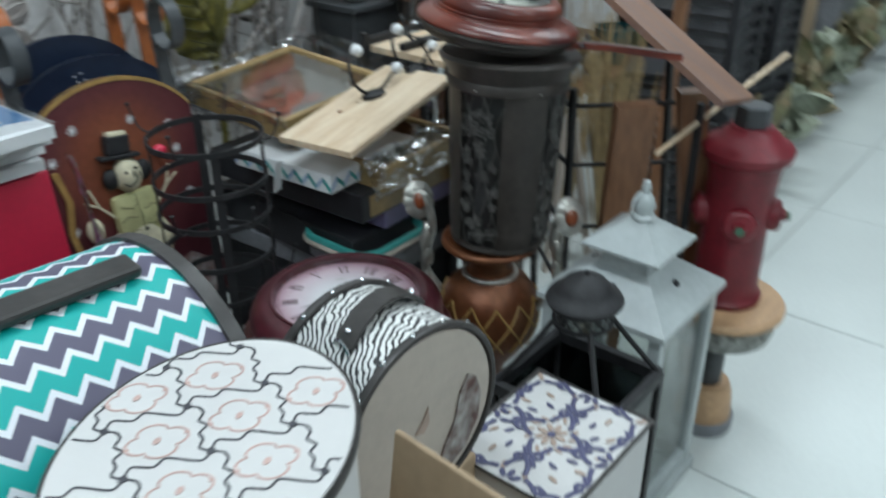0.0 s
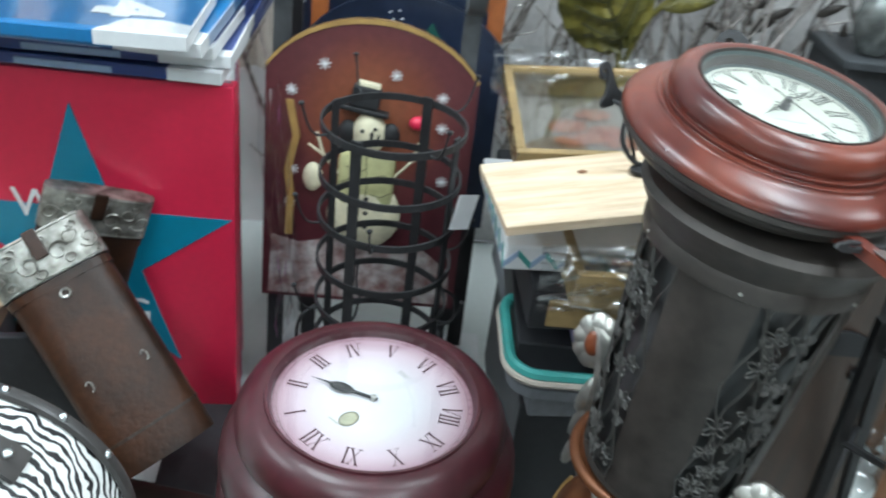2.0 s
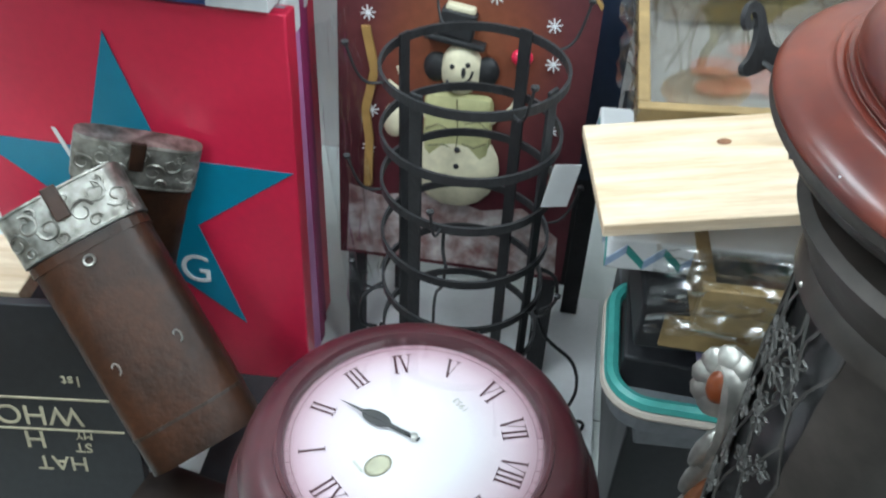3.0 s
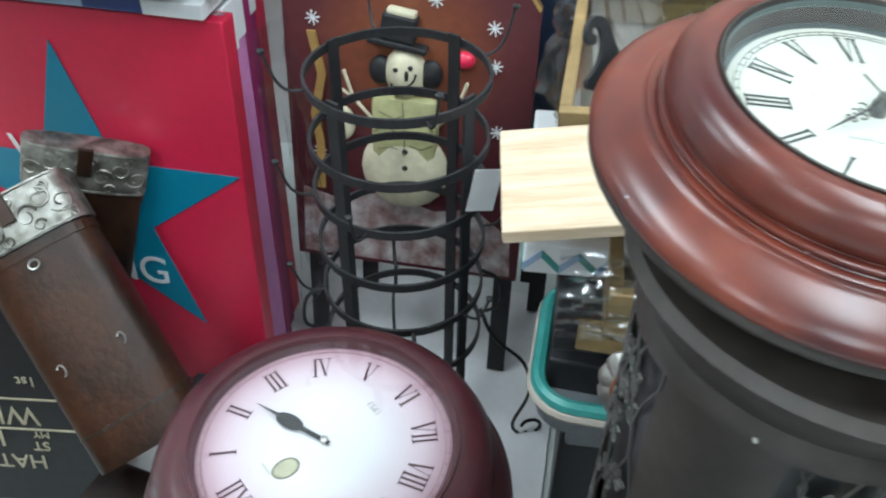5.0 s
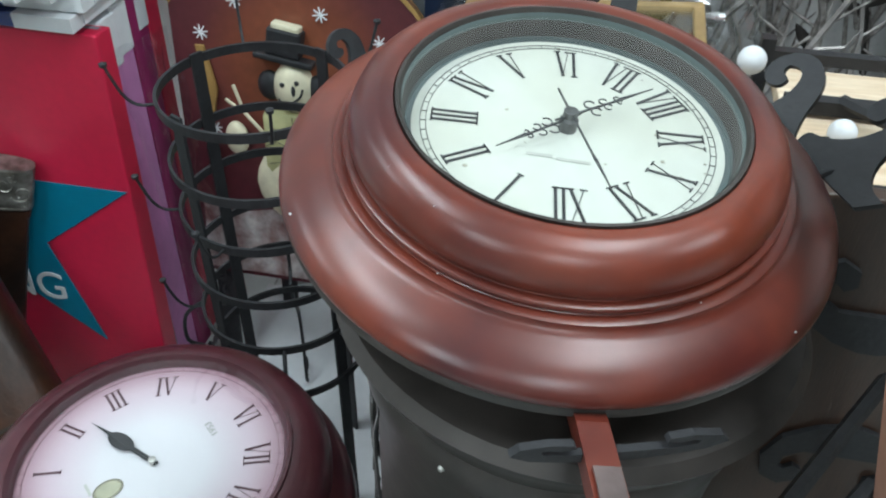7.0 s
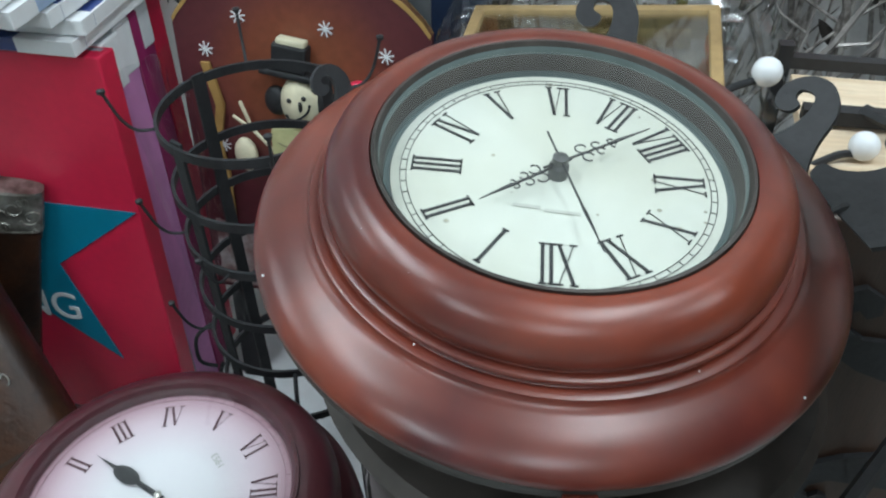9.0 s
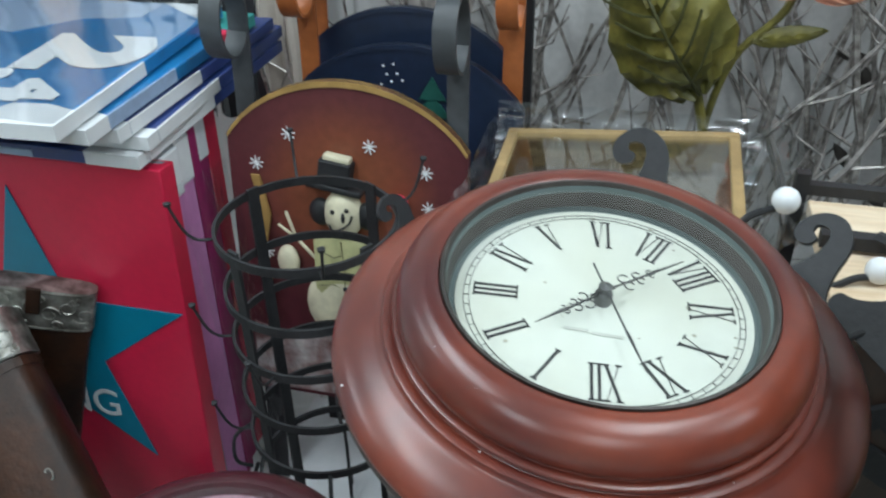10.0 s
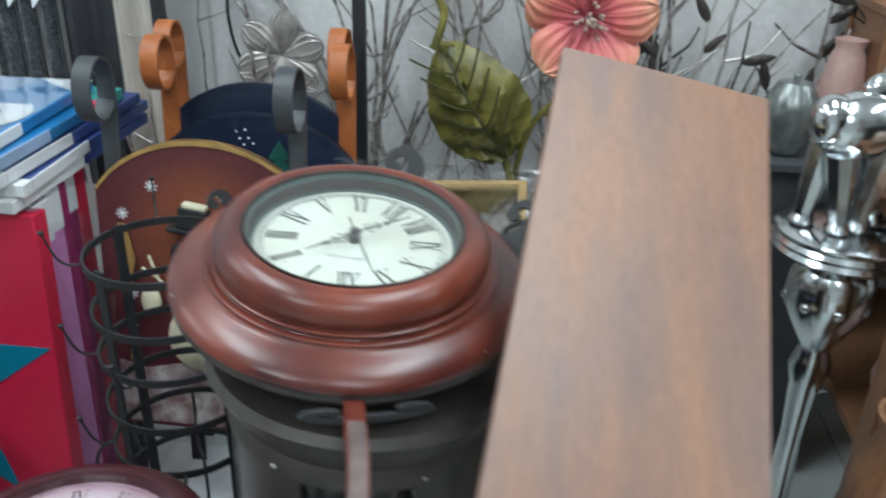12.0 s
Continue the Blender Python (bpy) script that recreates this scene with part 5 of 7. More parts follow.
# tile-print box
tb = thing("tile_print_box", (0.993, 0.457, 0.0), (0, 0, 0), "square box printed with indigo and tan floral tiles", "box")
part("body", box(0.24, 0.2, 0.2, (0, 0, 0.449), 0.004), M_PALE, tb)
part("edge_trim", tube([(x * 0.121, y * 0.101, 0.548) for x, y in ((-1, -1), (1, -1), (1, 1), (-1, 1))], 0.005, 6, closed=True), M_TRIM, tb, "dark edging")
part("stand", box(0.22, 0.18, 0.346, (0, 0, 0.174), 0.004), M_CARD, tb, "plain carton base")
ZT = 0.5502
for cx, cy, big_f in ((0, 0, 1), (-0.12, -0.1, 0), (0.12, -0.1, 0), (-0.12, 0.1, 0), (0.12, 0.1, 0), (-0.12, 0.0, 2), (0.12, 0, 2), (0, 0.1, 2), (0, -0.1, 2)):
    def clip(x, y):
        return abs(x) < 0.117 and abs(y) < 0.097
    for k in range(8):
        a = radians(45 * k)
        px, py = cx + 0.017 * math.cos(a), cy + 0.015 * math.sin(a)
        if clip(px, py):
            part("petal", lathe([(0, 0.0006), (0.006, 0.0006), (0.0065, 0)], 10), M_TAN if big_f != 2 else M_INDIGO, tb, m=pose(px, py, ZT, 0, 0, math.degrees(a)) @ Matrix.Diagonal((1.5, 0.7, 1, 1)))
    if clip(cx, cy):
        part("heart", lathe([(0, 0.0008), (0.006, 0.0008), (0.0065, 0)], 12), M_INDIGO, tb, m=pose(cx, cy, ZT))
    for k in range(4):
        for sg in (-1, 1):
            a0 = 90 * k + 45
            pts = []
            for t in range(12):
                u = t / 11
                rr = 0.03 + 0.028 * u
                a = radians(a0 + sg * (8 + 42 * u))
                pts.append((cx + rr * math.cos(a), cy + rr * 0.9 * math.sin(a), ZT + 0.0004))
            e = pts[11]
            curl = [(e[0] + 0.009 * (1 - t / 10) * math.cos(t * 0.8 + radians(a0)) - 0.009 * math.cos(radians(a0)), e[1] + 0.009 * (1 - t / 10) * math.sin(sg * t * 0.8 + radians(a0)) - 0.009 * math.sin(radians(a0)), e[2]) for t in range(1, 9)]
            pts = [p for p in pts + curl if clip(p[0], p[1])]
            if len(pts) > 3:
                part("scroll_print", tube(pts, 0.0044, 4, taper=(1, 0.7), flat=0.1), M_INDIGO, tb)

for k in range(28):
    a = radians(360 / 28 * k)
    for rx, ry, r, mat in ((0.038, 0.033, 0.0055, M_TAN), (0.07, 0.06, 0.0065, M_INDIGO), (0.098, 0.082, 0.0065, M_TAN)):
        x, y = rx * math.cos(a), ry * math.sin(a)
        if k % 2 == (r > 0.006):
            part("printed_leaf", lathe([(0, 0.0004), (r, 0.0004), (r, 0)], 8), mat, tb, m=pose(x, y, ZT, 0, 0, math.degrees(a) + 35) @ Matrix.Diagonal((1.4, 0.6, 1, 1)))

# ---- lanterns ----
wl = thing("white_lantern", (1.53, 0.605, 0), (0, 0, 0), "grey-white enamelled metal lantern with pagoda roof and knob", "lantern")


def pyramid(h0, h1, z0, z1, thick=0.004):
    b = bmesh.new()
    A = [b.verts.new((sx * h0, sy * h0, z0)) for sx, sy in ((-1, -1), (1, -1), (1, 1), (-1, 1))]
    B = [b.verts.new((sx * h1, sy * h1, z1)) for sx, sy in ((-1, -1), (1, -1), (1, 1), (-1, 1))]
    C = [b.verts.new((sx * h0, sy * h0, z0 - thick)) for sx, sy in ((-1, -1), (1, -1), (1, 1), (-1, 1))]
    for i in range(4):
        j = (i + 1) % 4
        b.faces.new((A[i], A[j], B[j], B[i]))
        b.faces.new((C[i], C[j], A[j], A[i]))
    b.faces.new(B)
    b.faces.new(C[::-1])
    return b


part("eave", pyramid(0.14, 0.055, 0.5, 0.565, 0.012), M_LANTERN, wl)
part("chimney", box(0.1, 0.1, 0.066, (-0.006, -0.004, 0.583)), M_LANTERN, wl)
for sx, sy in ((0, -1), (1, 0), (-1, 0), (0, 1)):
    part("vent_hole", lathe([(0, 0.001), (0.008, 0.001), (0.008, -0.001)], 16), M_DARKBOX, wl, "dark round vent", m=pose(sx * 0.09, sy * 0.09, 0.5395) @ Matrix.Rotation(radians(37), 4, Vector((sy, -sx, 0)) * -1))
part("roof", pyramid(0.082, 0.01, 0.615, 0.668, 0.006), M_LANTERN, wl, m=pose(-0.012, -0.008, 0))
part("knob", lathe([(0, 0.64), (0.026, 0.642), (0.03, 0.648), (0.022, 0.655), (0.026, 0.67), (0.02, 0.688), (0.01, 0.696), (0.012, 0.708), (0.008, 0.72), (0, 0.722)], 24), M_LANTERN, wl, smooth=True, m=pose(-0.014, -0.012, 0.019) @ Matrix.Diagonal((0.8, 0.8, 1, 1)))
part("ring_handle", tube([(0.03 * math.cos(radians(q)), 0.012, 0.668 + 0.026 * math.sin(radians(q))) for q in range(0, 360, 24)], 0.0022, 6, closed=True), M_LANTERN, wl, m=pose(-0.014, -0.012, 0.019))
for sx in (-1, 1):
    for sy in (-1, 1):
        part("corner_post", box(0.024, 0.024, 0.46, (sx * 0.118, sy * 0.118, 0.258), 0.002), M_LANTERN, wl)
part("base", box(0.28, 0.28, 0.03, (0, 0, 0.0155), 0.003), M_LANTERN, wl)
for sx, sy in ((0, -1), (1, 0), (-1, 0), (0, 1)):
    part("pane", box(0.212 if sy else 0.003, 0.212 if sx else 0.003, 0.45, (sx * 0.118, sy * 0.118, 0.258)), M_GLASS, wl, "clear glass side").visible_shadow = False
    part("bottom_rail", box(0.212 if sy else 0.02, 0.212 if sx else 0.02, 0.03, (sx * 0.118, sy * 0.118, 0.046)), M_LANTERN, wl)

cl = thing("black_lantern", (1.227, 0.548, 0), (0, 0, 0), "black metal lantern with domed cap and glass sides", "lantern")
part("cap", lathe([(0.052, 0.628), (0.062, 0.63), (0.066, 0.638), (0.062, 0.645), (0.05, 0.65), (0.044, 0.66), (0.034, 0.672), (0.015, 0.68), (0.005, 0.684), (0.005, 0.69), (0, 0.691)], 36), M_BLACK, cl, "dull black domed cap", True)
for k in range(16):
    a, c = radians(22.5 * k), radians(22.5 * k + 30)
    part("neck_lattice", tube([(0.05 * math.cos(a), 0.05 * math.sin(a), 0.6), (0.05 * math.cos(c), 0.05 * math.sin(c), 0.628)], 0.0018, 4), M_BLACK, cl)
    part("neck_lattice", tube([(0.05 * math.cos(c), 0.05 * math.sin(c), 0.6), (0.05 * math.cos(a), 0.05 * math.sin(a), 0.628)], 0.0018, 4), M_BLACK, cl)
part("neck_ring", lathe([(0.048, 0.594), (0.053, 0.594), (0.053, 0.6), (0.048, 0.6)], 36, closed=True), M_BLACK, cl)
HB = 0.105
for sx in (-1, 1):
    for sy in (-1, 1):
        part("roof_leg", tube([(sx * 0.034, sy * 0.034, 0.6), (sx * 0.06, sy * 0.06, 0.55), (sx * HB, sy * HB, 0.47)], 0.005, 6), M_BLACK, cl)
        part("post", box(0.014, 0.014, 0.44, (sx * HB, sy * HB, 0.248)), M_BLACK, cl)
for sx, sy in ((0, -1), (1, 0), (-1, 0), (0, 1)):
    part("top_rail", box(2 * HB if sy else 0.016, 2 * HB if sx else 0.016, 0.022, (sx * HB, sy * HB, 0.468)), M_BLACK, cl)
    part("pane", box(2 * HB - 0.016 if sy else 0.003, 2 * HB - 0.016 if sx else 0.003, 0.42, (sx * HB, sy * HB, 0.246)), M_SMOKE, cl, "dim glass side").visible_shadow = False
part("base", box(0.24, 0.24, 0.026, (0, 0, 0.0135), 0.003), M_BLACK, cl)
part("candle_cup", lathe([(0, 0.028), (0.04, 0.028), (0.042, 0.1), (0.038, 0.1), (0.036, 0.04), (0, 0.04)], 24), M_GREY, cl)

# ---- hydrant on its stool ----
st = thing("stool", (1.838, 0.522, 0), (0, 0, 0), "small round beech stool with a woven grey band", "stool")
part("seat", lathe([(0, 0.335), (0.128, 0.335), (0.138, 0.342), (0.139, 0.354), (0.134, 0.36), (0, 0.36)], 48), M_STOOL, st, smooth=True)
part("woven_band", lathe([(0.105, 0.275), (0.118, 0.28), (0.124, 0.3), (0.122, 0.328), (0.118, 0.335)], 48), material("woven_grey_cord", (0.35, 0.36, 0.33), 0.5, var=0.6, scale=60, bump=0.3, fine=90), st, "woven grey band", True)
part("column", lathe([(0, 0.12), (0.03, 0.12), (0.032, 0.27), (0.1, 0.28), (0, 0.285)], 24), M_GREYP, st, "dark column", True)
part("foot", lathe([(0, 0.002), (0.066, 0.002), (0.07, 0.01), (0.06, 0.1), (0.052, 0.125), (0, 0.128)], 32), M_STOOL, st, "turned beech foot", True)
part("foot_shoe", lathe([(0, 0.001), (0.074, 0.001), (0.075, 0.03), (0.069, 0.034), (0, 0.034)], 32), M_GREY, st, "grey foot shoe", True)
hy = thing("hydrant_ornament", (1.85, 0.528, 0.361), (0, 0, 0), "maroon fire hydrant ornament with worn paint", "ornament")
part("body", lathe([(0, 0), (0.082, 0.0), (0.084, 0.012), (0.076, 0.02), (0.072, 0.04), (0.07, 0.2), (0.074, 0.3), (0.08, 0.335), (0.094, 0.345), (0.096, 0.362), (0.088, 0.372), (0.07, 0.382), (0.058, 0.396), (0.046, 0.404), (0.044, 0.41), (0, 0.41)], 40), M_HYDRANT, hy, smooth=True)
part("cap", lathe([(0, 0.408), (0.038, 0.408), (0.038, 0.45), (0.034, 0.454), (0, 0.454)], 6), M_GREYP, hy, "dark hexagonal cap")
for a in (205, 295, 115):
    nz = part("nozzle", lathe([(0, 0.062), (0.036, 0.062), (0.036, 0.084), (0.03, 0.09), (0.014, 0.092), (0.012, 0.102), (0, 0.102)], 20), M_HYDRANT, hy, "", True, Matrix.Rotation(radians(a), 4, "Z") @ pose(0, 0, 0.21, 0, 90, 0))
    part("nut", lathe([(0, 0.1), (0.01, 0.1), (0.01, 0.11), (0, 0.11)], 6), material("green_verdigris", (0.06, 0.16, 0.1), 0.5), nz, "green worn nut", m=Matrix.Rotation(radians(a), 4, "Z") @ pose(0, 0, 0.21, 0, 90, 0))

# ---- slanting board and its stand ----
stand = thing("display_stand", (0, 0, 0), (0, 0, 0), "wooden display stand with a slanting brown board and iron posts", "stand")
TL, TR, BL, BR = Vector((1.667, 1.03, 1.18)), Vector((1.85, 1.035, 1.142)), Vector((1.609, 0.51, 0.886)), Vector((1.792, 0.515, 0.848))
nn = (TR - TL).cross(BL - TL).normalized()
if nn.z > 0:
    nn = -nn
b = bmesh.new()
top = [b.verts.new(p) for p in (TL, TR, BR, BL)]
bot = [b.verts.new(p + nn * 0.013) for p in (TL, TR, BR, BL)]
b.faces.new(top)
b.faces.new(bot[::-1])
for i in range(4):
    j = (i + 1) % 4
    b.faces.new((top[i], top[j], bot[j], bot[i]))
part("board", b, M_BOARD, stand, "brown laminate board with streaked grain")


def beam(p, q, w, d, side=(0, 1, 0)):
    return strip([p, q], w, d, side)


part("wood_post", beam((1.79, 0.8, 0.0), (1.655, 0.7, 0.83), 0.085, 0.03, (0.75, -0.65, 0)), M_WALNUT, stand, "reddish brown wooden post")
part("wood_post", beam((2.0, 0.62, 0.0), (1.78, 0.64, 0.84), 0.06, 0.03, (0.75, -0.65, 0)), M_WALNUT, stand, "reddish brown wooden post")
for x0, y0, x1, y1, z1 in ((1.72, 0.87, 1.636, 0.836, 0.84), (1.95, 1.1, 1.7, 0.98, 1.1), (2.05, 0.75, 1.83, 0.72, 0.9), (1.9, 0.66, 1.74, 0.6, 0.83)):
    part("iron_post", beam((x0, y0, 0.0), (x1, y1, z1), 0.014, 0.014), M_BLACK, stand, "black iron post")
for z in (0.32, 0.5, 0.66, 0.8):
    k = z / 1.0
    part("iron_rail", tube([(1.72 - 0.1 * k, 0.87 - 0.04 * k, z), (1.95 - 0.25 * k, 1.1 - 0.12 * k, z)], 0.006, 6), M_BLACK, stand)
    part("iron_rail", tube([(1.72 - 0.1 * k, 0.87 - 0.04 * k, z), (1.92 - 0.1 * k, 0.64, z)], 0.005, 6), M_BLACK, stand)
part("dowel", tube([(1.6, 0.62, 0.76), (2.1, 0.56, 0.86)], 0.005, 6), M_PINE, stand, "thin pale dowel")
part("back_panel", box(0.26, 0.02, 0.87, (1.785, 1.13, 0.445), 0.003), material("dark_brown_wood", (0.06, 0.03, 0.018), 0.4, var=0.3, scale=5, bump=0.04, stretch=(10, 10, 1)), stand, "dark brown back panel")
# scroll shadow on the panel, put in as flat black plates
part("scroll_shadow", slab(scroll_plate(), 0.006, m=pose(1.78, 1.114, 0.72) @ Matrix.Diagonal((2.0, 1, 2.0, 1))), M_BLACK, stand, "black scroll shape standing in for a shadow")
part("scroll_shadow", slab(scroll_plate(), 0.006, m=pose(1.8, 1.114, 0.62, 0, 180, 0) @ Matrix.Diagonal((2.0, 1, 2.0, 1))), M_BLACK, stand, "black scroll shape standing in for a shadow")

# ---- pine shelf unit behind ----
sh = thing("shelf_unit", (1.815, 1.36, 0), (0, 0, 0), "black iron shelf unit with pine boards", "shelf")
for x in (-0.115, 0.115):
    for y in (-0.14, 0.14):
        part("post", box(0.016, 0.016, 0.84, (x, y, 0.421)), M_BLACK, sh)
for z in (0.38, 0.8):
    part("shelf_board", box(0.21, 0.26 if z > 0.5 else 0.12, 0.018, (0, 0, z), 0.002), M_PINE, sh, "pale pine board")
    for y in (-0.14, 0.14):
        part("rail", box(0.214, 0.014, 0.014, (0, y, z + 0.02)), M_BLACK, sh)
part("mid_rail", box(0.214, 0.016, 0.016, (0, 0.02, 0.822)), M_BLACK, sh)
part("slant_rail", tube([(-0.05, 0.02, 0.83), (0.1, -0.13, 0.83)], 0.007, 6), M_BLACK, sh)
part("brace", tube([(-0.11, -0.15, 0.44), (0.11, -0.15, 0.79)], 0.006, 6), M_BLACK, sh)

# ---- metal wall flowers ----


def leaf_mesh(length, width, cup=0.25, wave=0.0, nx=14, ny=8, lobes=0.0, petal=False):
    """A leaf in x, z with its stalk end at the origin, growing along +z, cupped towards -y."""
    b = bmesh.new()
    grid = []
    for i in range(nx + 1):
        u = i / nx
        half = width / 2 * (math.sin(math.pi * min(1, u * 0.96 + 0.04)) ** 0.65) * (1 - 0.35 * u) * 1.25 * (1 + lobes * math.sin(u * 26))
        if petal:
            half = width / 2 * (0.12 * (1 - u) + math.sin(math.pi * min(1.0, 0.985 * u ** 1.7 + 0.002)) ** 0.55) * (1 + lobes * math.sin(u * 20))
        row = []
        for j in range(-ny, ny + 1):
            v = j / ny
            ridge = 0.02 * abs(math.sin(u * 15 - abs(v) * 4.2)) * (1 - abs(v) * 0.4) * width / 0.16
            if petal:
                ridge = 0.018 * width * math.cos(v * 17) * min(1.0, 2 * u)
            row.append(b.verts.new((half * v, -cup * width * (1 - v * v) * math.sin(math.pi * u) - ridge + wave * math.sin(6 * u + 2 * v) * width + 0.02 * (abs(v) < 0.07) * width, length * u)))
        grid.append(row)
    for r, s in zip(grid, grid[1:]):
        for k in range(2 * ny):
            b.faces.new((r[k], r[k + 1], s[k + 1], s[k]))
    return b


def petal_paint():
    """Deep pink at the heart of the flower, paling to coral and cream at the petal tips, in streaks."""
    m, n, l = nodes_of("petal_enamel", 0.42)
    co = n.new("ShaderNodeTexCoord")
    le = n.new("ShaderNodeVectorMath")
    le.operation = "LENGTH"
    l.new(co.outputs["Object"], le.inputs[0])
    no = n.new("ShaderNodeTexNoise")
    no.inputs["Scale"].default_value, no.inputs["Detail"].default_value = 45, 4
    l.new(co.outputs["Object"], no.inputs["Vector"])
    v = math_node(n, l, "ADD", le.outputs["Value"], math_node(n, l, "MULTIPLY", math_node(n, l, "SUBTRACT", no.outputs[0], 0.5), 0.05))
    r = n.new("ShaderNodeValToRGB")
    e = r.color_ramp.elements
    e[0].position, e[0].color = 0.02, (0.32, 0.05, 0.07, 1)
    e[1].position, e[1].color = 0.15, (0.72, 0.42, 0.26, 1)
    for p, c in ((0.06, (0.62, 0.13, 0.13, 1)), (0.11, (0.68, 0.23, 0.16, 1))):
        q = e.new(p)
        q.color = c
    l.new(v, r.inputs[0])
    l.new(r.outputs[0], n["Principled BSDF"].inputs["Base Color"])
    bp = n.new("ShaderNodeBump")
    bp.inputs["Strength"].default_value, bp.inputs["Distance"].default_value = 0.4, 0.003
    l.new(no.outputs[0], bp.inputs["Height"])
    l.new(bp.outputs[0], n["Principled BSDF"].inputs["Normal"])
    return m


M_PETAL2 = petal_paint()
wf = thing("wall_flower", (1.742, 1.985, 1.032), (0, 0, 0), "large coral enamel metal flower with olive leaf and stems", "wall decoration")
for k in range(5):
    a = 90 + 72 * k - 4
    pt = leaf_mesh(0.13, 0.116, 0.1, 0.05, 22, 14, 0.02, True)
    part("petal", pt, M_PETAL2, wf, "coral pink petal", True, pose(0, 0.0, 0, 0, 90 - a, 0) @ pose(0, 0, 0.006, 14, 0, 0))
cen = None
rnd = random.Random(8)
for k in range(26):
    a, r = rnd.uniform(0, 360), rnd.uniform(0, 0.03)
    p = (r * math.cos(radians(a)), -0.02, r * math.sin(radians(a)))
    q = (p[0] * 1.3, -0.045 - rnd.uniform(0, 0.012), p[2] * 1.3)
    cen = tube([p, q], 0.0016, 4, cen)
    s = bmesh.new()
    bmesh.ops.create_icosphere(s, subdivisions=1, radius=0.0042)
    s.transform(Matrix.Translation(q))
    cen = merge(cen, s)
part("stamens", cen, M_TAN, wf, "brown stamens")
part("stem", tube(spline([(-0.005, 0.01, -0.02), (-0.03, 0.01, -0.14), (-0.1, 0.03, -0.24), (-0.13, 0.05, -0.4), (-0.12, 0.06, -0.6)]), 0.007, 8), M_LEAF, wf, "olive metal stem")
part("small_leaf", leaf_mesh(0.12, 0.035, 0.2), M_LEAF, wf, "narrow olive leaf", True, pose(-0.075, 0.015, -0.2, 0, 78, 0))
part("large_leaf", leaf_mesh(0.29, 0.2, 0.18, 0.03, lobes=0.03), M_LEAF, wf, "large veined olive leaf", True, pose(-0.147, 0.02, -0.3, 8, -30, 0))
veins = None
for sg in (-1, 1):
    for k in range(5):
        u = 0.05 + 0.045 * k
        veins = tube(spline([(0, -0.05, u), (sg * 0.03, -0.056, u + 0.025), (sg * 0.066, -0.04, u + 0.065)], 3), 0.0026, 5, veins)
veins = tube(spline([(0, -0.012, 0.0), (0, -0.055, 0.1), (0, -0.055, 0.2), (0, -0.01, 0.28)]), 0.003, 5, veins)
part("leaf_vein", veins, material("dark_olive_paint", (0.05, 0.05, 0.012), 0.5, bump=0.05), wf, "dark leaf veins", m=pose(-0.147, 0.02, -0.3, 8, -30, 0))
part("leaf_stem", tube(spline([(-0.15, 0.03, -0.31), (-0.125, 0.04, -0.42), (-0.12, 0.06, -0.6)]), 0.009, 8), M_LEAF, wf, "olive metal stem")
part("upper_stem", tube(spline([(-0.31, 0.02, -0.08), (-0.29, 0.03, -0.01), (-0.31, 0.03, 0.06), (-0.3, 0.04, 0.3)]), 0.009, 8), M_LEAF, wf, "olive metal stem")
part("bud", leaf_mesh(0.15, 0.17, 0.2, petal=True), material("apricot_enamel", (0.6, 0.3, 0.1), 0.42, var=0.3, scale=14, bump=0.05, second=(0.66, 0.42, 0.2)), wf, "apricot enamel petal", True, pose(-0.3, 0.02, 0.2, 0, 178, 0))

pf = thing("pearl_flower", (1.06, 2.17, 0.88), (0, 0, 0), "pierced pearl-white metal flower on a wire stem", "wall decoration")
for k in range(6):
    part("petal", leaf_mesh(0.11, 0.07, 0.1, lobes=0.03, petal=True), M_PEARL, pf, "", True, pose(0, 0, 0, 0, 60 * k + 10, 0) @ pose(0, 0, 0, 8, 0, 0))
part("wire_stem", tube(spline([(0, 0.02, 0), (-0.09, 0.01, -0.03), (-0.13, 0.02, 0.1), (-0.1, 0.03, 0.3), (-0.1, 0.04, 0.55)]), 0.004, 6), M_BLACK, pf)

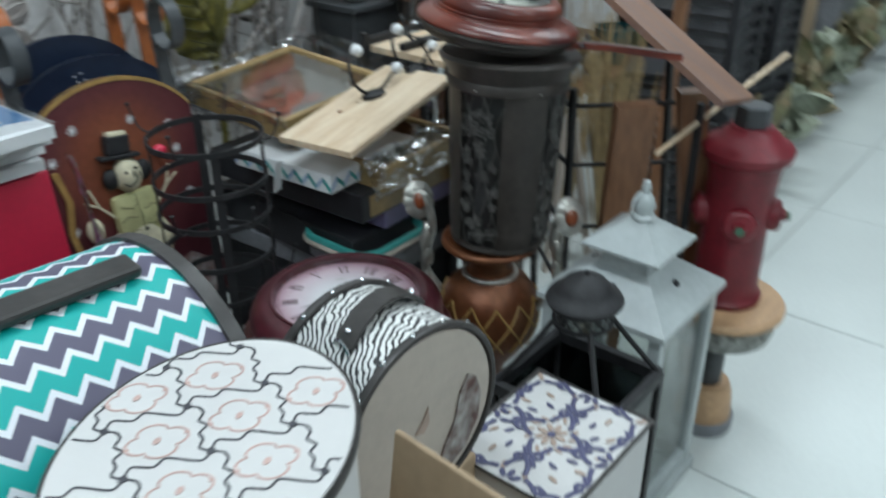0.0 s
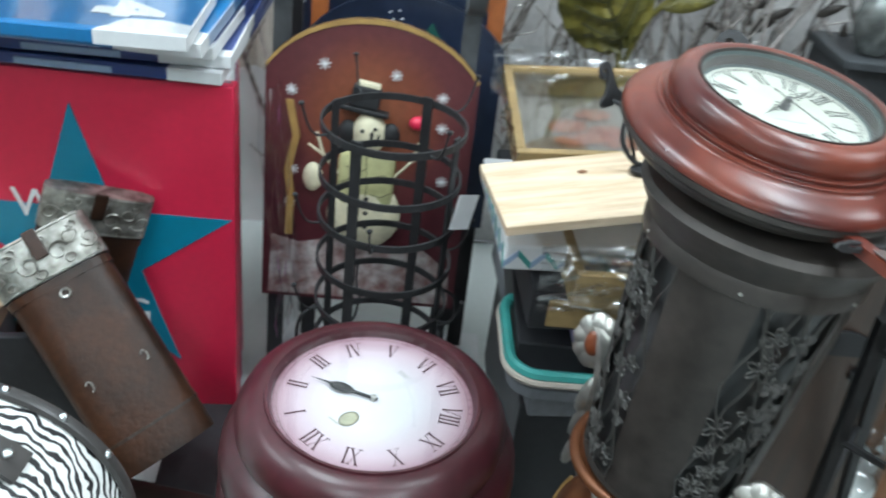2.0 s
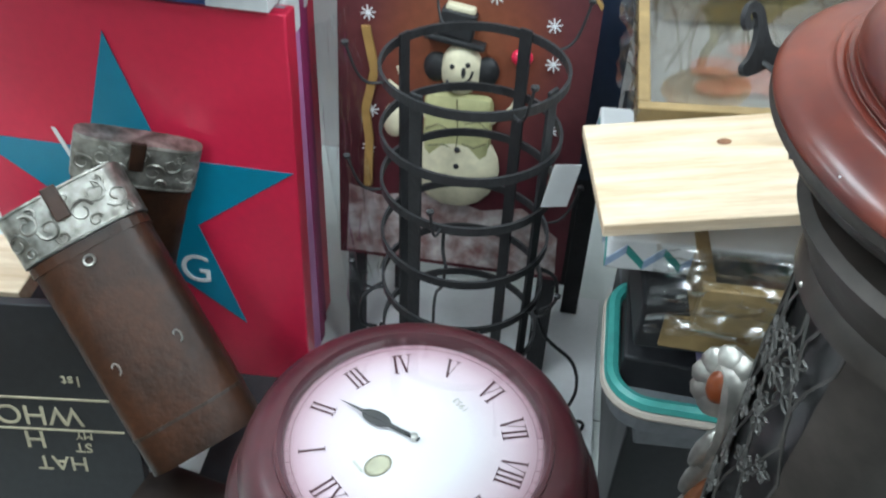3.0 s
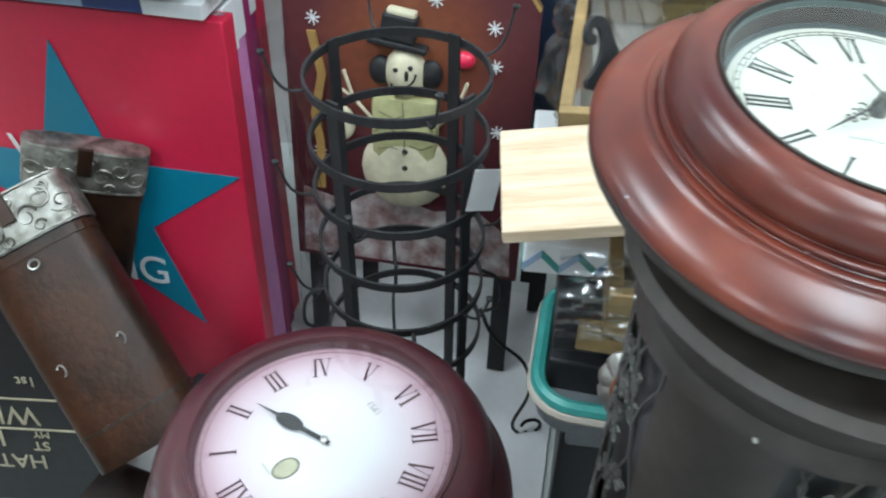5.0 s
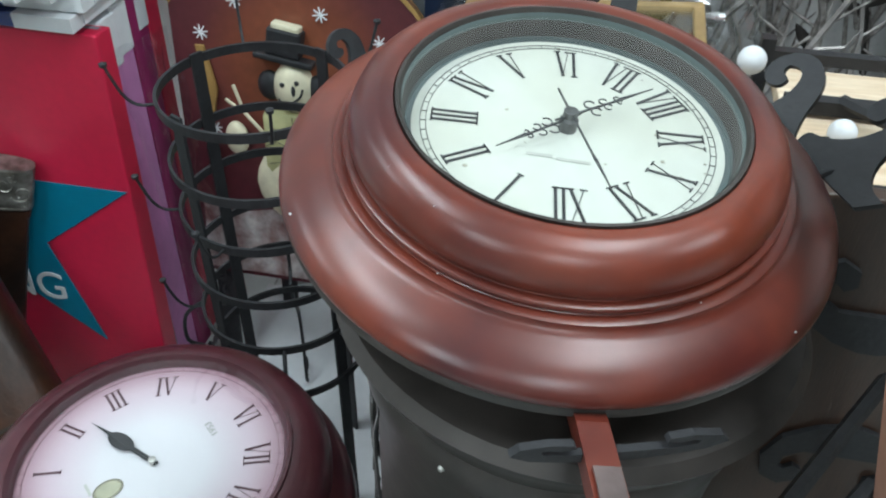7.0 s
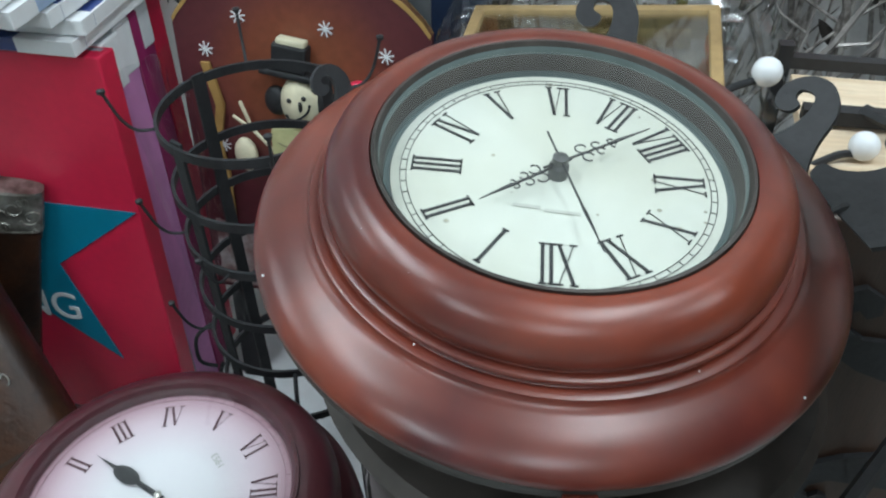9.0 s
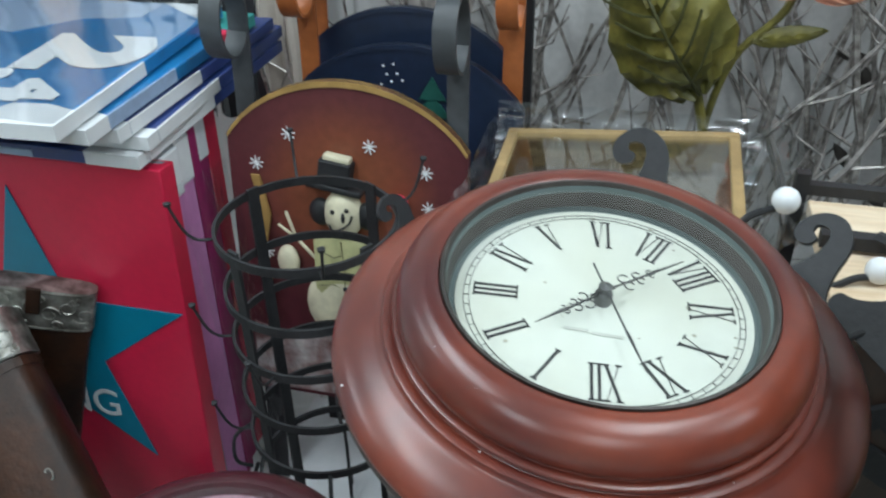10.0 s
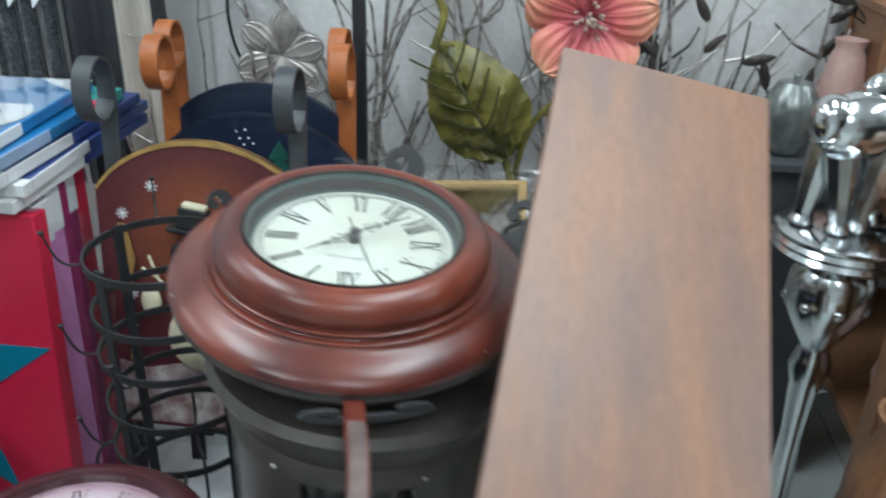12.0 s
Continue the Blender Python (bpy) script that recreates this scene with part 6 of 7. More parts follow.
twigs = thing("twig_panel", (1.7, 2.2, 0.0), (0, 0, 0), "tangle of brushed metal twigs against the pale wall", "wall decoration")
rnd = random.Random(21)
for k in range(78):
    x = rnd.uniform(-0.95, 1.0) if k > 30 else rnd.uniform(-0.5, 0.35)
    y = rnd.uniform(-0.14, 0.07)
    z = rnd.uniform(0.1, 0.6)
    p = Vector((x, y, z))
    d = Vector((rnd.uniform(-0.45, 0.45), 0, 1)).normalized()
    pts = [p.copy()]
    for j in range(9):
        d = (d + Vector((rnd.uniform(-0.28, 0.28), rnd.uniform(-0.05, 0.05), 0.05))).normalized()
        p = p + d * rnd.uniform(0.06, 0.11)
        p.y = min(0.075, max(-0.2, p.y))
        pts.append(p.copy())
    mt = (M_TWIG, M_PEARL, M_TWIG, M_TWIG)[k % 4] if x < 0.3 else (M_BROWNBLACK, M_TWIG, M_BROWNBLACK)[k % 3]
    rr = rnd.uniform(0.003, 0.0075)
    tw = part("twig", tube(pts, rr, 5, taper=(1.2, 0.5)), mt, twigs, "", True)
    br = None
    for j in (2, 5, 7):
        a = pts[j]
        sg = rnd.choice((-1, 1))
        e = [a, a + Vector((sg * rnd.uniform(0.02, 0.07), rnd.uniform(-0.02, 0.01), rnd.uniform(0.01, 0.06)))]
        e.append(e[1] + Vector((sg * rnd.uniform(0.01, 0.06), 0, rnd.uniform(0.02, 0.08))))
        part("side_shoot", tube(e, rr * 0.6, 4, taper=(1, 0.5)), mt, tw)
    if x > 0.22:
        for j in (3, 5, 7, 8):
            part("metal_leaf", leaf_mesh(0.07, 0.022, 0.2, nx=6, ny=2), M_BROWNBLACK, tw, "dark slender metal leaf", True, Matrix.Translation(pts[j]) @ pose(0, 0, 0, 0, rnd.uniform(-80, 80), 0))

def drape(x0, x1, z0, z1, y, seed):
    """A satin sheet hanging in soft folds that fan out towards the floor."""
    b = bmesh.new()
    nx, nz = 150, 16
    grid = []
    for i in range(nx + 1):
        u = x0 + (x1 - x0) * i / nx
        col = []
        for j in range(nz + 1):
            v = j / nz
            w = noise.noise(Vector((u * 3.1 + seed, v * 1.3, 0.0)))
            fold = 0.55 * math.sin(u * 21 + 2.6 * w + 1.6 * v) + 0.45 * math.sin(u * 47 + 3.5 * w - 2.2 * v + seed)
            col.append(b.verts.new((u + 0.01 * w, y + 0.011 * fold * (1 - 0.35 * v), z0 + (z1 - z0) * v)))
        grid.append(col)
    for p, q in zip(grid, grid[1:]):
        for j in range(nz):
            b.faces.new((p[j], q[j], q[j + 1], p[j + 1]))
    return b


M_SATIN = material("grey_satin", (0.69, 0.675, 0.665), 0.36, var=0.18, scale=3, bump=0.03, second=(0.58, 0.565, 0.555))
sheet = tagged(part("satin_drape", drape(0.84, 2.62, 0.02, 1.95, 2.279, 4.0), M_SATIN, None, "", True), "pale grey satin sheet hanging in folds on the wall", "drape")
so = sheet.modifiers.new("thickness", "SOLIDIFY")
so.thickness, so.offset = 0.002, 1.0

for x in (0.86, 1.283):
    tagged(part("easel_pole", box(0.026, 0.02, 1.75, (x, 1.98, 0.876), 0.002), M_BLACK), "tall square black iron pole behind the sleds", "pole", "easel poles")

# hanging cloths behind the canvases
rnd = random.Random(2)
M_GLITTER = material("grey_glitter_cloth", (0.16, 0.17, 0.18), 0.35, var=0.9, scale=160, bump=0.2, second=(0.04, 0.045, 0.05))
for k, (x, w, mt, nm) in enumerate(((-0.25, 0.2, M_WHITE, "white"), (-0.05, 0.16, M_GREY, "grey"), (0.1, 0.12, M_DARKBOX, "black"), (0.215, 0.09, M_STOOL, "tan"), (0.295, 0.06, M_DARKBOX, "black"), (0.357, 0.06, M_CREAM, "pale"), (0.418, 0.054, M_GLITTER, "grey glitter"), (0.476, 0.054, M_GLITTER, "grey glitter"), (0.534, 0.054, M_GLITTER, "grey glitter"), (0.628, 0.126, M_DARKBOX, "black"), (0.74, 0.09, M_CREAM, "pale"))):
    b = bmesh.new()
    rows = []
    for i in range(9):
        u = i / 8
        rows.append([b.verts.new((x + (u - 0.5) * w, 2.12 + 0.014 * math.sin(u * 9 + k) + q * 0.004, z)) for z, q in ((0.55, 0), (1.512, 0), (1.512, 1), (0.55, 1))])
    for r, s in zip(rows, rows[1:]):
        for i in range(4):
            b.faces.new((r[i], r[(i + 1) % 4], s[(i + 1) % 4], s[i]))
    hc = tagged(part("hanging_cloth", b, mt), nm + " cloth hanging in folds behind the canvases", "cloth", "hanging cloths")
    if mt is M_GLITTER:
        part("pointed_flap", slab([(-0.026, 0.975), (0.026, 1.03), (0.026, 1.5), (-0.026, 1.5)], 0.003, m=pose(x, 2.1, 0)), M_WHITE, hc, "white pointed flap")
tagged(part("cloth_rail", tube([(-0.4, 2.122, 1.5), (0.84, 2.122, 1.5)], 0.024, 8), M_BLACK), "black round rail that carries the cloths", "rail")

# ---- sign and boxes by the leather cases ----
sg = thing("word_sign", (0.47, 1.135, 0.0), (-10, 0, 8), "black word sign with cream capitals, stood upside down", "sign")
part("board", box(0.32, 0.02, 0.4, (0, 0.01, 0.205), 0.002), M_DARKBOX, sg)
for text, x, z, h in (("WHO", 0.01, 0.2, 0.054), ("MY", 0.075, 0.16, 0.02), ("H", -0.005, 0.15, 0.05), ("ST", 0.07, 0.135, 0.027), ("HAT", 0.03, 0.1, 0.042)):
    words("lettering", text, h, M_SNOW, sg, pose(x, -0.001, z) @ FRONT @ pose(0, 0, 0, 0, 0, 180), label="cream capitals")
words("lettering", "1st", 0.027, M_SNOW, sg, pose(0.075, -0.001, 0.27) @ FRONT @ pose(0, 0, 0, 0, 0, 180))
part("divider", box(0.28, 0.002, 0.003, (0.0, -0.001, 0.233)), M_SNOW, sg)
part("divider", box(0.28, 0.002, 0.003, (0.0, -0.001, 0.17)), M_SNOW, sg)
part("corner_print", box(0.04, 0.002, 0.1, (-0.1, -0.001, 0.3)), M_RED, sg)
part("pale_print", box(0.026, 0.002, 0.09, (-0.062, -0.001, 0.3)), M_SKY, sg)
wb = plain_box("wooden_crate", (0.24, 0.12, 0.36), (0.33, 1.29, 0.0), M_GREY, "grey-green crate with a pine top rail", 6)
part("rail", box(0.25, 0.13, 0.03, (0, 0, 0.375), 0.002), M_PINE, wb, "pale pine rail")
plain_box("black_box", (0.2, 0.26, 0.14), (0.83, 1.24, 0.0), M_DARKBOX, "low black carton by the star sign", 4)
plain_box("grey_bag", (0.16, 0.12, 0.2), (0.98, 1.24, 0.0), M_GREY, "grey wrapped bundle beside the rack", 20)
bag = thing("leather_bag", (0.82, 1.03, 0.0), (0, 0, -10), "dark brown leather bag under the tall cases", "bag")
part("body", box(0.34, 0.2, 0.17, (0, 0, 0.086), 0.03), M_TRIM_LEATHER, bag, smooth=True)
part("seam", tube([(-0.16, -0.09, 0.15), (0.16, -0.09, 0.15), (0.16, 0.09, 0.15), (-0.16, 0.09, 0.15)], 0.012, 6, closed=True), M_TRIM, bag, "dark rolled seam")
# added sheet: makes the bare floor whiter under rack and sleds
tagged(part("white_floor_sheet", box(0.5, 0.55, 0.006, (1.1, 1.55, 0.0075), 0.001), M_WHITE), "thin white sheet added over the bare floor under rack and sleds", "mat")

# ---- plastic film ----


def film(name, loc, rot, w, d, h, seed, label, mat=M_FILM):
    b = bmesh.new()
    n = 22
    g = [[b.verts.new(((i / n - 0.5) * w, (j / n - 0.5) * d, h * 0.6 * (noise.noise(Vector((i * 0.3 + seed, j * 0.3, 0))) + 0.45 * noise.noise(Vector((i * 0.8, j * 0.8 + seed, 3)))))) for j in range(n + 1)] for i in range(n + 1)]
    for i in range(n):
        for j in range(n):
            b.faces.new((g[i][j], g[i + 1][j], g[i + 1][j + 1], g[i][j + 1]))
    ob = tagged(part(name, b, mat, None, "", True), label, "plastic film", "plastic wraps")
    ob.matrix_world = pose(*loc, *rot)
    return ob


film("plastic_film", (1.305, 1.56, 0.73), (0, 62, 0), 0.12, 0.4, 0.03, 1, "crumpled clear plastic film over the frame edge")
film("plastic_film", (1.48, 1.73, 0.75), (70, 0, 0), 0.4, 0.1, 0.025, 5, "crumpled clear plastic film along the back rail")
film("plastic_film", (1.48, 1.15, 0.655), (68, 0, 4), 0.3, 0.1, 0.03, 9, "crumpled clear plastic film hanging under the plank")
film("plastic_film", (1.68, 1.62, 0.76), (0, -60, 0), 0.12, 0.36, 0.03, 14, "crumpled clear plastic film at the frame side")
film("plastic_film", (1.98, 1.1, 0.33), (40, 20, 0), 0.16, 0.16, 0.05, 19, "crumpled clear plastic bag by the shelf")
film("plastic_film", (0.465, 1.585, 0.895), (0.6, 0, 2), 0.63, 0.51, 0.006, 24, "clear plastic film over the blue canvases", M_WRAP)
film("plastic_film", (0.9, 1.5, 0.5), (85, 0, 70), 0.1, 0.5, 0.02, 30, "clear plastic film along the pink canvases")

# ---- chrome centrepiece and ceramics ----
ch = thing("chrome_stand", (2.205, 1.7, 0.0), (0, 0, 0), "ornate chrome pedestal with a lathe-turned stem", "stand")
part("foot", lathe([(0, 0.002), (0.11, 0.002), (0.112, 0.014), (0.06, 0.03), (0.026, 0.07), (0.022, 0.3), (0.03, 0.42), (0.04, 0.46), (0.028, 0.5), (0.05, 0.54), (0.078, 0.6), (0.07, 0.66), (0.04, 0.69), (0.05, 0.7), (0, 0.702)], 36), M_CHROME, ch, smooth=True)
part("round_top", lathe([(0, 0.7), (0.11, 0.7), (0.118, 0.708), (0.112, 0.716), (0.118, 0.724), (0.112, 0.732), (0.116, 0.742), (0.1, 0.75), (0, 0.752)], 48), M_CHROME, ch, smooth=True)
for k in range(8):
    a = radians(45 * k)
    s = bmesh.new()
    bmesh.ops.create_uvsphere(s, u_segments=8, v_segments=6, radius=0.012)
    part("boss", s, M_CHROME, ch, "", True, Matrix.Translation((0.07 * math.cos(a), 0.07 * math.sin(a), 0.605)))


def statue():
    """A plain chrome animal group, as one rounded mesh."""
    b = None
    for ox, oy, rz, k in ((-0.03, 0.0, 20, 1.0), (0.05, 0.02, -30, 0.95)):
        m = pose(ox, oy, 0, 0, 0, rz)
        for lx, ly, ang in ((-0.045, -0.02, 14), (-0.04, 0.025, -8), (0.035, -0.022, -12), (0.04, 0.022, 10)):
            leg = tube([(lx, ly, 0.13), (lx + 0.1 * math.sin(radians(ang)) * 0.5, ly, 0.07), (lx + 0.1 * math.sin(radians(ang)), ly, 0.012)], 0.019, 8, taper=(1.3, 0.8))
            hoof = lathe([(0, 0), (0.019, 0), (0.021, 0.006), (0.013, 0.018), (0, 0.02)], 12, (lx + 0.1 * math.sin(radians(ang)), ly, 0.0))
            leg = merge(leg, hoof)
            leg.transform(m)
            b = merge(b, leg)
        for c, s in (((0, 0, 0.165), (0.085, 0.046, 0.054)), ((0.05, 0, 0.21), (0.04, 0.034, 0.06)), ((0.075, 0, 0.255), (0.034, 0.02, 0.022)), ((-0.06, 0, 0.175), (0.035, 0.03, 0.04)), ((0.02, 0, 0.215), (0.04, 0.018, 0.03))):
            sp = bmesh.new()
            bmesh.ops.create_uvsphere(sp, u_segments=14, v_segments=10, radius=1)
            sp.transform(m @ Matrix.Translation(c) @ Matrix.Diagonal((*s, 1)))
            b = merge(b, sp)
    return b


tagged(part("animal_statue", statue(), M_CHROME, None, "", True, pose(2.225, 1.69, 0.753) @ Matrix.Diagonal((1.1, 1.1, 1.1, 1))), "chrome statue of two standing animals on a round top", "statue")

M_CERTEAL = material("teal_glaze", (0.03, 0.2, 0.24), 0.2, var=0.3, scale=10, coat=0.4)
M_CERPINK = material("pink_bisque", (0.55, 0.34, 0.3), 0.45, var=0.2, scale=8)
M_CERWHITE = material("white_glaze", (0.62, 0.68, 0.7), 0.25, var=0.15, scale=8, coat=0.3)
M_CERGREEN = material("green_glaze", (0.1, 0.2, 0.1), 0.3, var=0.3, scale=9, coat=0.3)
M_STRAW = material("straw", (0.5, 0.36, 0.18), 0.7, var=0.4, scale=20, bump=0.2)

ct = thing("ceramics_table", (3.0, 1.85, 0), (0, 0, 0), "long dark shelf table stocked with ceramics", "table")
part("tabletop", box(1.5, 0.7, 0.03, (0, 0, 0.8), 0.003), M_WALNUT, ct)
part("lower_shelf", box(1.46, 0.66, 0.025, (0, 0, 0.38), 0.003), M_WALNUT, ct)
for x in (-0.72, 0.72):
    for y in (-0.32, 0.32):
        part("leg", box(0.05, 0.05, 0.783, (x, y, 0.3925), 0.003), M_WALNUT, ct)


def pot(x, y, z, r, h, mat, label, cat="pot", shape=0):
    profs = ([(0, 0), (0.6, 0), (0.95, 0.3), (1, 0.55), (0.75, 0.85), (0.6, 0.92), (0.7, 1), (0.62, 1), (0.5, 0.9), (0, 0.88)],
             [(0, 0), (0.5, 0.0), (0.6, 0.06), (0.9, 0.6), (1, 0.95), (1, 1), (0.92, 1), (0.8, 0.6), (0, 0.2)],
             [(0, 0), (0.55, 0.02), (0.9, 0.25), (1, 0.5), (0.9, 0.75), (0.55, 0.97), (0, 1)])
    t = thing("ceramic_" + cat, (x, y, z), (0, 0, 0), label, cat, "ceramics on the table")
    part("body", lathe([(a * r, c * h) for a, c in profs[shape]], 28), mat, t, smooth=True)
    if shape == 0:
        part("foot_ring", lathe([(0.6 * r, 0), (0.66 * r, 0.02 * h), (0.6 * r, 0.05 * h)], 24), mat, t)
    elif shape == 2:
        part("knob", lathe([(0, 0.98 * h), (0.1 * r, 0.98 * h), (0.14 * r, 1.06 * h), (0, 1.12 * h)], 12), mat, t, smooth=True)
    else:
        part("rim", lathe([(r * (1 + 0.04 * math.cos(radians(q))), h * 0.98 + 0.04 * r * math.sin(radians(q))) for q in range(0, 360, 60)], 28, closed=True), mat, t, smooth=True)
    return t


rnd = random.Random(12)
KINDS = [(M_CERTEAL, "teal glazed", 1), (M_CERPINK, "pink bisque", 2), (M_CERWHITE, "white glazed", 2), (M_CERGREEN, "green glazed", 1), (M_STRAW, "straw-coloured", 0), (M_CHROME, "silvered", 0), (M_CERWHITE, "white glazed", 0), (M_CERPINK, "pink bisque", 0)]
for i in range(9):
    for j in range(3):
        if i == 0:
            continue
        mt, nm, shp = KINDS[(i * 3 + j * 2 + i // 2) % len(KINDS)]
        r = rnd.uniform(0.05, 0.085)
        pot(2.34 + 0.165 * i, 1.6 + 0.22 * j, 0.816, r, r * rnd.uniform(1.5, 2.6), mt, nm + " ceramic vessel on the long table", ("vase", "bowl", "jar")[shp], shp)
for i in range(8):
    mt, nm, shp = KINDS[(i * 3 + 1) % len(KINDS)]
    r = rnd.uniform(0.06, 0.09)
    pot(2.38 + 0.18 * i, 1.62, 0.394, r, r * rnd.uniform(1.4, 2.2), mt, nm + " ceramic vessel on the lower shelf", ("vase", "bowl", "jar")[shp], shp)
pot(2.28, 1.4, 0.001, 0.1, 0.56, M_WALNUT, "tall dark brown turned wooden floor vase", "vase", 0)
pl = thing("plinth", (2.2, 2.03, 0.0), (0, 0, 0), "dark grey square display plinth behind the chrome stand", "plinth")
part("column", box(0.22, 0.2, 0.76, (0, 0, 0.381), 0.004), M_GREYP, pl)
part("top", box(0.25, 0.23, 0.02, (0, 0, 0.771), 0.003), M_GREYP, pl)
pot(2.16, 1.99, 0.782, 0.058, 0.15, material("smoky_silver_glaze", (0.3, 0.32, 0.31), 0.25, metal=0.6, var=0.4, scale=14, bump=0.05), "rounded smoky silver jar on the plinth", "jar", 2)
pot(2.27, 2.06, 0.782, 0.045, 0.22, M_CERPINK, "slim pink bisque vase on the plinth", "vase", 0)
ris = thing("display_riser", (3.0, 2.08, 0.816), (0, 0, 0), "stepped brown wooden riser on the ceramics table", "shelf")
part("step", box(1.4, 0.2, 0.02, (0, 0, 0.25), 0.003), M_WALNUT, ris)
for x in (-0.68, 0.0, 0.68):
    part("support", box(0.03, 0.18, 0.239, (x, 0, 0.1205), 0.002), M_WALNUT, ris)
part("back_board", box(1.4, 0.015, 0.5, (0, 0.108, 0.251), 0.002), M_WALNUT, ris)
for i in range(10):
    mt, nm, shp = KINDS[(i * 5 + 2) % len(KINDS)]
    r = rnd.uniform(0.045, 0.062)
    pot(2.4 + 0.135 * i, 2.07, 1.077, r, r * rnd.uniform(1.6, 2.6), mt, nm + " ceramic vessel on the stepped riser", ("vase", "bowl", "jar")[shp], shp)
M_SHELL = material("cream_shell", (0.62, 0.5, 0.38), 0.35, var=0.4, scale=18, bump=0.1, second=(0.45, 0.27, 0.2))


def shell(x, y, z, r, rz):
    """A spiral sea shell lying on its side."""
    t = thing("sea_shell", (x, y, z), (0, 0, rz), "large cream and pink spiral sea shell", "shell", "sea shells")
    pts = []
    for k in range(40):
        u = k / 39
        q = radians(900 * u)
        rr = r * (1 - u) * 0.55
        pts.append((r * (1.7 * u - 0.5), rr * math.cos(q), r * 0.95 + rr * math.sin(q)))
    part("whorl", tube(pts, r * 0.62, 12, taper=(1.0, 0.06)), M_SHELL, t, smooth=True)
    part("lip", tube(spline([(-r * 0.5, r * 0.3, r * 1.5), (-r * 0.8, r * 0.7, r * 0.9), (-r * 0.6, r * 0.6, r * 0.25)], 5), r * 0.16, 8), M_CERPINK, t, "pink shell lip", True)


for x, y, r, rz in ((2.33, 1.57, 0.05, 20), (2.4, 1.72, 0.045, 140), (2.34, 1.86, 0.04, 60)):
    shell(x, y, 0.816, r, rz)
tf = thing("small_easel", (2.3, 1.2, 0.0), (0, 0, -20), "small whitewashed wooden easel frame", "easel")
for p, q in (((-0.09, 0, 0.0), (0.0, 0.04, 0.5)), ((0.09, 0, 0.0), (0.02, 0.04, 0.5)), ((0.0, 0.2, 0.0), (0.01, 0.045, 0.5)), ((-0.07, 0.008, 0.12), (0.075, 0.008, 0.12))):
    part("rail", beam(p, q, 0.024, 0.014, (0, 1, 0.2)), M_CREAM, tf)

rs = thing("wooden_rack", (2.55, 1.0, 0), (0, 0, 12), "reddish wooden rack with upright posts and a cross rail", "rack")
for x in (-0.12, 0.3):
    part("post", box(0.05, 0.035, 1.35, (x, 0, 0.676), 0.003, (0, 4, 0)), M_WALNUT, rs)
part("cross_rail", box(0.5, 0.03, 0.045, (0.1, 0, 0.93), 0.003), M_WALNUT, rs)
part("cross_rail", box(0.5, 0.03, 0.045, (0.1, 0, 0.5), 0.003), M_WALNUT, rs)

# straw bundles
for k, (x, y, z) in enumerate(((2.5, 1.35, 0.0), (2.7, 1.3, 0.0), (2.35, 1.1, 0.0))):
    b = None
    for j in range(26):
        a, t = rnd.uniform(0, 6.28), rnd.uniform(0.02, 0.14)
        b = tube([(0.015 * math.cos(a), 0.015 * math.sin(a), 0), (t * math.cos(a), t * math.sin(a), rnd.uniform(0.55, 0.85))], 0.004, 4, b, taper=(1, 0.5))
    ob = tagged(part("straw_bundle", b, M_STRAW), "upright bundle of dry straw stalks by the table", "dried stalks", "straw bundles", "stuff")
    ob.location = (x, y, 0.001)


# louvred crates
def crate(loc, rz, w=0.32, d=0.2, h=0.5):
    c = thing("louvred_crate", loc, (0, 0, rz), "black louvred plastic crate with pale gaps", "crate", "black crates")
    for sx in (-1, 1):
        for sy in (-1, 1):
            part("post", box(0.03, 0.03, h, (sx * (w / 2 - 0.015), sy * (d / 2 - 0.015), h / 2), 0.003), M_DARKBOX, c)
    part("liner", box(w - 0.07, d - 0.07, h - 0.03, (0, 0, h / 2)), M_GREY, c)
    for k in range(int(h / 0.045)):
        z = 0.03 + 0.045 * k
        for sy in (-1, 1):
            part("slat", box(w - 0.06, 0.008, 0.024, (0, sy * (d / 2 - 0.015), z), rot=(sy * 25, 0, 0)), M_DARKBOX, c)
        for sx in (-1, 1):
            part("slat", box(0.008, d - 0.06, 0.024, (sx * (w / 2 - 0.015), 0, z), rot=(0, -sx * 25, 0)), M_DARKBOX, c)
    part("top", box(w, d, 0.02, (0, 0, h), 0.004), M_DARKBOX, c)
    return c


c0 = crate((2.75, 0.98, 0.0), 12)
copy_thing(c0, pose(2.75, 0.98, 0.512, 0, 0, 6))
copy_thing(c0, pose(3.02, 1.3, 0.0, 0, 0, 20))
copy_thing(c0, pose(3.2, 1.02, 0.0, 0, 0, -8))
copy_thing(c0, pose(3.2, 1.0, 0.512, 0, 0, 4))

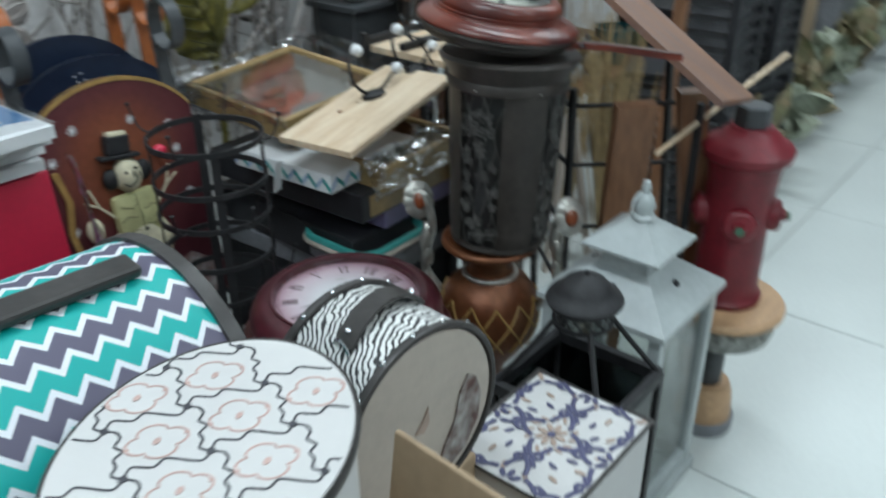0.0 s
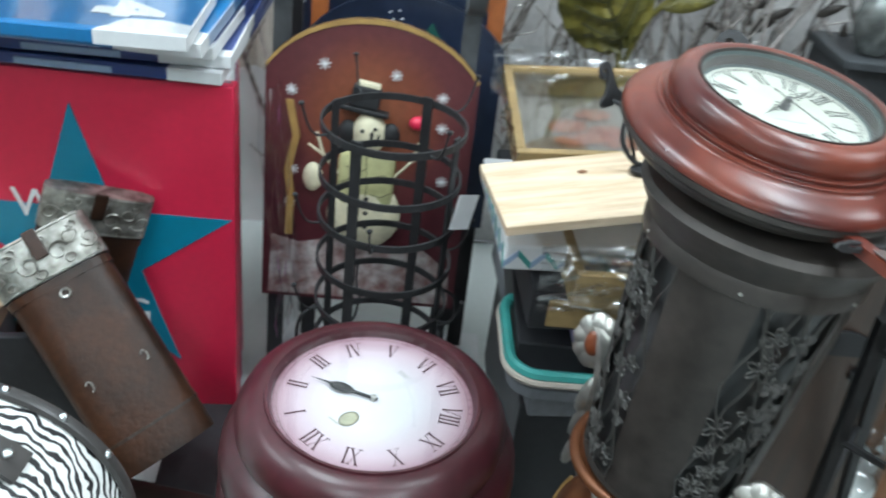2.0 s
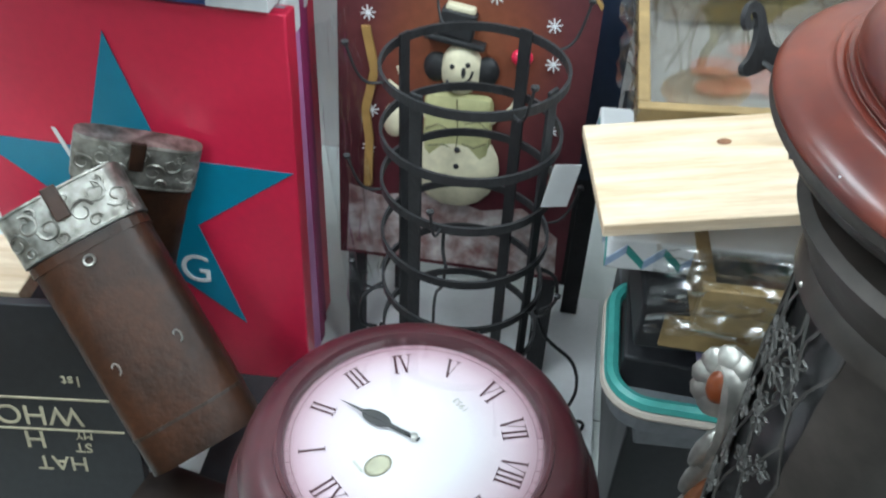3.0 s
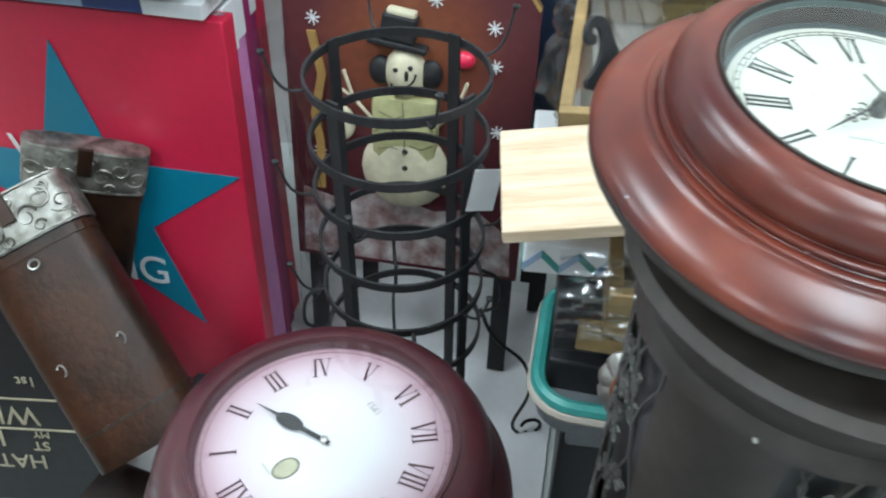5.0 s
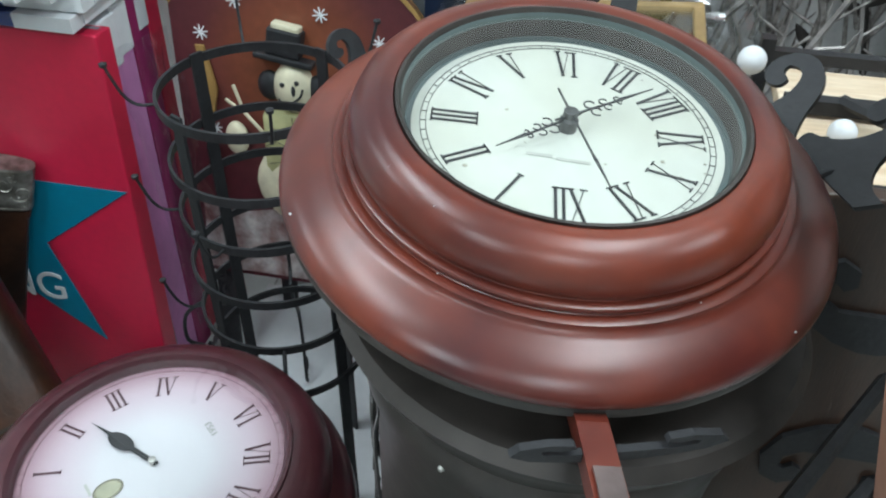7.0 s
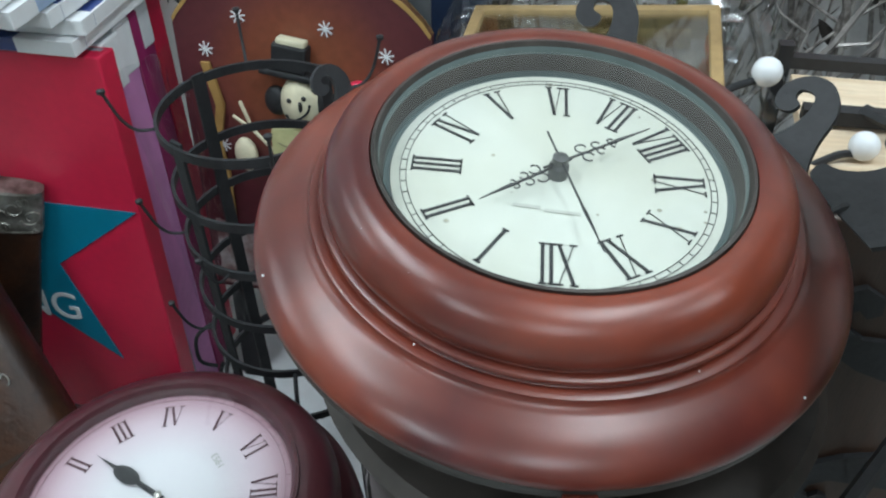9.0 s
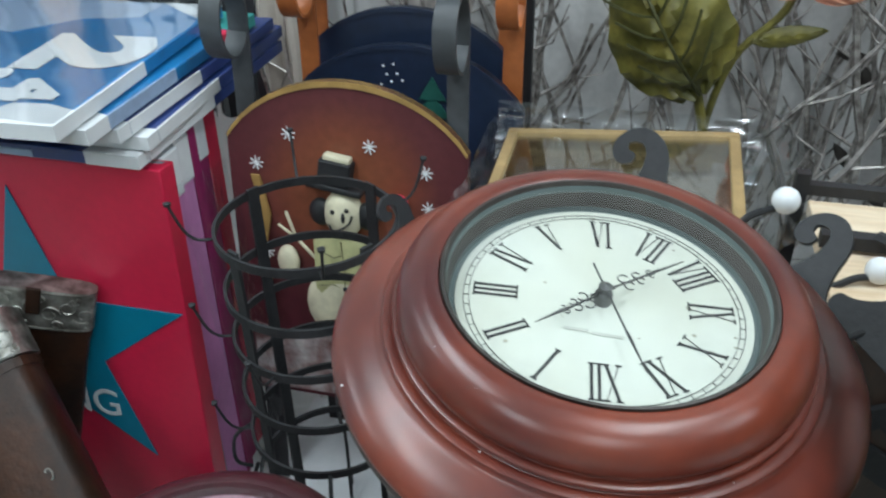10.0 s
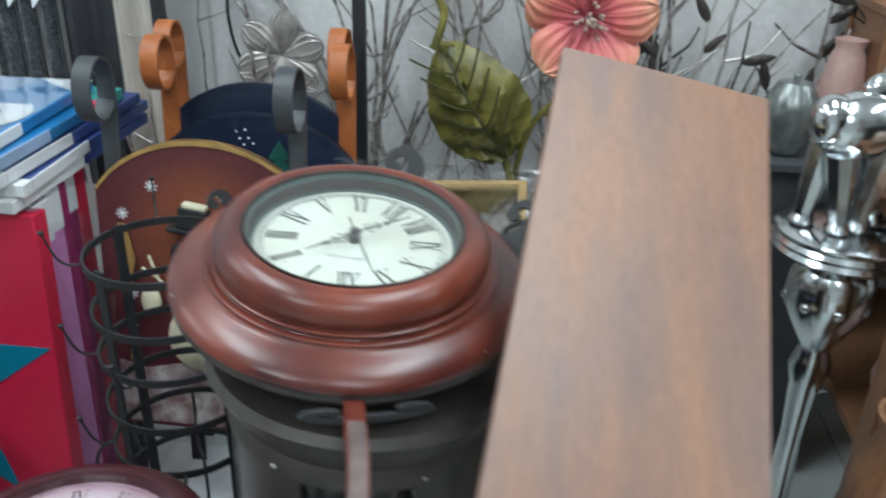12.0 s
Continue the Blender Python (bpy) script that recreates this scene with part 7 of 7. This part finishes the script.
# dried leaf bunches on the floor along the goods
M_DRY = material("dried_leaf", (0.26, 0.19, 0.11), 0.6, var=0.5, scale=14, bump=0.1, second=(0.14, 0.15, 0.07))
M_SILK = material("pale_silk_leaf", (0.4, 0.44, 0.33), 0.5, var=0.4, scale=14, bump=0.1)
for k in range(10):
    x = 3.05 + 0.42 * k
    b = None
    for j in range(22):
        lf = leaf_mesh(rnd.uniform(0.1, 0.22), rnd.uniform(0.06, 0.12), 0.3, 0.1, nx=6, ny=3)
        lf.transform(pose(rnd.uniform(-0.1, 0.1), rnd.uniform(-0.1, 0.1), rnd.uniform(0.03, 0.22), rnd.uniform(-70, 70), rnd.uniform(-80, 80), rnd.uniform(0, 360)))
        b = merge(b, lf)
    ob = tagged(part("leaf_bunch", b, M_SILK if k % 2 else M_DRY, None, "", True), "bunch of dried and silk leaves on the floor", "dried leaves", "leaf bunches", "stuff")
    ob.location = (x, 0.98 + 0.02 * k, 0.1)
for k, (x, y, h, mt, nm) in enumerate(((3.7, 1.4, 0.6, M_DARKBOX, "black"), (4.3, 1.5, 0.7, M_CARD, "brown"), (4.9, 1.45, 0.5, M_GREY, "grey"), (5.6, 1.5, 0.8, M_DARKBOX, "black"), (6.3, 1.5, 0.7, M_NAVY, "navy"), (7.0, 1.5, 0.9, M_GREY, "grey"), (7.8, 1.4, 0.8, M_DARKBOX, "black"))):
    plain_box("stock_box", (0.5, 0.6, h), (x, y, 0.001), mt, nm + " lidded stock box in the row along the wall", 5 * (k % 3 - 1), mt)

# ---- floor ----
fl = tagged(part("floor", box(13.0, 6.4, 0.1, (3.5, -0.9, -0.056)), M_GROUT), "large pale glossy shop floor tiles with thin grey joints", "floor", kind="structure")
b = box(0.796, 0.796, 0.006, (0, 0, -0.003), 0.0012)
first = part("tile", b, M_TILE, fl)
first.location = (1.659 + 0.4 - 4.8, 0.3 - 4.0, 0)
for i in range(16):
    for j in range(8):
        if i == 0 and j == 0:
            continue
        o = first.copy()
        scene.collection.objects.link(o)
        o.location = (1.659 + 0.4 + 0.8 * (i - 6), 0.3 + 0.8 * (j - 5), 0)
